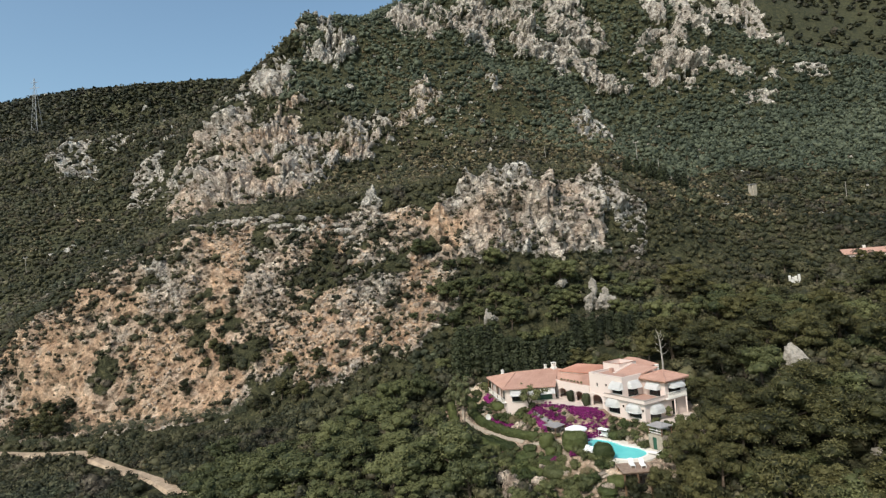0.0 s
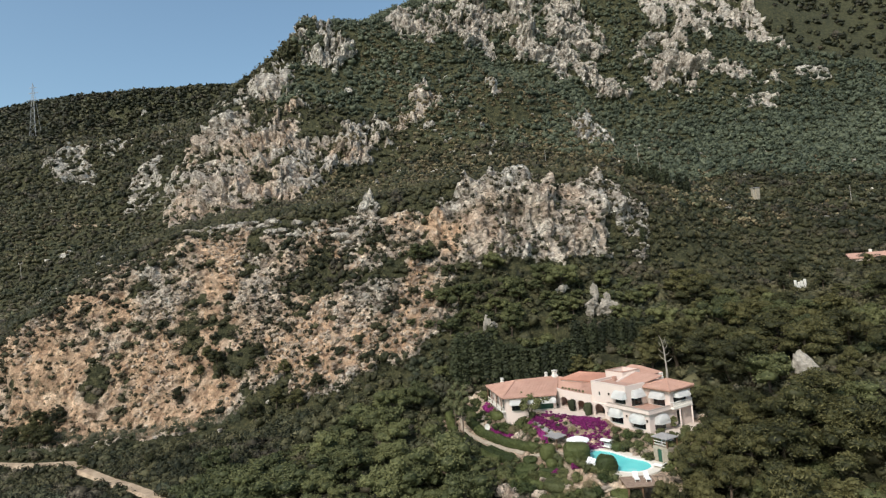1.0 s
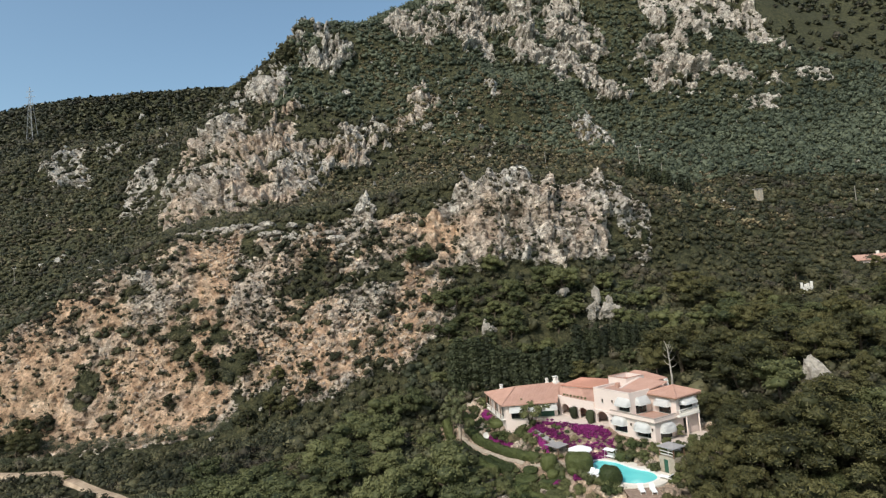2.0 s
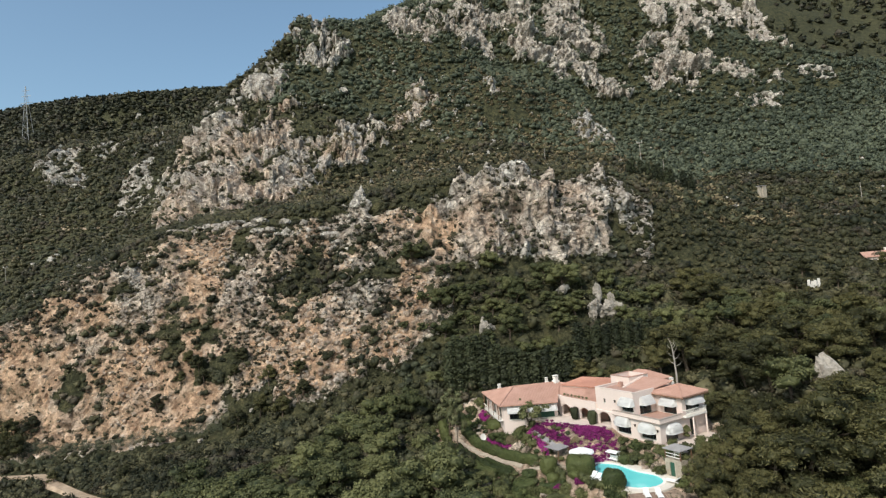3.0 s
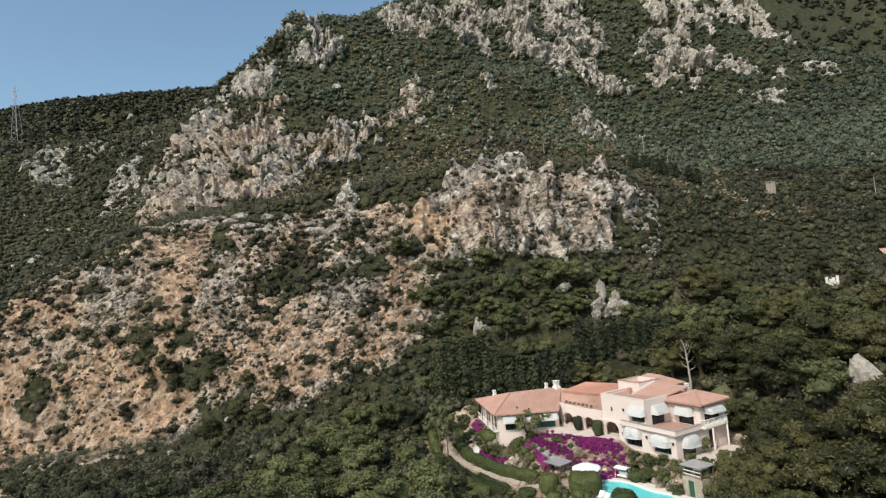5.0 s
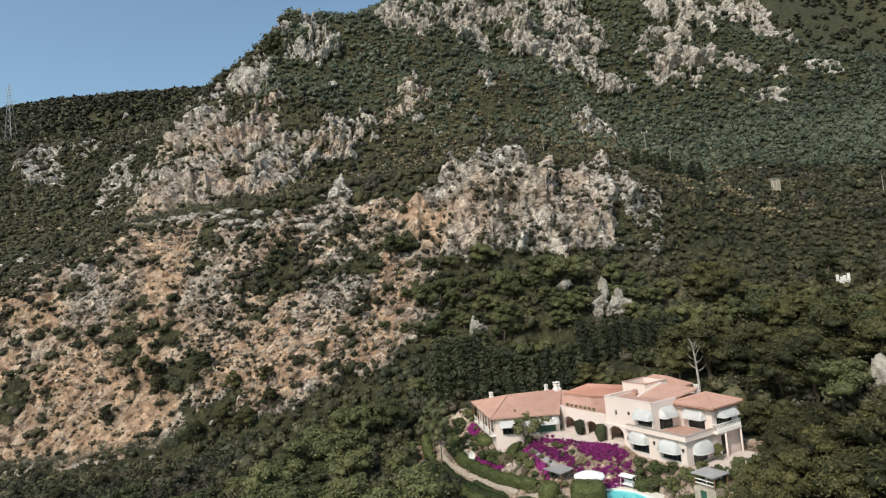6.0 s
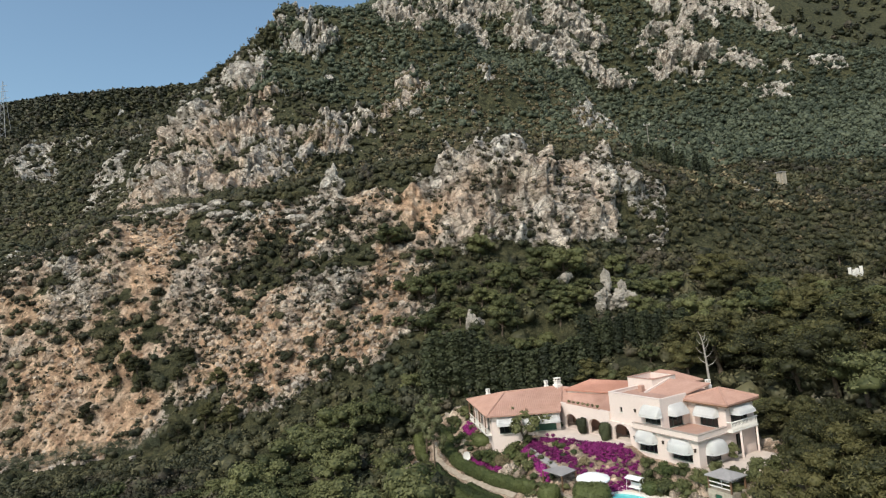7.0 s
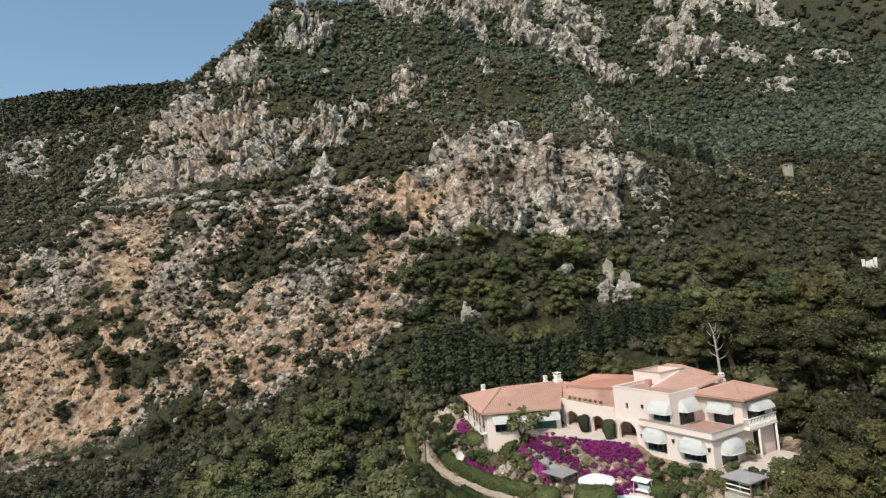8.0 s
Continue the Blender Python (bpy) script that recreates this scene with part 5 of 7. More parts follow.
paved("terrace", [(-24.5, -4.4), (-17.0, -3.7), (-12.5, -3.0), (-9.6, -1.2), (-9.3, -0.02), (-22.4, -0.02), (-22.4, -0.8), (-27.0, -3.5)], 0.9, M_PAVE, "pale pink paved terrace before the arcade", 0.7)
paved("patio", [(0.32, -0.5), (4.4, -0.5), (4.4, 9.5), (0.32, 9.5)], 0.06, M_PAVE, "pale paved patio beside the villa", 1.6)


def pool_outline(grow, n=44):
    """A kidney-shaped pool's edge in plan."""
    bends = [(-4.3, -9.1), (-6.2, -7.6), (-6.4, -5.8), (-4.2, -4.6), (-0.6, -4.7), (2.2, -4.1), (4.3, -5.1), (4.9, -7.0), (4.2, -8.8), (2.3, -9.9), (-1.0, -9.8)]
    m = len(bends)
    line = []
    for k in range(n):
        f = m * k / n
        i, t = int(f), f - int(f)
        a, b, c, d = (Vector(bends[(i + o) % m]) for o in (-1, 0, 1, 2))
        line.append(0.5 * (2 * b + (c - a) * t + (2 * a - 5 * b + 4 * c - d) * t * t + (3 * b - a - 3 * c + d) * t ** 3))
    out = []
    for k in range(n):
        d = (line[(k + 1) % n] - line[k - 1]).normalized()
        w = plan(line[k].x - d.y * grow, line[k].y + d.x * grow)
        out.append((w.x, w.y))
    out.reverse()
    return out


def ring_bm(inner, outer, z0, z1):
    bm = bmesh.new()
    n = len(inner)
    rows = [[bm.verts.new((x, y, z)) for x, y in ring] for ring, z in ((inner, z0), (inner, z1), (outer, z1), (outer, z0))]
    for a, b in zip(rows, rows[1:] + rows[:1]):
        for i in range(n):
            j = (i + 1) % n
            bm.faces.new((a[i], a[j], b[j], b[i]))
    bmesh.ops.recalc_face_normals(bm, faces=bm.faces)
    return bm


def build_pool():
    pool = thing("swimming_pool", Matrix.Identity(4), "kidney-shaped swimming pool of clear turquoise water", "pool")
    rim = pool_outline(0.0)
    m, nt, b = shader("pool_water", 0.04, 0.0, 0.5)
    w = noise_of(nt, world_place(nt), 1.4, 3.0)
    nt.links.new(ramp(nt, noise_of(nt, world_place(nt), 0.18, 2.0), [(0.3, (0.10, 0.55, 0.56)), (0.7, (0.18, 0.68, 0.66))]), b.inputs["Base Color"])
    bump(nt, b, w, 0.15, 0.05)
    part("water", prism_bm(rim, POOL_Z - 1.0, POOL_Z - 0.1), m, pool)
    part("coping", ring_bm(rim, pool_outline(0.35), POOL_Z - 0.6, POOL_Z + 0.04), M_WHITE, pool, "white stone pool rim")
    bm = ring_bm(pool_outline(0.352), pool_outline(1.55), POOL_Z - 2.0, POOL_Z)
    tagged(part("pool_deck", bm, M_DECK), "pale stone deck round the pool", "deck", kind="structure")
    paved("pool_deck", [(-9.6, -5.4), (-7.8, -3.7), (-5.0, -2.6), (-0.7, -2.9), (3.0, -2.6), (6.6, -3.0), (6.8, -5.2), (4.0, -3.6), (-1.0, -3.9), (-5.2, -3.9), (-7.6, -6.2)], POOL_Z - 0.006, M_DECK, "pale stone deck beside the pool", 1.0)


build_pool()


def leaf_mass(name, seed, blobs, count, size, material, label, category, group="", flat=0.85):
    rng = np.random.default_rng(seed)
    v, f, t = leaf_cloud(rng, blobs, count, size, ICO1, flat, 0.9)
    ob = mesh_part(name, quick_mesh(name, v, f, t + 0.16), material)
    return tagged(ob, label, category, group)


def run(points, step):
    """Places along a line of plan points, at even steps."""
    out = []
    for (a, b), (c, d) in zip(points, points[1:]):
        n = max(1, int(math.hypot(c - a, d - b) / step))
        out += [(a + (c - a) * k / n, b + (d - b) * k / n) for k in range(n)]
    return out + [points[-1]]


def bank(name, seed, points, radius, material, label, category, group="", step=None, spread=0.25, count=60, size=0.13, lift=0.4, flat=0.85):
    rng = np.random.default_rng(seed)
    blobs = []
    for u, v in run(points, step or radius * 0.8):
        u, v = u + rng.uniform(-spread, spread), v + rng.uniform(-spread, spread)
        w = plan(u, v)
        r = radius * rng.uniform(0.8, 1.2)
        blobs.append((w.x, w.y, lie(u, v) + r * lift, r))
    return leaf_mass(name, seed, blobs, count, size, material, label, category, group, flat)


def leaves_on(rng, verts, quads, density, size):
    """Small leaf blades over the skin of a clipped plant."""
    a, b, c, d = (verts[quads[:, k]] for k in range(4))
    nrm = np.cross(c - a, d - b)
    area = np.linalg.norm(nrm, axis=1)
    pick = rng.choice(len(quads), max(20, int(area.sum() * 0.5 * density)), p=area / area.sum())
    s, t = rng.uniform(0, 1, (2, len(pick), 1))
    at = (a[pick] * (1 - s) + b[pick] * s) * (1 - t) + (d[pick] * (1 - s) + c[pick] * s) * t
    n = nrm[pick] / np.maximum(area[pick, None], 1e-6) + 0.75 * rng.standard_normal((len(pick), 3))
    n /= np.linalg.norm(n, axis=1, keepdims=True)
    side = np.cross(n, rng.standard_normal((len(pick), 3)))
    side /= np.linalg.norm(side, axis=1, keepdims=True)
    up = np.cross(n, side)
    at = at + n * rng.uniform(-0.03, 0.13, (len(pick), 1))
    z = size * rng.uniform(0.6, 1.3, (len(pick), 1))
    tri = np.stack([at + side * z, at - side * z * 0.5 + up * z * 0.8, at - side * z * 0.5 - up * z * 0.8], 1)
    return tri.reshape(-1, 3), rng.uniform(-0.16, 0.16, len(pick))


def clipped(name, seed, verts, quads, material, label, category, group="", density=85, size=0.095):
    """A clipped plant: a smooth, slightly lumpy body covered in small leaves."""
    rng = np.random.default_rng(seed)
    verts = verts + 0.17 * np.stack([fbm(verts, 1.0, 3, seed + k, 0.6) for k in range(3)], 1)
    lv, lt = leaves_on(rng, verts, quads, density, size)
    tris = np.concatenate([quads[:, [0, 1, 2]], quads[:, [0, 2, 3]], np.arange(len(lv)).reshape(-1, 3) + len(verts)])
    # body toned below the leaves, as painted shade beneath them
    tones = np.concatenate([0.1 * fbm(verts, 0.8, 2, seed + 5) - 0.1, np.repeat(lt, 3)])
    return tagged(mesh_part(name, quick_mesh(name, np.concatenate([verts, lv]), tris, tones + 0.22), material), label, category, group)


def hedge_row(seed, points, half, height, label, material=None, name="hedge", category="hedge", group="garden hedges"):
    """A hedge clipped to a rounded section along a line of the garden."""
    line = run(points, 0.4)
    ring = [(math.copysign(abs(math.cos(a)) ** 0.65, math.cos(a)) * half, max(-0.25, math.copysign(abs(math.sin(a)) ** 0.65, math.sin(a))) * height) for a in (math.tau * k / 12 for k in range(12))]
    rows = []
    for i, (u, v) in enumerate(line):
        a, b = line[max(i - 2, 0)], line[min(i + 2, len(line) - 1)]
        d = Vector((b[0] - a[0], b[1] - a[1])).normalized()
        end = 0.45 if i in (0, len(line) - 1) else 1.0
        z = lie(u, v)
        for o, h in ring:
            w = plan(u - d.y * o * end, v + d.x * o * end)
            rows.append((w.x, w.y, z + h * (end if h > 0 else 1)))
    verts = np.array(rows)
    n, m = len(line), 12
    q = [(i * m + k, i * m + (k + 1) % m, (i + 1) * m + (k + 1) % m, (i + 1) * m + k) for i in range(n - 1) for k in range(m)]
    q += [(e, e + 3, e + 6, e + 9) for e in (0, (n - 1) * m)]
    return clipped(name, seed, verts, np.array(q), material or M_HEDGE, label, category, group)


def topiary(seed, u, v, z, radius, height, label, material=None, square=0.6, name="garden_shrub"):
    """A shrub clipped into a dome, ball or drum."""
    w = plan(u, v)
    rows = []
    for i in range(9):
        a = math.pi * (i / 8 - 0.5)
        r = radius * max(0.0, math.cos(a)) ** square if 0 < i < 8 else 0.0
        h = height * (0.5 + 0.5 * math.copysign(abs(math.sin(a)) ** (0.5 + 0.5 * square), math.sin(a)))
        rows += [(w.x + r * math.cos(math.tau * k / 16), w.y + r * math.sin(math.tau * k / 16), z + h) for k in range(16)]
    q = [(i * 16 + k, i * 16 + (k + 1) % 16, (i + 1) * 16 + (k + 1) % 16, (i + 1) * 16 + k) for i in range(8) for k in range(16)]
    return clipped(name, seed, np.array(rows), np.array(q), material or M_HEDGE, label, "shrub")


HEDGE = "long green hedge clipped round, curving along the garden terraces"
for k, (pts, half, high) in enumerate([
    ([(-37.5, -10.0), (-34.5, -11.0), (-30.5, -11.8), (-26.0, -12.1), (-21.2, -12.1), (-16.5, -11.6), (-14.2, -11.0)], 0.75, 1.1),
    ([(-33.8, -13.9), (-30.6, -14.7), (-25.5, -15.3), (-21.2, -15.5), (-16.2, -15.0)], 0.8, 1.15),
    ([(-31.5, -15.9), (-27.0, -16.9), (-22.0, -17.3), (-17.5, -16.9)], 0.85, 1.15),
    ([(-43.0, -11.8), (-40.0, -12.9), (-37.0, -13.9)], 0.8, 1.2),
    ([(-41.1, -8.6), (-38.5, -9.1), (-36.2, -9.2)], 0.7, 1.0),
    ([(-24.5, -13.9), (-20.0, -14.1), (-16.5, -13.9)], 0.45, 0.6),
    ([(-9.5, -14.9), (-7.0, -13.7), (-5.6, -12.9)], 0.5, 0.8),
]):
    hedge_row(300 + k, pts, half, high, HEDGE)
for k in range(9):
    u, v = -47.0 + k * 3.4, 3.0 + 15.0 * math.sqrt(k / 8)
    w = plan(u, v)
    rng = np.random.default_rng(310 + k)
    leaf_mass("garden_shrub", 310 + k, [(w.x + rng.uniform(-1.3, 1.3), w.y + rng.uniform(-1.3, 1.3), lie(u, v) + rng.uniform(0.3, 2.2), rng.uniform(0.6, 1.0)) for _ in range(12)], 60, 0.13, M_OAK, "tall green shrub behind the villa's long wing", "shrub", "shrubs behind the wing")


def flower_carpet(seed, outline, label="dense magenta bougainvillea spread over the garden bank", density=12.0):
    """Bougainvillea trained flat over a stretch of the bank."""
    rng = np.random.default_rng(seed)
    us, vs = [q[0] for q in outline], [q[1] for q in outline]
    area = (max(us) - min(us)) * (max(vs) - min(vs))
    n = int(area * density * 1.4)
    u, v = rng.uniform(min(us), max(us), n), rng.uniform(min(vs), max(vs), n)
    ok = inside(u, v, outline) + 0.15 * rng.standard_normal(n) > 0
    blobs = []
    for a, b in zip(u[ok], v[ok]):
        w = plan(a, b)
        z = max(lie(a, b), 0.78 if -24.5 < a < -9.6 and b > -4.2 + (a + 24) * 0.05 else -9)
        r = rng.uniform(0.2, 0.44)
        blobs.append((w.x, w.y, z + rng.uniform(0.0, 0.25), r))
    return leaf_mass("bougainvillea", seed, blobs, 34, 0.08, M_BOUGAIN, label, "bush", "bougainvillea banks", 0.6)


def strip(points, wide):
    return [(u, v + wide) for u, v in points] + [(u, v - wide) for u, v in reversed(points)]


for k, outline in enumerate([
    strip([(-22.6, -5.5), (-17.8, -5.9), (-13.9, -6.3), (-10.6, -6.7), (-8.6, -6.8)], 0.5),
    [(-13.9, -4.4), (-13.6, -3.2), (-12.0, -2.4), (-8.8, -1.0), (-7.0, -1.0), (-6.0, -3.4), (-6.8, -5.6), (-6.4, -7.2), (-8.0, -7.0), (-9.6, -5.6), (-11.9, -4.7)],
    strip([(-21.0, -4.6), (-17.0, -4.0), (-13.0, -3.5)], 0.28),
    strip([(-29.6, -10.2), (-25.8, -10.6), (-21.8, -10.9)], 0.55),
    strip([(-38.0, -5.8), (-36.0, -6.4), (-34.2, -6.9)], 0.6),
    strip([(-17.0, -8.2), (-14.6, -8.9), (-13.2, -9.6)], 0.35),
    strip([(-21.8, -6.6), (-19.0, -7.4), (-17.0, -8.0)], 0.35),
]):
    flower_carpet(330 + k, outline)
for k, pts in enumerate([[(-3.4, -12.2), (-0.6, -12.4)], [(0.4, -12.3), (2.6, -12.2), (4.2, -11.6)], [(-8.6, -11.6), (-6.6, -12.6)]]):
    bank("bank_shrub", 360 + k, pts, 0.85, M_OAK, "dark shrub growing below the pool deck", "shrub", "shrubs below the deck", count=60, size=0.12, lift=0.6)
for k, (u, v, r, h, mat, label) in enumerate([
    (-29.6, -7.9, 1.7, 1.7, M_HEDGE, "broad bright green clipped shrub in the garden"), (-32.0, -7.4, 1.2, 1.3, M_HEDGE, "rounded green shrub below the wing's end wall"), (-22.6, -8.0, 1.35, 1.6, M_HEDGE, "rounded green shrub among garden rocks"), (-22.8, -9.4, 1.4, 1.4, M_DRY, "brownish flowering shrub in the garden"),
    (-26.3, -9.8, 1.0, 1.1, M_OAK, "dark green rounded garden shrub"), (-20.0, -8.6, 1.0, 1.5, M_OAK, "dark green rounded shrub beside stone steps"), (-18.2, -9.1, 0.9, 1.5, M_OAK, "dark green rounded shrub beside stone steps"), (-17.4, -4.9, 0.5, 0.8, M_HEDGE, "small green shrub on gravel"), (-15.3, -4.8, 0.4, 0.45, M_BOUGAIN, "small magenta bush on gravel"), (-11.2, -5.8, 0.8, 0.9, M_DRY, "yellow-green loose shrub among flowers"),
    (-24.4, -10.0, 1.3, 2.3, M_HEDGE, "dense green shrub at the foot of the wing"), (-22.8, -7.8, 1.1, 1.9, M_OAK, "dense dark shrub at the foot of the wing"), (-22.0, -5.9, 0.9, 1.5, M_OAK, "dense dark shrub at the foot of the wing"), (-27.0, -10.2, 1.1, 1.9, M_HEDGE, "dense green shrub at the foot of the wing"),
    (-9.0, -15.6, 1.3, 1.6, M_OAK, "loose dark green shrub on the stony lower bank"), (-7.2, -15.2, 1.1, 1.4, M_HEDGE, "loose green shrub on the stony lower bank"), (-4.6, -13.8, 1.2, 1.5, M_OAK, "loose dark green shrub on the stony lower bank"), (-1.6, -13.8, 1.2, 1.4, M_OAK, "loose dark green shrub on the stony lower bank"), (1.2, -13.9, 1.1, 1.3, M_DRY, "loose straw-coloured shrub on the stony lower bank"), (-11.0, -19.8, 1.5, 1.9, M_OAK, "loose dark green shrub on the stony lower bank"), (-8.2, -20.2, 1.4, 1.8, M_HEDGE, "loose green shrub on the stony lower bank"), (-14.8, -17.0, 1.2, 1.5, M_OAK, "loose dark green shrub on the stony lower bank"), (-6.6, -13.6, 0.9, 1.0, M_BOUGAIN, "small magenta shrub below the pool deck"), (-3.2, -12.6, 0.7, 0.8, M_BOUGAIN, "small magenta shrub below the pool deck"),
    (4.9, -1.5, 1.1, 2.0, M_OAK, "dark shrub below the patio's edge"), (5.5, 1.2, 1.1, 2.1, M_OAK, "dark shrub below the patio's edge"), (5.6, 4.0, 1.1, 2.1, M_OAK, "dark shrub below the patio's edge"), (5.6, 7.0, 1.2, 2.2, M_OAK, "dark shrub below the patio's edge"),
    (-10.3, -12.0, 1.15, 2.3, M_HEDGE, "tall barrel-clipped dark green shrub"), (-8.1, -13.2, 0.9, 1.4, M_HEDGE, "round clipped bush in the garden"), (-33.1, -16.3, 1.7, 1.6, M_HEDGE, "mushroom-clipped shrub in the garden"), (-28.0, -19.2, 1.4, 1.7, M_HEDGE, "round clipped bush on the lower bank"), (-25.0, -18.6, 1.3, 1.6, M_HEDGE, "round clipped bush on the lower bank"),
    (-12.2, -15.0, 1.9, 0.9, M_HEDGE, "cloud-clipped green disc in the garden"), (-11.4, -16.6, 1.4, 0.9, M_HEDGE, "cloud-clipped green disc in the garden"), (-13.0, -13.6, 1.2, 0.9, M_HEDGE, "round clipped bush in the garden"), (-6.4, -19.4, 1.5, 2.2, M_HEDGE, "tall rounded bush on the lower bank"), (-3.8, -15.9, 1.9, 1.5, M_OAK, "broad clipped bush on the lower bank"), (-1.1, -15.6, 1.1, 1.1, M_DRY, "yellow flowering bush on the lower bank"), (-2.1, -17.2, 1.2, 1.3, M_OAK, "rounded garden bush on the lower bank"),
    (-9.3, -17.8, 1.4, 1.8, M_HEDGE, "rounded garden bush on the lower bank"), (-12.9, -18.6, 1.6, 1.9, M_OAK, "rounded garden bush on the lower bank"), (-16.5, -18.6, 1.3, 1.6, M_OAK, "rounded garden bush on the lower bank"), (2.9, -15.6, 1.9, 2.3, M_OAK, "large dark bush below the pool terrace"), (0.4, -16.6, 1.6, 2.0, M_OAK, "large dark bush below the pool terrace"), (9.0, -14.6, 1.0, 1.5, M_HEDGE, "round clipped bush below the pergola"), (10.8, -13.2, 1.1, 1.8, M_HEDGE, "round clipped bush below the pergola"), (6.6, -15.4, 1.4, 1.5, M_HEDGE, "round clipped bush below the pergola"),
    (-6.0, -1.3, 0.9, 1.5, M_OAK, "dense dark green shrub below the villa wall"), (-3.4, -1.3, 1.1, 1.5, M_HEDGE, "dense dark green shrub below the villa wall"), (-1.6, -1.0, 0.9, 1.4, M_OAK, "dense dark green shrub below the villa wall"), (0.7, -1.1, 1.0, 1.4, M_OAK, "dense dark green shrub below the villa wall"), (2.2, -1.3, 0.9, 1.3, M_HEDGE, "dense dark green shrub below the villa wall"), (-4.9, -2.6, 1.4, 2.4, M_OAK, "dense dark green shrub below the villa wall"), (-6.5, -2.4, 0.9, 1.5, M_OAK, "dense dark green shrub below the villa wall"), (-2.6, -2.4, 1.3, 2.2, M_OAK, "green shrub on the rocky bank"), (-0.4, -2.0, 1.2, 2.1, M_OAK, "dense dark green shrub below the villa wall"), (1.4, -2.6, 1.0, 1.4, M_OAK, "dense dark green shrub below the villa wall"), (-3.8, -3.4, 0.7, 1.6, M_HEDGE, "narrow clipped dark shrub beside the pool"),
    (1.8, -11.2, 1.4, 2.6, M_HEDGE, "tall clipped topiary dome at the pool's edge"), (-5.0, -10.6, 1.95, 2.8, M_HEDGE, "broad clipped green drum hedge beside the pool"),
    (-16.9, -0.75, 0.62, 2.1, M_CYPRESS, "tall dark clipped shrub against the arcade pier"), (-12.7, -0.75, 0.64, 2.1, M_CYPRESS, "tall dark clipped shrub against the arcade pier"), (-21.0, -1.0, 0.5, 1.0, M_CYPRESS, "small round potted shrub by the arcade"),
    (0.75, 4.4, 0.6, 2.2, M_OAK, "dark climbing plant on the villa's end wall"), (3.2, 0.6, 0.8, 1.1, M_OAK, "dark hedge shrub beside the patio"), (1.6, 0.4, 0.8, 1.1, M_OAK, "dark hedge shrub beside the patio"), (4.8, 0.5, 0.8, 1.1, M_OAK, "dark hedge shrub beside the patio"),
    (6.3, -2.6, 1.0, 2.2, M_OAK, "dense shrub beside the gazebo's stone base"), (2.5, -3.3, 0.7, 1.8, M_OAK, "dense shrub beside the gazebo's stone base"), (6.6, -4.4, 0.9, 1.5, M_HEDGE, "dense shrub beside the gazebo's stone base"), (-38.9, -7.6, 0.9, 1.2, M_HEDGE, "rounded green shrub beside the villa's wing"), (-40.4, -6.6, 1.1, 1.3, M_OAK, "rounded dark shrub beside the villa's wing"), (-39.6, -2.6, 1.0, 1.4, M_HEDGE, "rounded green shrub beside the villa's wing"), (-42.6, -9.6, 1.2, 1.4, M_OAK, "rounded dark shrub beside the villa's wing"), (-36.0, -8.4, 0.7, 0.9, M_HEDGE, "rounded green shrub beside the villa's wing"), (-4.5, -11.9, 1.00, 1.2, M_HEDGE, "rounded green bush in the lower garden"), (-0.5, -12.3, 1.15, 1.4, M_OAK, "rounded dark green bush on the lower bank"), (2.7, -12.4, 1.30, 1.6, M_HEDGE, "low green shrub on the stony lower bank"), (5.6, -12.4, 1.45, 1.2, M_HEDGE, "rounded green bush in the lower garden"), (-2.7, -15.0, 1.00, 1.4, M_OAK, "rounded dark green bush on the lower bank"), (3.1, -14.5, 1.15, 1.6, M_HEDGE, "low green shrub on the stony lower bank"), (5.6, -14.5, 1.30, 1.2, M_HEDGE, "rounded green bush in the lower garden"), (8.6, -13.1, 1.45, 1.4, M_OAK, "rounded dark green bush on the lower bank"), (0.9, -15.6, 1.00, 1.6, M_HEDGE, "low green shrub on the stony lower bank"), (-6.6, -17.1, 1.15, 1.2, M_HEDGE, "rounded green bush in the lower garden"), (-12.6, -18.5, 1.30, 1.4, M_OAK, "rounded dark green bush on the lower bank"), (10.8, -11.1, 1.45, 1.6, M_HEDGE, "low green shrub on the stony lower bank"), (-40.5, -4.5, 1.4, 1.6, M_OAK, "rounded dark shrub beside the villa's wing"), (-42.5, -1.5, 1.7, 2.0, M_HEDGE, "rounded green shrub beside the villa's wing"), (-44.0, -6.5, 1.5, 1.7, M_HEDGE, "rounded green shrub beside the villa's wing"), (-45.0, 2.0, 1.8, 2.4, M_OAK, "rounded dark shrub beside the villa's wing"), (-41.0, 3.0, 1.5, 2.2, M_OAK, "rounded dark shrub beside the villa's wing"), (-46.5, -3.0, 1.6, 2.0, M_OAK, "rounded dark shrub beside the villa's wing"), (-39.8, 7.5, 1.6, 2.4, M_HEDGE, "rounded green shrub behind the villa's wing"),
]):
    z = max(lie(u, v) - 0.1, 0.9 if v > -1.2 and -24 < u < -9 else -9, 0.06 if u > 0.4 and v > -0.3 else -9, POOL_Z - 0.3 if "dome" in label else -9)
    if not any(word in label for word in ("clipped", "bush in")):
        rng = np.random.default_rng(400 + k)
        w = plan(u, v)
        blobs = []
        for _ in range(int(12 + 6 * r)):
            a, f = rng.uniform(0, math.tau), math.sqrt(rng.uniform(0, 1)) * 0.75
            top = h * (1 - 0.55 * f * f)
            b = rng.uniform(0.3, 0.5) * r
            blobs.append((w.x + r * f * math.cos(a), w.y + r * f * math.sin(a), z + max(0.1, rng.uniform(0.3, 1.0) * top - b * 0.7), b))
        leaf_mass("garden_shrub", 400 + k, blobs, 70, 0.1, mat, label, "shrub", flat=0.9)
        continue
    topiary(400 + k, u, v, z, r, h, label, mat, 0.35 if "drum" in label or "barrel" in label else 0.5 if "dome" in label or "tall" in label else 0.6)


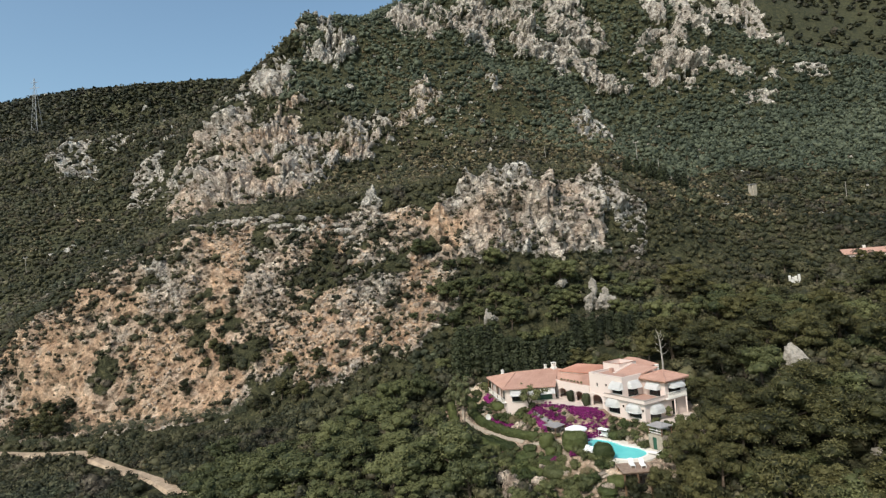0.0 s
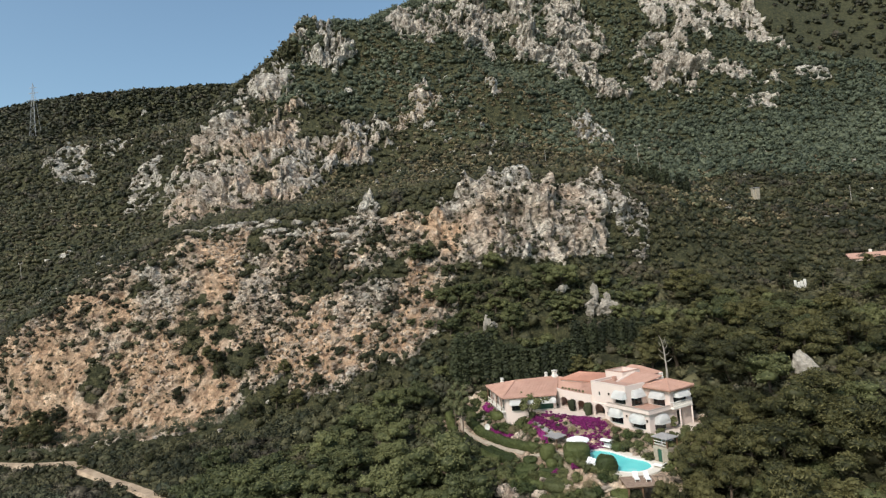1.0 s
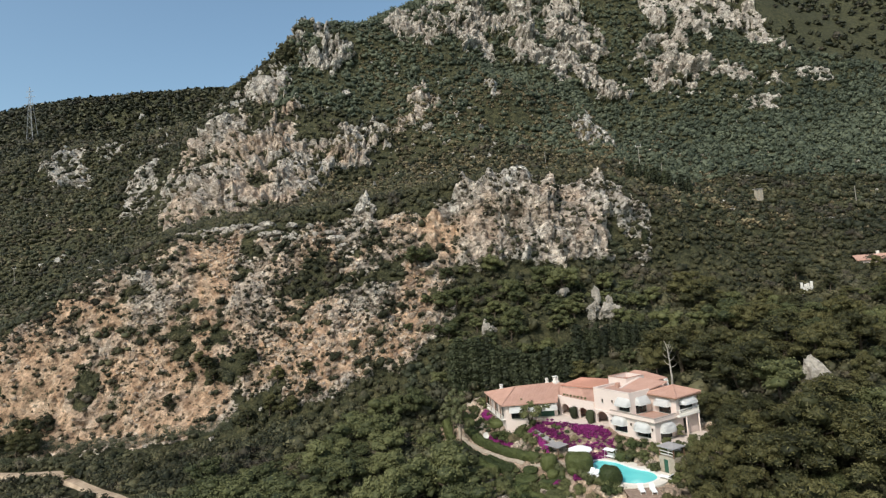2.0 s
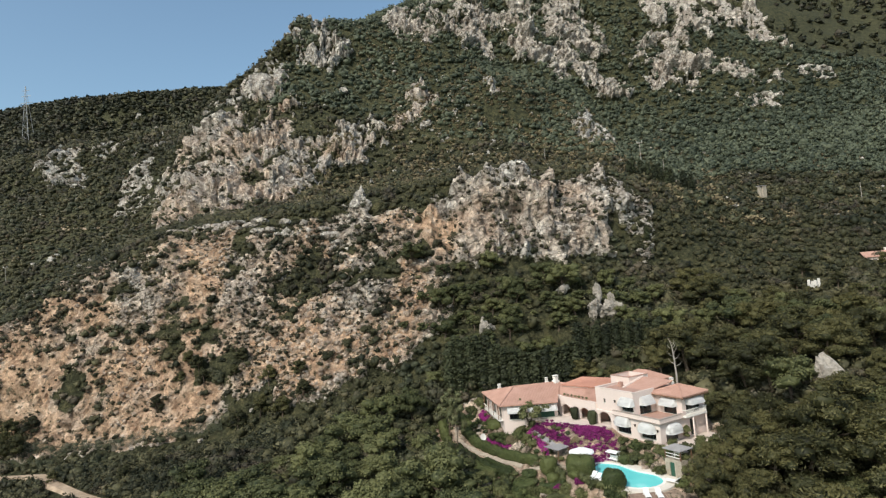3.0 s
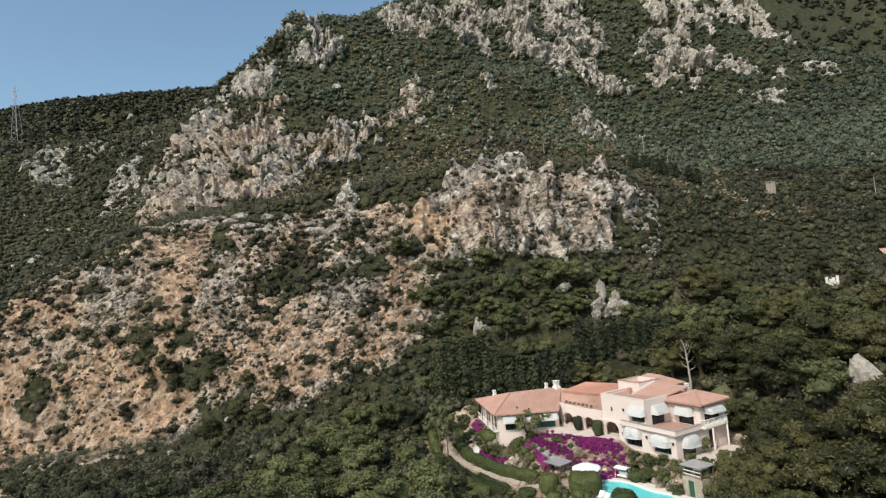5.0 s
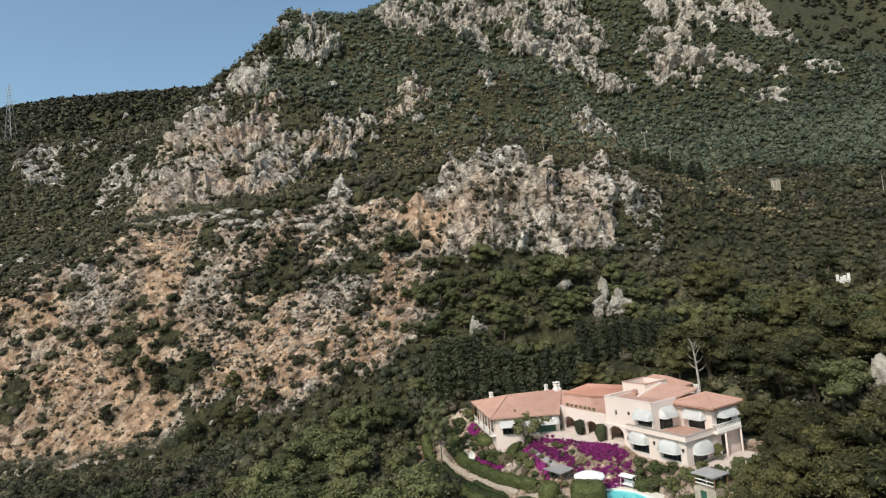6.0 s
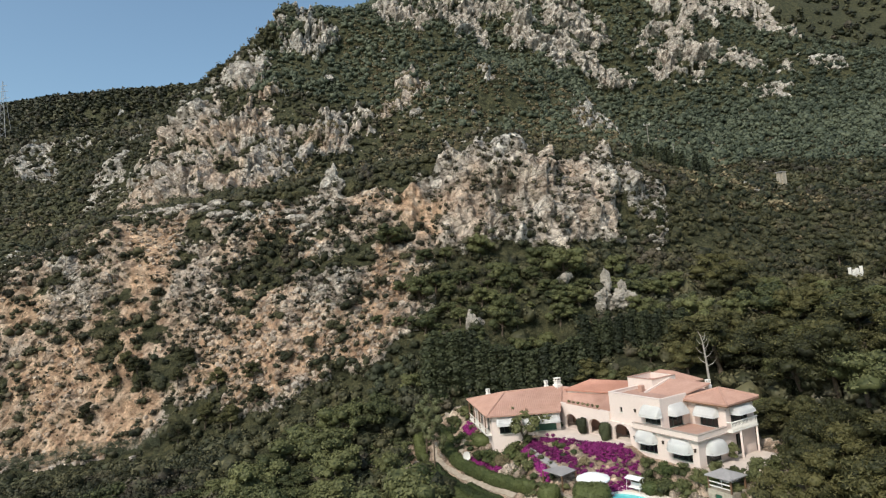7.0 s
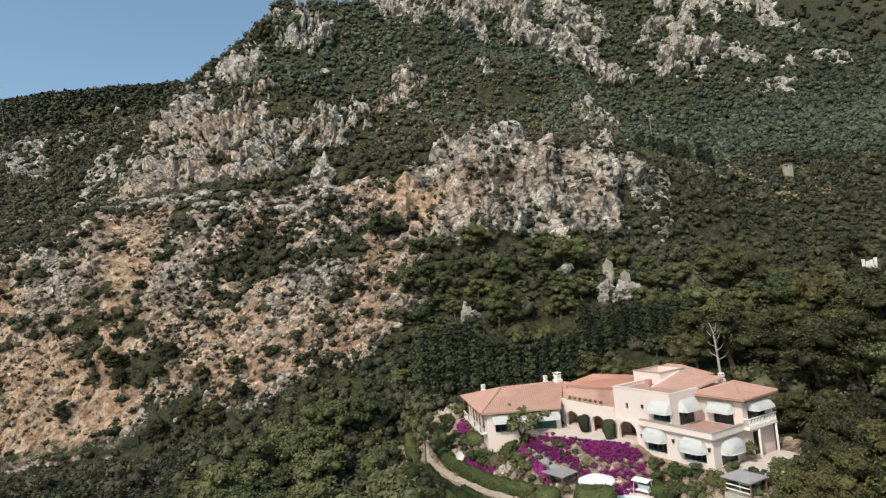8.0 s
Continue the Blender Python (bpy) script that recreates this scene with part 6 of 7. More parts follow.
def stony(me, earth=0.1):
    """Marks a mesh as bare rock for the hillside's material."""
    n = len(me.vertices)
    me.attributes.new("rock", "FLOAT", "POINT").data.foreach_set("value", np.ones(n, np.float32))
    me.attributes.new("earth", "FLOAT", "POINT").data.foreach_set("value", np.full(n, earth, np.float32))


ICO3, ICO4 = ico(3), ico(4)


def boulder(name, seed, x, y, z, size, label, group="", earth=0.1):
    """A weathered limestone block."""
    rg = np.random.default_rng(seed)
    v, f = angular(rg, ICO3, 15)
    v = v * (1 + 0.16 * fbm(v + seed, 0.6, 3, seed, 0.5, True)[:, None]) * size
    me = quick_mesh(name, v, f, None, True)
    stony(me, earth)
    ob = mesh_part(name, me, M_GROUND if earth > 0.3 else M_PALE_ROCK)
    ob.matrix_basis = pose(x, y, z, 0, 0, seed * 47 % 360)
    return tagged(ob, label, "rock", group)


def ground_at(x, y):
    return float(ground_z(np.array([float(x)]), np.array([float(y)]))[0])


# the double-headed pinnacle above the villa, and stray blocks
def build_pinnacle():
    top = thing("rock_pinnacle", pose(19.9, 143.5, ground_at(19.9, 143.5) + 0.9) @ Matrix.Scale(1.1, 4), "pale two-headed limestone pinnacle rising from the scrub", "rock")
    for k, (x, y, z, sx, sy, sz) in enumerate([(-1.6, 0, 2.2, 1.1, 1.2, 1.3), (-1.0, 0.2, 5.0, 0.95, 0.9, 1.9), (-2.3, -0.2, 0.9, 0.8, 1.0, 1.6), (1.7, 0, 1.2, 1.7, 1.4, 1.5), (1.6, 0.2, 3.2, 0.75, 0.8, 1.2), (2.6, 0, 1.0, 0.9, 1.0, 1.5), (0.1, 0.5, 0.9, 1.4, 0.8, 1.5)]):
        rg = np.random.default_rng(70 + k)
        v, f = angular(rg, ICO4, 22)
        v = v * (1 + 0.24 * fbm(v + k, 0.55, 4, 40 + k, 0.55, True)[:, None] + 0.15 * cells(v + k * 2.7, 0.5, 30 + k)[:, None]) * (sx, sy, sz) + (x, y, z)
        me = quick_mesh("rock_block", v, f, None, True)
        stony(me, 0.05)
        mesh_part("rock_block", me, M_PALE_ROCK, top)


build_pinnacle()


def build_spire():
    top = thing("rock_spire", pose(-39.8, 166, ground_at(-39.8, 166) - 1.0), "slender grey limestone spire on the cliff's brink", "rock")
    for k, (x, y, z, sx, sy, sz) in enumerate([(0, 0, 1.6, 1.5, 1.4, 3.4), (0.5, 0.2, 3.6, 0.8, 0.8, 2.2), (-1.6, -0.4, 0.8, 1.5, 1.2, 1.9), (2.2, -0.6, 0.4, 1.8, 1.3, 1.6)]):
        rg = np.random.default_rng(170 + k)
        v, f = angular(rg, ICO3, 18)
        v = v * (1 + 0.25 * fbm(v + k, 0.6, 4, 140 + k, 0.55, True)[:, None]) * (sx, sy, sz) + (x, y, z)
        me = quick_mesh("rock_block", v, f, None, True)
        stony(me, 0.05)
        mesh_part("rock_block", me, M_GROUND, top)


build_spire()
for k, (x, y, sx, sy, sz) in enumerate([(12, 150, 1.5, 1.2, 1.3), (10.8, 149.5, 0.9, 0.8, 0.8), (-7, 138, 1.0, 0.9, 1.8), (-5.5, 138, 2.6, 0.9, 0.9), (45.9, 103.2, 1.9, 1.5, 2.8), (35, 100, 1.3, 1.0, 0.9), (36.4, 100.5, 1.1, 1.0, 0.8), (37.5, 99, 0.7, 0.6, 0.6),
                                         (58, 103, 1.2, 1.0, 1.3), (60, 98, 1.1, 1.0, 0.9), (52, 92, 0.9, 0.8, 0.7), (48, 86, 1.2, 0.9, 0.8), (36, 82, 0.9, 0.7, 0.6), (63, 110, 1.4, 1.0, 0.8), (30, 84, 1.0, 0.8, 0.8)]):
    boulder("boulder", 10 + k, x, y, ground_at(x, y) + sz * 0.45, (sx, sy, sz), "pale limestone boulder standing among the trees", "boulders")
ledge_rng = np.random.default_rng(14)
for k in range(34):
    f = (k // 2) / 16
    x, y = -98 + 52 * f + ledge_rng.uniform(-0.8, 0.8), 168.0 - 8.5 * f + (k % 2) * 0.9 + 0.8 * math.sin(k * 1.7)
    v, t = angular(ledge_rng, ICO2, 9)
    v = v * (ledge_rng.uniform(1.0, 2.6), ledge_rng.uniform(1.0, 1.6), ledge_rng.uniform(0.6, 1.3))
    me = quick_mesh("ledge_rock", v, t, None, True)
    stony(me)
    ob = mesh_part("ledge_rock", me, M_GROUND)
    ob.matrix_basis = pose(x, y, ground_at(x, y) + 0.15 + 0.5 * (k % 2), 0, 0, ledge_rng.uniform(-20, 20))
    tagged(ob, "flat pale ledge rock along the cliff's brink", "rock", "ledge rocks")
for k, (u, v, r) in enumerate([(-28.5, -8.9, 0.8), (-27.0, -8.3, 0.9), (-20.6, -10.0, 0.9), (-19.4, -9.9, 0.7), (-21.2, -10.8, 0.6), (-4.0, -2.3, 0.8), (-1.6, -2.0, 0.9), (0.6, -2.4, 0.8), (1.8, -2.3, 0.9), (-0.4, -3.0, 0.6), (-5.6, -2.0, 0.7), (2.6, -2.0, 0.7),
                               (-6.0, -22.8, 1.9), (-8.4, -22.2, 1.4), (-4.4, -21.8, 1.2), (-29.8, -20.4, 1.0), (-30.6, -19.4, 0.8), (-4.5, -18.6, 0.9), (-6.5, -17.4, 0.8), (3.6, -13.4, 0.8), (5.2, -13.8, 0.9), (-20.0, -10.6, 0.8), (-17.9, -10.4, 0.9), (-6.5, -16.2, 1.0), (-2.0, -15.5, 0.9), (-3.8, -16.5, 0.8), (-36.5, -15.6, 0.8), (-31.0, -17.6, 0.9)]):
    w = plan(u, v)
    boulder("garden_rock", 90 + k, w.x, w.y, lie(u, v) + r * 0.3, (r, r * 0.8, r * 0.8), "rough pale rock in the garden bank", "garden rocks", 0.5)

# ---- planted trees with a place of their own ----
CYPRESS = [tree("cypress_tree", 260 + k, "cypress", "tall dark cypress in a dense row behind the villa") for k in range(3)]
rng = np.random.default_rng(77)
first_use = {0: True, 1: True, 2: True}
rows = [(-13.5 + 43.0 * k / 41, 127.0 + 5.5 * k / 41 + (1.3 if k % 2 else 0.0), 1.38 if k < 26 else 0.95, "cypress row") for k in range(42)]
rows += [(x, y, size, "far cypresses") for x, y, size in ((46, 236, 1.0), (48, 238, 1.1), (50.5, 236, 1.1), (53, 237, 1.2), (55, 236, 1.15), (57, 237, 1.2), (59, 235, 1.2), (61, 236, 1.2), (64, 231, 1.3), (66, 229, 1.1), (38, 178, 0.8))]
for k, (x, y, size, group) in enumerate(rows):
    m = pose(x, y, ground_at(x, y) - 0.2, 0, 0, rng.uniform(0, 360))
    src = CYPRESS[k % 3]
    if first_use[k % 3]:
        first_use[k % 3] = False
        src.matrix_basis = m
        o = src
    else:
        o = copy_thing(src, m)
    f = size * rng.uniform(0.93, 1.07)
    o.scale = (f * 1.35, f * 1.35, f * 0.95)
    o["group"] = group
    if group == "far cypresses":
        o["label"] = "dark cypress standing in scrub on the mountainside"
for k, (x, y, size) in enumerate([(-121, 131, 1.15), (-116, 130, 1.1), (-126, 131.5, 1.0), (-117, 136, 0.9), (-122, 136, 0.9), (-85, 137, 0.75), (-65, 141, 0.75), (-66, 139, 0.6), (-57, 137.5, 0.7), (-49, 136.5, 0.7), (-58, 134, 0.8), (-52, 132, 0.85), (-47, 133, 0.75), (-63, 133, 0.8), (-76, 141, 0.7), (-79, 141.5, 0.65), (-80, 139.5, 0.6), (-74, 139.5, 0.6), (-110, 128, 0.5), (-98, 121, 0.5), (-80, 118, 0.6), (-74, 121, 0.6)]):
    o = copy_thing(PINES[k % 5], pose(x, y, ground_at(x, y) - 1.6 * size, 0, 0, k * 71))
    o.scale = (size, size, size)
    tagged(o, "small dark pine rooted at the cliff", "tree", "pines on the cliff")


def build_cliff_bushes():
    """Rounded dark bushes that stand singly on the bare face."""
    rg = np.random.default_rng(21)
    kinds = []
    for k in range(4):
        blobs = [(rg.uniform(-0.6, 0.6), rg.uniform(-0.6, 0.6), rg.uniform(0.35, 1.0), rg.uniform(0.45, 0.75)) for _ in range(7)]
        v, f, t = leaf_cloud(rg, blobs, 70, 0.11, ICO1, 0.85, 1.0)
        kinds.append((v, f, t))
    lower = [(-99, 145), (-102, 143), (-96, 144), (-90, 144), (-105, 142), (-93, 145), (-85, 144.5), (-111, 148), (-105, 147), (-76, 150), (-82, 148), (-101, 137), (-64, 147), (-59, 145), (-45, 142), (-38, 138), (-42, 137), (-48, 151), (-59, 149), (-32, 139)]
    upper = [(-31, 142), (-34, 140), (-27, 144), (-22, 141.5), (-25, 145.5), (-29, 150), (-32, 151.5), (-69, 151), (-73, 154), (-92, 155), (-86, 153), (-18, 156), (-20, 150), (-28, 159), (-33, 161), (-55, 154), (-59, 159), (-53, 158), (-76, 148), (-84, 154), (-16, 147), (-61, 153)]
    made = {}
    for k, (x, y) in enumerate(lower + upper):
        q = k % 4
        size = rg.uniform(1.0, 1.7) * (1.25 if k < 7 or 19 < k < 23 else 1.0)
        m = pose(x, y, ground_at(x, y) - 0.25, 0, 0, rg.uniform(0, 360))
        if q not in made:
            v, f, t = kinds[q]
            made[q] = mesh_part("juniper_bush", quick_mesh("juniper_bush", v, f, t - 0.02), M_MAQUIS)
            made[q].matrix_basis = m
            o = tagged(made[q], "rounded dark juniper bush on the bare ochre cliff", "bush", "bushes on the cliff")
        else:
            o = copy_thing(made[q], m)
        o.scale = (size, size, size * rg.uniform(0.75, 1.1))


build_cliff_bushes()


def build_dead_tree():
    top = thing("dead_tree", pose(27.6, 117, ground_at(27.6, 117) - 1.2), "bleached bare dead tree with broken branches", "tree")
    part("trunk", tube_bm([(0, 0, 0), (0.1, 0, 3), (0.0, 0.1, 6), (-0.2, 0, 8.2), (-0.6, 0, 9.6)], [0.24, 0.19, 0.14, 0.08, 0.03], 8), M_DEADWOOD, top)
    top.scale = (0.95, 0.95, 0.98)
    for k in range(11):
        z, a = 4.6 + k * 0.42, k * 2.2
        r = 1.5 - 0.07 * k
        part("branch", tube_bm([(0, 0, z), (r * 0.6 * math.cos(a), r * 0.6 * math.sin(a), z + 0.35), (r * math.cos(a), r * math.sin(a), z + 1.0)], [0.07, 0.045, 0.015], 5), M_DEADWOOD, top)


build_dead_tree()


def build_terrace_tree():
    w = plan(-23.4, -5.2)
    top = thing("garden_tree", pose(w.x, w.y, lie(-23.4, -5.2) - 0.1), "low spreading grey-green tree before the villa's wing", "tree")
    rg = np.random.default_rng(9)
    blobs = []
    for k in range(6):
        a = k * 1.05
        part("limb", tube_bm([(0, 0, 0), (0.5 * math.cos(a), 0.5 * math.sin(a), 0.9), (1.5 * math.cos(a), 1.5 * math.sin(a), 1.7)], [0.12, 0.08, 0.03], 6), M_BARK, top)
        blobs += [(1.5 * math.cos(a) + rg.uniform(-0.5, 0.5), 1.5 * math.sin(a) + rg.uniform(-0.5, 0.5), 1.7 + rg.uniform(-0.3, 0.6), rg.uniform(0.45, 0.75)) for _ in range(3)]
    blobs += [(rg.uniform(-0.9, 0.9), rg.uniform(-0.9, 0.9), rg.uniform(1.7, 2.5), rg.uniform(0.5, 0.75)) for _ in range(8)]
    v, f, t = leaf_cloud(rg, blobs, 60, 0.15, ICO1, 0.8, 1.1)
    mesh_part("crown", quick_mesh("crown", v, f, t + 0.3), M_OAK, top)
    top.scale = (1.6, 1.6, 1.45)


build_terrace_tree()


def build_pale_trees():
    """Slender grey-green trees beside the long wing."""
    rg = np.random.default_rng(64)
    for x, y, tall in ((-11.5, 112.5, 10.5), (-13.5, 118.0, 9.5)):
        top = thing("slender_tree", pose(x, y, ground_at(x, y) - 0.3), "slender grey-green tree with an open crown beside the villa's wing", "tree", "slender trees at the wing")
        part("trunk", tube_bm([(0, 0, 0), (0.2, 0.1, tall * 0.35), (0.1, 0.3, tall * 0.65), (0.4, 0.2, tall * 0.9)], [0.12, 0.10, 0.07, 0.03], 7), M_BARK, top)
        blobs = []
        for k in range(9):
            a, z = k * 2.4, tall * (0.36 + 0.055 * k)
            r = 1.7 - 0.11 * k
            part("limb", tube_bm([(0.15, 0.15, z), (r * 0.5 * math.cos(a), r * 0.5 * math.sin(a), z + 0.5), (r * math.cos(a), r * math.sin(a), z + 1.1)], [0.05, 0.035, 0.015], 5), M_BARK, top)
            blobs += [(r * math.cos(a) * q + rg.uniform(-0.4, 0.4), r * math.sin(a) * q + rg.uniform(-0.4, 0.4), z + 1.1 * q + rg.uniform(-0.4, 0.5), rg.uniform(0.45, 0.85)) for q in (0.5, 0.8, 1.1)]
        v, f, t = leaf_cloud(rg, blobs, 90, 0.14, ICO1, 0.95, 1.3, 0.5)
        mesh_part("crown", quick_mesh("crown", v, f, t + 0.2), M_PALE_LEAF, top)


build_pale_trees()


# ---- garden furniture and small structures ----
def build_umbrella():
    w = plan(-6.8, -8.7)
    top = thing("parasol", pose(w.x, w.y, POOL_Z - 0.05), "open white garden parasol beside the pool", "parasol")
    bm = bmesh.new()
    tip = bm.verts.new((0, 0, 2.95))
    n = 16
    mid = [bm.verts.new((0.7 * math.cos(k * math.tau / n), 0.7 * math.sin(k * math.tau / n), 2.72)) for k in range(n)]
    rim = [bm.verts.new((1.3 * math.cos(k * math.tau / n), 1.3 * math.sin(k * math.tau / n), 2.36 + 0.05 * (k % 2))) for k in range(n)]
    hem = [bm.verts.new((1.32 * math.cos(k * math.tau / n), 1.32 * math.sin(k * math.tau / n), 2.2 + 0.05 * (k % 2))) for k in range(n)]
    for k in range(n):
        j = (k + 1) % n
        bm.faces.new((tip, mid[k], mid[j]))
        bm.faces.new((mid[k], rim[k], rim[j], mid[j]))
        bm.faces.new((rim[k], hem[k], hem[j], rim[j]))
    part("canopy", bm, M_AWNING, top)
    part("pole", tube_bm([(0, 0, 0), (0, 0, 2.95)], [0.035, 0.035], 8), M_WOOD, top)
    part("foot", tube_bm([(0, 0, 0), (0, 0, 0.12)], [0.35, 0.3], 12), M_STONEWALL, top)
    top.scale = (1.35, 1.35, 0.95)
    for k in range(8):
        a = k * math.tau / 8
        part("rib", tube_bm([(0, 0, 2.9), (1.26 * math.cos(a), 1.26 * math.sin(a), 2.4)], [0.015, 0.012], 5), M_WOOD, top)


build_umbrella()


def lounger():
    top = new("sun_lounger")
    part("mattress", join_bm(box_bm(-0.32, 0.32, -1.0, 0.35, 0.34, 0.44, 0.03)), M_AWNING, top)
    part("backrest", turned(box_bm(-0.32, 0.32, 0, 0.7, 0, 0.1, 0.03), pose(0, 0.36, 0.36, 38)), M_AWNING, top)
    part("frame", join_bm(box_bm(-0.34, -0.29, -1.0, 0.95, 0.27, 0.33), box_bm(0.29, 0.34, -1.0, 0.95, 0.27, 0.33)), M_WHITE, top)
    for x in (-0.3, 0.3):
        for y in (-0.85, 0.75):
            part("leg", box_bm(x - 0.03, x + 0.03, y - 0.03, y + 0.03, 0, 0.27), M_WHITE, top)
    return tagged(top, "white cushioned sun lounger on the pool deck", "lounger", "sun loungers")


first_lounger = lounger()
for k, (u, v, turn) in enumerate([(-2.3, -11.0, 20), (-1.4, -11.1, 15), (-0.5, -11.1, 8), (6.6, -10.6, 55), (7.6, -9.6, 55), (5.7, -4.9, -80)]):
    w = plan(u, v)
    m = pose(w.x, w.y, POOL_Z + 0.002, 0, 0, VILLA_TURN + turn)
    if k == 0:
        first_lounger.matrix_basis = m
    else:
        copy_thing(first_lounger, m)


def build_swing_seat():
    w = plan(-5.4, -4.1)
    top = thing("garden_swing", pose(w.x, w.y, POOL_Z, 0, 0, VILLA_TURN + 8) @ Matrix.Scale(0.82, 4), "white canopied garden swing seat by the pool", "swing")
    part("canopy", slab_bm([((-1.1, -0.7, 1.75), (1.1, -0.7, 1.75), (1.1, 0.1, 1.95), (-1.1, 0.1, 1.95)), ((-1.1, 0.1, 1.95), (1.1, 0.1, 1.95), (1.1, 0.7, 1.8), (-1.1, 0.7, 1.8))], 0.06), M_AWNING, top)
    part("bench", join_bm(box_bm(-0.9, 0.9, -0.3, 0.3, 0.45, 0.58, 0.03), box_bm(-0.9, 0.9, 0.26, 0.36, 0.58, 1.05, 0.03)), M_AWNING, top)
    for x in (-1.0, 1.0):
        for y in (-0.65, 0.65):
            part("leg", tube_bm([(x, y, 0), (x, y * 0.4, 1.78)], [0.03, 0.03], 6), M_WHITE, top)


build_swing_seat()


def build_gazebo():
    top = thing("gazebo", VILLA, "grey-roofed open gazebo on a rubble stone base", "gazebo")
    part("base", wall_bm(3.0, 5.6, POOL_Z - 0.6, -0.4, -3.0, -2.6, [(3.7, 4.5, POOL_Z, -0.75, False)]), M_STONEWALL, top, "rubble stone base wall")
    part("base_side", join_bm(box_bm(3.0, 3.35, -2.6, -0.6, POOL_Z - 0.6, -0.4), box_bm(5.25, 5.6, -2.6, -0.6, POOL_Z - 0.6, -0.4), box_bm(3.354, 5.246, -2.6, -0.6, -0.65, -0.4)), M_STONEWALL, top)
    part("door", box_bm(3.7, 4.5, -2.86, -2.8, POOL_Z, -0.75), M_SHUTTER, top, "green wooden door")
    c = [(2.9, -3.2, 0.95), (5.7, -3.2, 0.95), (5.7, -0.6, 0.95), (2.9, -0.6, 0.95), (3.9, -1.9, 1.45), (4.7, -1.9, 1.45)]
    part("roof", slab_bm([(c[0], c[1], c[5], c[4]), (c[1], c[2], c[5]), (c[2], c[3], c[4], c[5]), (c[3], c[0], c[4])], 0.1), M_GREY, top, "dark grey hipped roof")
    for x in (3.1, 5.5):
        for y in (-2.9, -0.8):
            part("post", box_bm(x - 0.07, x + 0.07, y - 0.07, y + 0.07, -0.4, 0.95), M_WOOD, top)
    part("rail", join_bm(box_bm(3.1, 5.5, -2.95, -2.87, 0.3, 0.38), box_bm(3.1, 5.5, -2.95, -2.87, -0.1, -0.02)), M_WHITE, top)
    part("table", join_bm(box_bm(3.8, 5.0, -2.2, -1.4, 0.3, 0.36, 0.02), *[box_bm(x - 0.04, x + 0.04, y - 0.04, y + 0.04, -0.4, 0.3) for x in (3.9, 4.9) for y in (-2.1, -1.5)]), M_WHITE, top)


build_gazebo()


def build_lower_pergola():
    w = plan(7.1, -10.7)
    top = thing("pergola", pose(w.x, w.y, POOL_Z, 0, 0, VILLA_TURN + 59), "brown wooden pergola with a plank deck below the pool", "pergola")
    low = ground_at(w.x, w.y) - POOL_Z - 1.2
    for x in (-1.8, 0.0, 1.8):
        for y in (-1.6, 1.6):
            part("post", box_bm(x - 0.11, x + 0.11, y - 0.11, y + 0.11, low, -0.34, 0.01), M_WOOD, top)
    for y in (-1.6, 1.6):
        part("beam", box_bm(-2.1, 2.1, y - 0.1, y + 0.1, -0.34, -0.12), M_WOOD, top)
    for k in range(14):
        x = -1.95 + k * 0.3
        part("plank", box_bm(x - 0.135, x + 0.135, -1.9, 1.9, -0.12, -0.002), M_PLANK, top)


build_lower_pergola()


def build_shade_roof():
    top = thing("shade_canopy", VILLA, "flat grey shade canopy among bougainvillea", "canopy")
    corners = [(-13.6, -10.2, -0.75), (-12.7, -7.7, -0.6), (-10.5, -7.8, -0.6), (-10.4, -10.0, -0.75)]
    part("sheet", slab_bm([tuple(corners[::-1])], 0.07), M_GREY, top, "grey canopy sheet")
    for x, y, z in corners:
        x, y = x * 0.985 - 0.18, y * 0.98 - 0.18
        part("post", box_bm(x - 0.06, x + 0.06, y - 0.06, y + 0.06, lie(x, y) - 0.2, z - 0.05), M_WOOD, top)


build_shade_roof()


def build_dish():
    w = plan(-28.6, -11.5)
    top = thing("satellite_dish", pose(w.x, w.y, lie(-28.6, -11.5), 0, 0, 10), "white oval satellite dish on a short pole", "satellite dish")
    bm = bmesh.new()
    rings = []
    for r in (0.0, 0.25, 0.5):
        rings.append([bm.verts.new((r * math.cos(k * math.tau / 20), 0.35 * r * r * -1 + 0.1, 1.25 + 1.25 * r * math.sin(k * math.tau / 20))) for k in range(20)])
    for a, b in zip(rings, rings[1:]):
        for k in range(20):
            bm.faces.new((a[k], a[(k + 1) % 20], b[(k + 1) % 20], b[k]))
    bmesh.ops.remove_doubles(bm, verts=bm.verts, dist=0.001)
    bmesh.ops.solidify(bm, geom=list(bm.faces), thickness=0.03)
    part("reflector", bm, M_WHITE, top)
    part("pole", tube_bm([(0, 0.15, -0.3), (0, 0.15, 1.25)], [0.04, 0.04], 6), M_METAL, top)


build_dish()

for k, u in enumerate((-20.2, -19.3, -18.4, -17.5, -16.6, -15.7, -14.8)):
    w = plan(u, 0.28)
    leaf_mass("trough_plant", 500 + k, [(w.x, w.y, 4.42, 0.28)], 40, 0.08, M_DRY if k % 2 else M_OAK, "small reddish plant in the parapet trough", "plant", "trough plants")

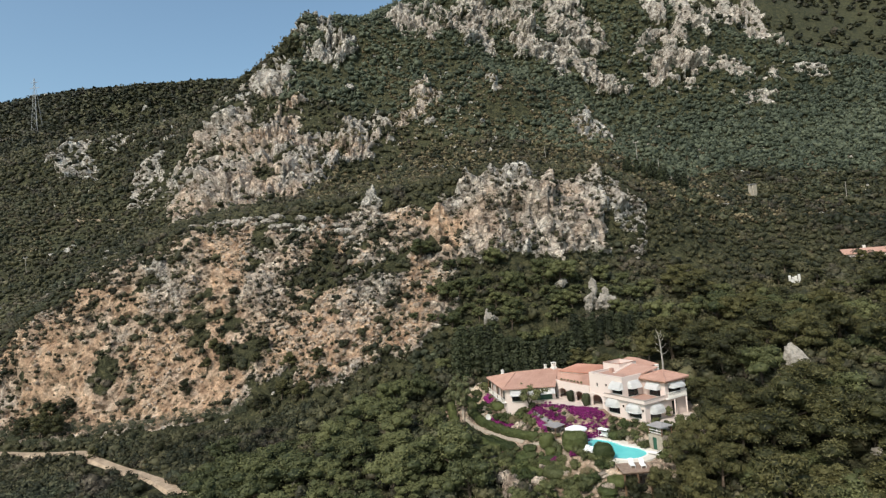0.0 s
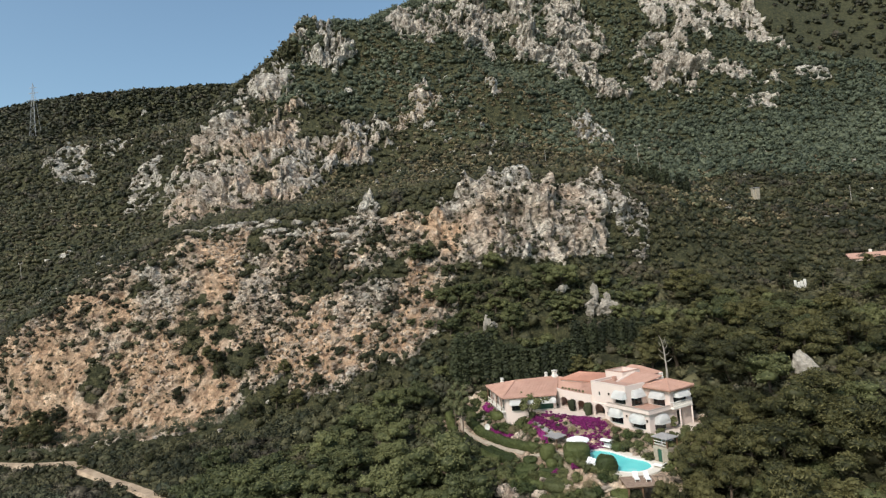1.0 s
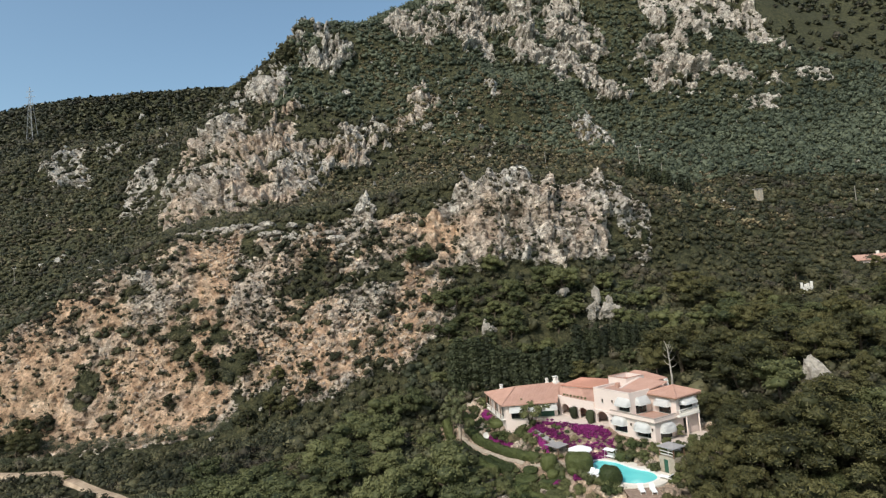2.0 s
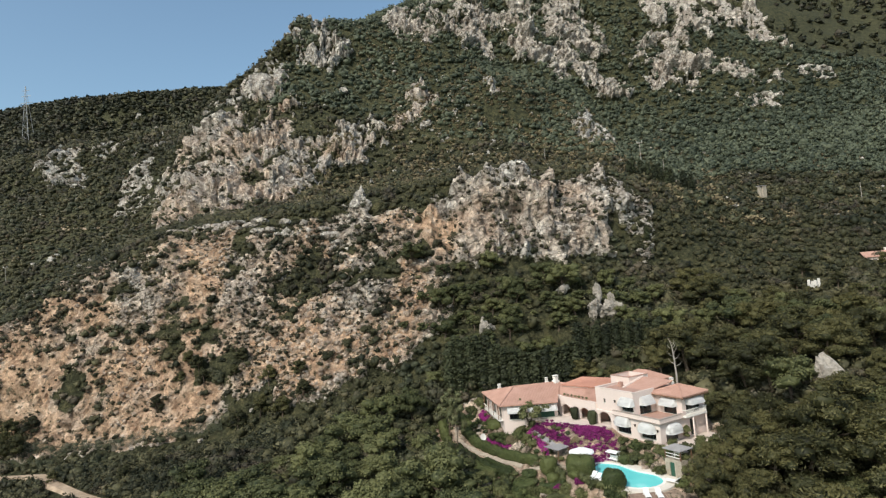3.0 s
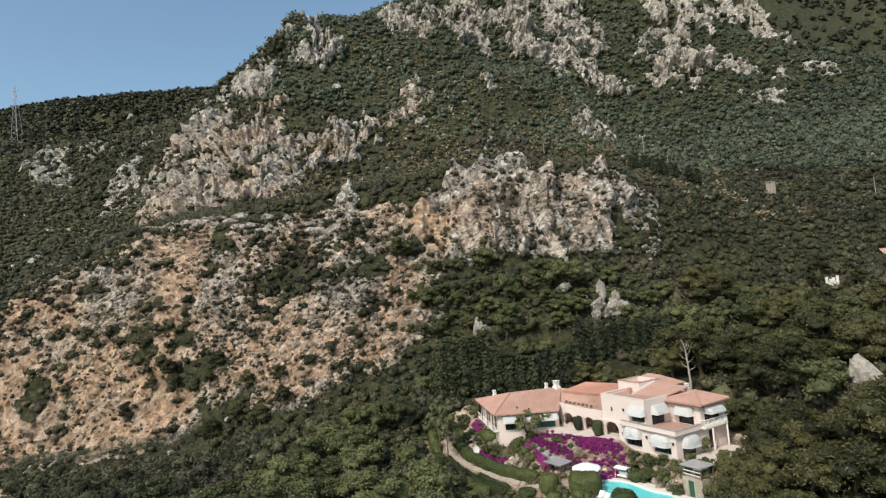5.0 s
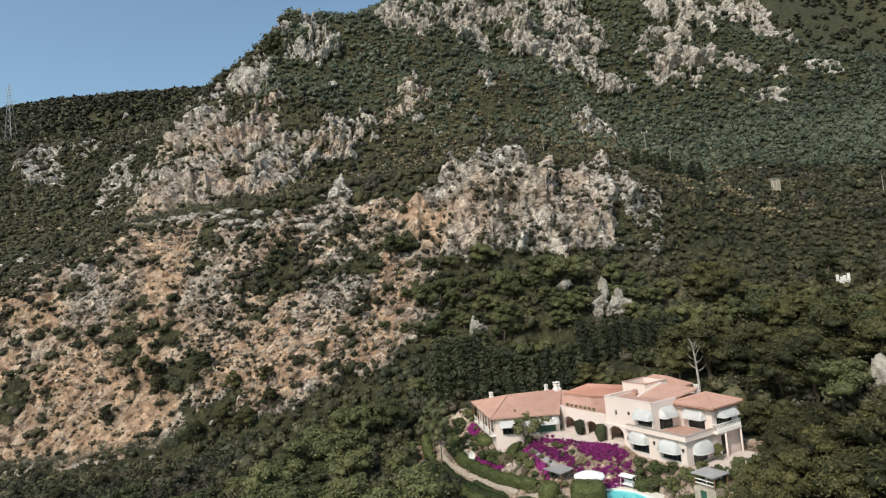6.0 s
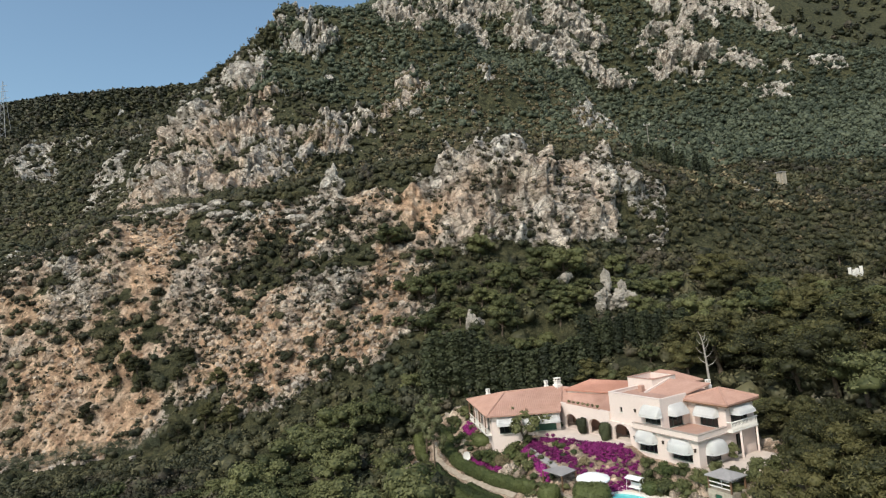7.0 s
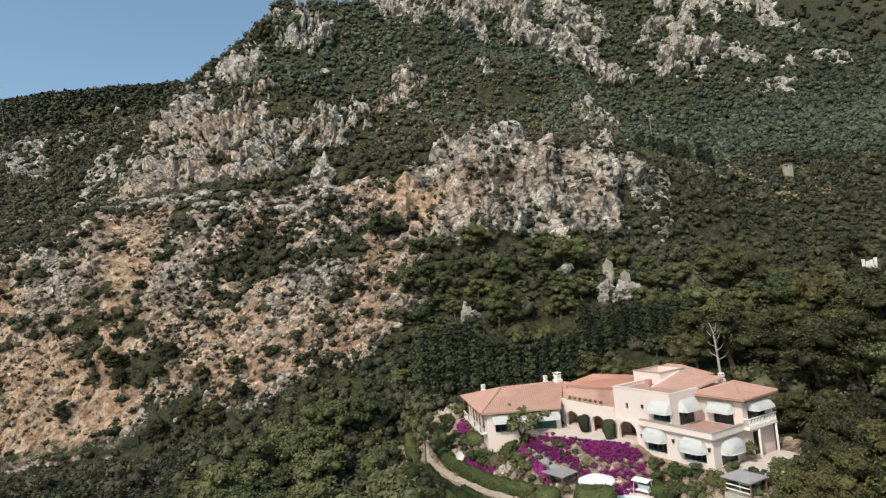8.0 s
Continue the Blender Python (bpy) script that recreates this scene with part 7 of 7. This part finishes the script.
# mixed low planting over the garden banks, and pines crowding the patio
def build_planting():
    rg = np.random.default_rng(31)
    kinds = [leaf_cloud(rg, [(0, 0, 0.5, 1.0), (0.6, 0.3, 0.4, 0.6)], 30, 0.17) for _ in range(4)]
    for seed, count, material, label, lo, hi in ((1, 420, M_HEDGE, "low mixed green garden planting on the banks", 0.25, 0.6), (2, 360, M_OAK, "dark green ground cover shrubs of the garden", 0.3, 0.7), (3, 300, M_DRY, "dry straw-coloured plants between garden rocks", 0.2, 0.45)):
        u, v = rg.uniform(-44, 8, count * 3), rg.uniform(-28, -0.6, count * 3)
        clear = np.zeros(len(u), bool)
        clear |= (u > -9.5) & (v > -13.0) & (u < 9.5) & ((v < -2.4) | (u > 2.8))
        clear |= (u > -27) & (u < -9) & (v > -4.2)
        clear |= (u > -22) & (u < -6) & (v > -9.5) & (rg.uniform(0, 1, len(u)) < 0.75)
        for a, b in (((-38.5, -10.9), (-36.5, -12.4)), ((-36.5, -12.4), (-33.4, -13.0)), ((-33.4, -13.0), (-27.6, -13.5)), ((-27.6, -13.5), (-16.0, -12.9)), ((-14.5, -13.5), (-6.5, -10.5))):
            e = np.array(b) - np.array(a)
            t = np.clip(((u - a[0]) * e[0] + (v - a[1]) * e[1]) / (e @ e), 0, 1)
            clear |= np.hypot(u - a[0] - t * e[0], v - a[1] - t * e[1]) < 1.1
        clear |= (v > -4.0) & (u < -27)
        u, v = u[~clear][:count], v[~clear][:count]
        c, s_ = math.cos(radians(VILLA_TURN)), math.sin(radians(VILLA_TURN))
        x, y = 19.6 + u * c - v * s_, 94.9 + u * s_ + v * c
        p = np.stack([x, y, ground_z(x, y)], 1)
        scatter("garden_planting", 40 + seed, kinds, p, rg.uniform(lo, hi, len(p)), rg.uniform(0.0, 0.3, len(p)), material, label, "plants")
    for k, (u, v, size) in enumerate([(8.8, 3.4, 0.8), (9.4, -1.8, 0.9), (7.6, 6.0, 0.9), (6.6, 9.8, 0.85), (9.6, 3.0, 0.9), (10.4, -4.4, 1.0), (11.5, 0.4, 0.95), (12.5, -6.0, 0.9), (10.2, 8.6, 1.0), (14.0, -1.5, 1.0), (11.0, -9.5, 0.85), (9.0, -12.5, 0.75), (13.5, -12.0, 0.9), (15.5, -7.5, 1.0), (8.6, 12.5, 1.0), (4.0, 13.5, 0.8)]):
        w = plan(u, v)
        o = copy_thing(PINES[k % 5], pose(w.x, w.y, ground_at(w.x, w.y) - 0.2, 0, 0, k * 83))
        o.scale = (size, size, size)
        tagged(o, "leaning green pine close beside the villa's patio", "tree", "pines at the patio")

    for k, (u, v, size) in enumerate([(-1.0, -20.2, 0.6), (3.0, -18.8, 0.62), (6.8, -18.0, 0.6), (10.5, -16.5, 0.62), (-14.5, -21.6, 0.6), (-19.0, -20.8, 0.62), (-10.6, -23.4, 0.62), (-2.0, -24.5, 0.7), (4.0, -22.6, 0.7), (-23.5, -22.0, 0.7), (-15.5, -25.5, 0.75), (9.5, -20.5, 0.7), (-30.5, -22.5, 0.75), (-36.0, -18.2, 0.6), (-40.0, -17.0, 0.65), (-44.5, -14.5, 0.6), (-47.5, -10.0, 0.7), (-49.0, -5.0, 0.7), (-48.5, 0.5, 0.7)]):
        w = plan(u, v)
        o = copy_thing(OAKS[k % 4], pose(w.x, w.y, ground_at(w.x, w.y) - 0.9 * size, 0, 0, k * 59))
        o.scale = (size * 1.1, size * 1.1, size)
        tagged(o, "low bushy green oak at the garden's edge", "tree", "oaks round the garden")


build_planting()

# paths of the lower garden
for k, pts in enumerate([[(-39.5, -10.6), (-36.8, -12.2), (-33.4, -12.9), (-27.6, -13.3), (-21.0, -13.1), (-16.0, -12.6)], [(-34.5, -8.2), (-33.0, -9.9), (-30.5, -10.6)], [(-14.5, -13.0), (-12.0, -11.6), (-9.0, -10.3), (-7.4, -9.6)], [(-21.6, -6.5), (-18.5, -6.9), (-15.6, -7.4), (-13.4, -7.9)]]):
    bm = bmesh.new()
    line = run(pts, 0.8)
    prev = None
    for i, (u, v) in enumerate(line):
        a, b = line[max(i - 1, 0)], line[min(i + 1, len(line) - 1)]
        d = Vector((b[0] - a[0], b[1] - a[1])).normalized()
        ln = [plan(u - d.y * q, v + d.x * q) for q in (-0.32 - 0.06 * math.sin(i * 1.9), 0.32 + 0.06 * math.sin(i * 1.3))]
        pair = [bm.verts.new((q.x, q.y, ground_at(q.x, q.y) + 0.14)) for q in ln] + [bm.verts.new((q.x, q.y, ground_at(q.x, q.y) - 0.1)) for q in ln]
        if prev:
            bm.faces.new((prev[0], prev[1], pair[1], pair[0]))
            bm.faces.new((prev[2], prev[0], pair[0], pair[2]))
            bm.faces.new((prev[1], prev[3], pair[3], pair[1]))
        prev = pair
    bmesh.ops.recalc_face_normals(bm, faces=bm.faces)
    tagged(part("garden_path", bm, M_GREY if k == 3 else M_PATH), "grey stone steps climbing between the flowers" if k == 3 else "pale paved garden path between the hedges", "path", kind="structure")


# ---- the track below the cliff, with its fences ----
def ribbon(name, line, half, lift, material, label):
    bm = bmesh.new()
    prev = None
    for i, (x, y) in enumerate(line):
        a, b = line[max(i - 1, 0)], line[min(i + 1, len(line) - 1)]
        d = Vector((b[0] - a[0], b[1] - a[1])).normalized()
        z = max(ground_at(x - d.y * q, y + d.x * q) for q in (-half, 0, half)) + lift
        w = half * (1 + 0.1 * math.sin(i * 0.6))
        row = [bm.verts.new((x - d.y * q, y + d.x * q, z - dz)) for q, dz in ((-w - 0.8, 0.9), (-w, 0.0), (w, 0.0), (w + 0.8, 0.9))]
        if prev:
            for k in range(3):
                bm.faces.new((prev[k], prev[k + 1], row[k + 1], row[k]))
        prev = row
    bmesh.ops.recalc_face_normals(bm, faces=bm.faces)
    return tagged(part(name, bm, material), label, "road", kind="structure")


ribbon("road", run([(-150, 129), (-122, 125.5), (-104, 124), (-89, 115.5), (-73, 106.5), (-63, 99.5), (-55, 93)], 2.0), 1.0, 0.1, M_DIRT, "pale dirt track winding below the cliff")
ribbon("road", run([(-58, 101), (-50, 98.5), (-44, 97)], 2.0), 1.2, 0.1, M_DIRT, "pale dirt track winding below the cliff")
ribbon("road", run([(-242, 296), (-236, 293), (-230, 293.5), (-222, 290.5), (-214, 290)], 2.5), 0.35, 0.1, M_DIRT, "pale mountain track crossing the far slope")
M_NET = surface("green_grey_netting", (0.06, 0.07, 0.042), (0.11, 0.12, 0.075), 1.0, 0.8, 6.0, 0.002)


def fence(line, height):
    top = thing("fence", Matrix.Identity(4), "grey-green wire net fence on thin posts", "fence", "wire fences")
    pts = run(line, 2.6)
    zs = [ground_at(x, y) for x, y in pts]
    for (x, y), z in zip(pts, zs):
        part("post", tube_bm([(x, y, z - 0.3), (x, y, z + height)], [0.035, 0.035], 6), M_NET, top)
    wires = []
    for q in range(13):
        wires.append(tube_bm([(x, y, z + height * (q + 0.6) / 13.2) for (x, y), z in zip(pts, zs)], [0.018] * len(pts), 4))
    for (a, b), za, zb in zip(zip(pts, pts[1:]), zs, zs[1:]):
        for q in range(1, 14):
            f = q / 14
            x, y, z = a[0] + (b[0] - a[0]) * f, a[1] + (b[1] - a[1]) * f, za + (zb - za) * f
            wires.append(box_bm(x - 0.012, x + 0.012, y - 0.012, y + 0.012, z + 0.1, z + height))
    part("netting", join_bm(*wires), M_NET, top)


fence([(-135, 131), (-113, 131.5), (-93, 131.5), (-80, 132.5), (-67, 133.5)], 2.6)
fence([(-123, 128.5), (-112, 128), (-103, 126.5)], 2.2)
fence([(-69, 105.5), (-62, 100.5), (-56, 96)], 2.3)


# ---- far things on the slopes ----
def pole(x, y, height, arm, label="pale thin utility pole on the slope"):
    top = thing("utility_pole", pose(x, y, ground_at(x, y) - 0.4), label, "pole", "utility poles")
    part("shaft", tube_bm([(0, 0, 0), (0, 0, height)], [0.13, 0.09], 8), M_DEADWOOD, top)
    if arm:
        part("cross_arm", box_bm(-1.1, 1.1, -0.1, 0.1, height - 0.6, height - 0.35), M_DEADWOOD, top)
        for x_ in (-0.9, 0.9):
            part("insulator", tube_bm([(x_, 0, height - 0.35), (x_, 0, height + 0.3)], [0.09, 0.06], 6), M_WHITE, top)


for x, y, height, arm in ((-228, 245, 8.5, True), (128, 241, 8.0, False), (16.5, 252, 6.0, False), (52, 241, 15.0, True), (60, 241, 11.0, False)):
    pole(x, y, height, arm)


def build_pylon():
    x, y, H = -400, 450, 48.0
    top = thing("pylon", pose(x, y, ground_at(x, y) - 0.5), "tall faint lattice power pylon on the far slope", "pylon")
    for sx in (-1, 1):
        for sy in (-1, 1):
            part("leg", tube_bm([(sx * 3.2, sy * 3.2, 0), (sx * 0.9, sy * 0.9, H * 0.75), (sx * 0.15, sy * 0.15, H)], [0.16, 0.13, 0.1], 5), M_METAL, top)
    for k in range(10):
        z0, z1 = H * k / 10, H * (k + 1) / 10
        w0, w1 = 3.2 - 3.0 * k / 10, 3.2 - 3.0 * (k + 1) / 10
        part("brace", join_bm(tube_bm([(-w0, -w0, z0), (w1, -w1, z1)], [0.08, 0.08], 4), tube_bm([(w0, -w0, z0), (-w1, -w1, z1)], [0.08, 0.08], 4)), M_METAL, top)
    for z, w in ((H * 0.7, 5.5), (H * 0.82, 4.5), (H * 0.92, 3.5)):
        part("cross_arm", box_bm(-w, w, -0.15, 0.15, z - 0.15, z + 0.15), M_METAL, top)


build_pylon()


def build_ruin():
    z = ground_at(75.5, 169)
    top = thing("white_terrace", pose(75.0, 168, z - 0.5, 0, 0, 15) @ Matrix.Scale(0.8, 4), "white walled terrace with pillars half hidden by trees", "building")
    part("wall", box_bm(-2.0, 2.0, -0.2, 0.2, -0.5, 2.2), M_WHITE, top)
    part("wing_wall", box_bm(1.6, 2.0, 0.2, 3.5, -0.5, 2.2), M_WHITE, top)
    for x, tall in ((-1.75, 3.9), (-0.5, 3.3), (0.5, 3.6), (1.75, 4.1)):
        part("pillar", box_bm(x - 0.3, x + 0.3, -0.3, 0.3, 2.4, tall, 0.05), M_WHITE, top)
    part("coping", box_bm(-2.15, 2.15, -0.26, 0.26, 2.2, 2.4, 0.02), M_WHITE, top)


build_ruin()
for k, (x, y, size) in enumerate([(72.6, 165.5, 0.36), (77.0, 165.5, 0.4), (80.5, 168, 0.7), (71, 168, 0.65), (76, 176, 0.9), (98, 178, 0.7), (102, 177, 0.65), (107, 179, 0.75)]):
    o = copy_thing(PINES[k % 5], pose(x, y, ground_at(x, y) - 0.3, 0, 0, k * 97))
    o.scale = (size, size, size)
    tagged(o, "pine half hiding a white building", "tree", "pines round the far buildings")


def build_far_house():
    z = ground_at(104, 186) - 4.3
    top = thing("far_house", pose(104, 186, z, 0, 0, -12), "low house with terracotta roofs among trees", "house")
    part("wall", box_bm(-7, 4, -3, 3, -1, 4.2), M_WALL, top)
    part("roof", slab_bm([((-7.4, -3.4, 4.2), (4.4, -3.4, 4.2), (4.4, 0, 5.6), (-7.4, 0, 5.6)), ((-7.4, 0, 5.6), (4.4, 0, 5.6), (4.4, 3.4, 4.2), (-7.4, 3.4, 4.2))], 0.2), M_TILE, top)
    for x in (-5, -2, 1.5):
        w = part("window", box_bm(x - 0.5, x + 0.5, -3.05, -2.95, 2.0, 3.4), M_GLASS_DARK, top)
    part("chimney", box_bm(-1.3, -0.6, 0.6, 1.3, 4.8, 6.4, 0.03), M_WHITE, top)


build_far_house()


def build_tower():
    z = ground_at(98, 250)
    top = thing("stone_pillar", pose(98, 250, z, 0, 0, 25), "small pale ruined stone pillar in the scrub", "ruin")
    part("shaft", box_bm(-1.0, 1.0, -0.9, 0.9, -1, 4.4, 0.12), M_STONEWALL, top)
    part("cap", box_bm(-2.3, 1.05, -1.0, 1.0, 4.4, 4.7, 0.05), M_GREY, top, "dark flat cap slab")
    part("low_side", box_bm(-2.1, -1.0, -0.6, 0.6, -1, 4.4, 0.1), M_STONEWALL, top)


build_tower()
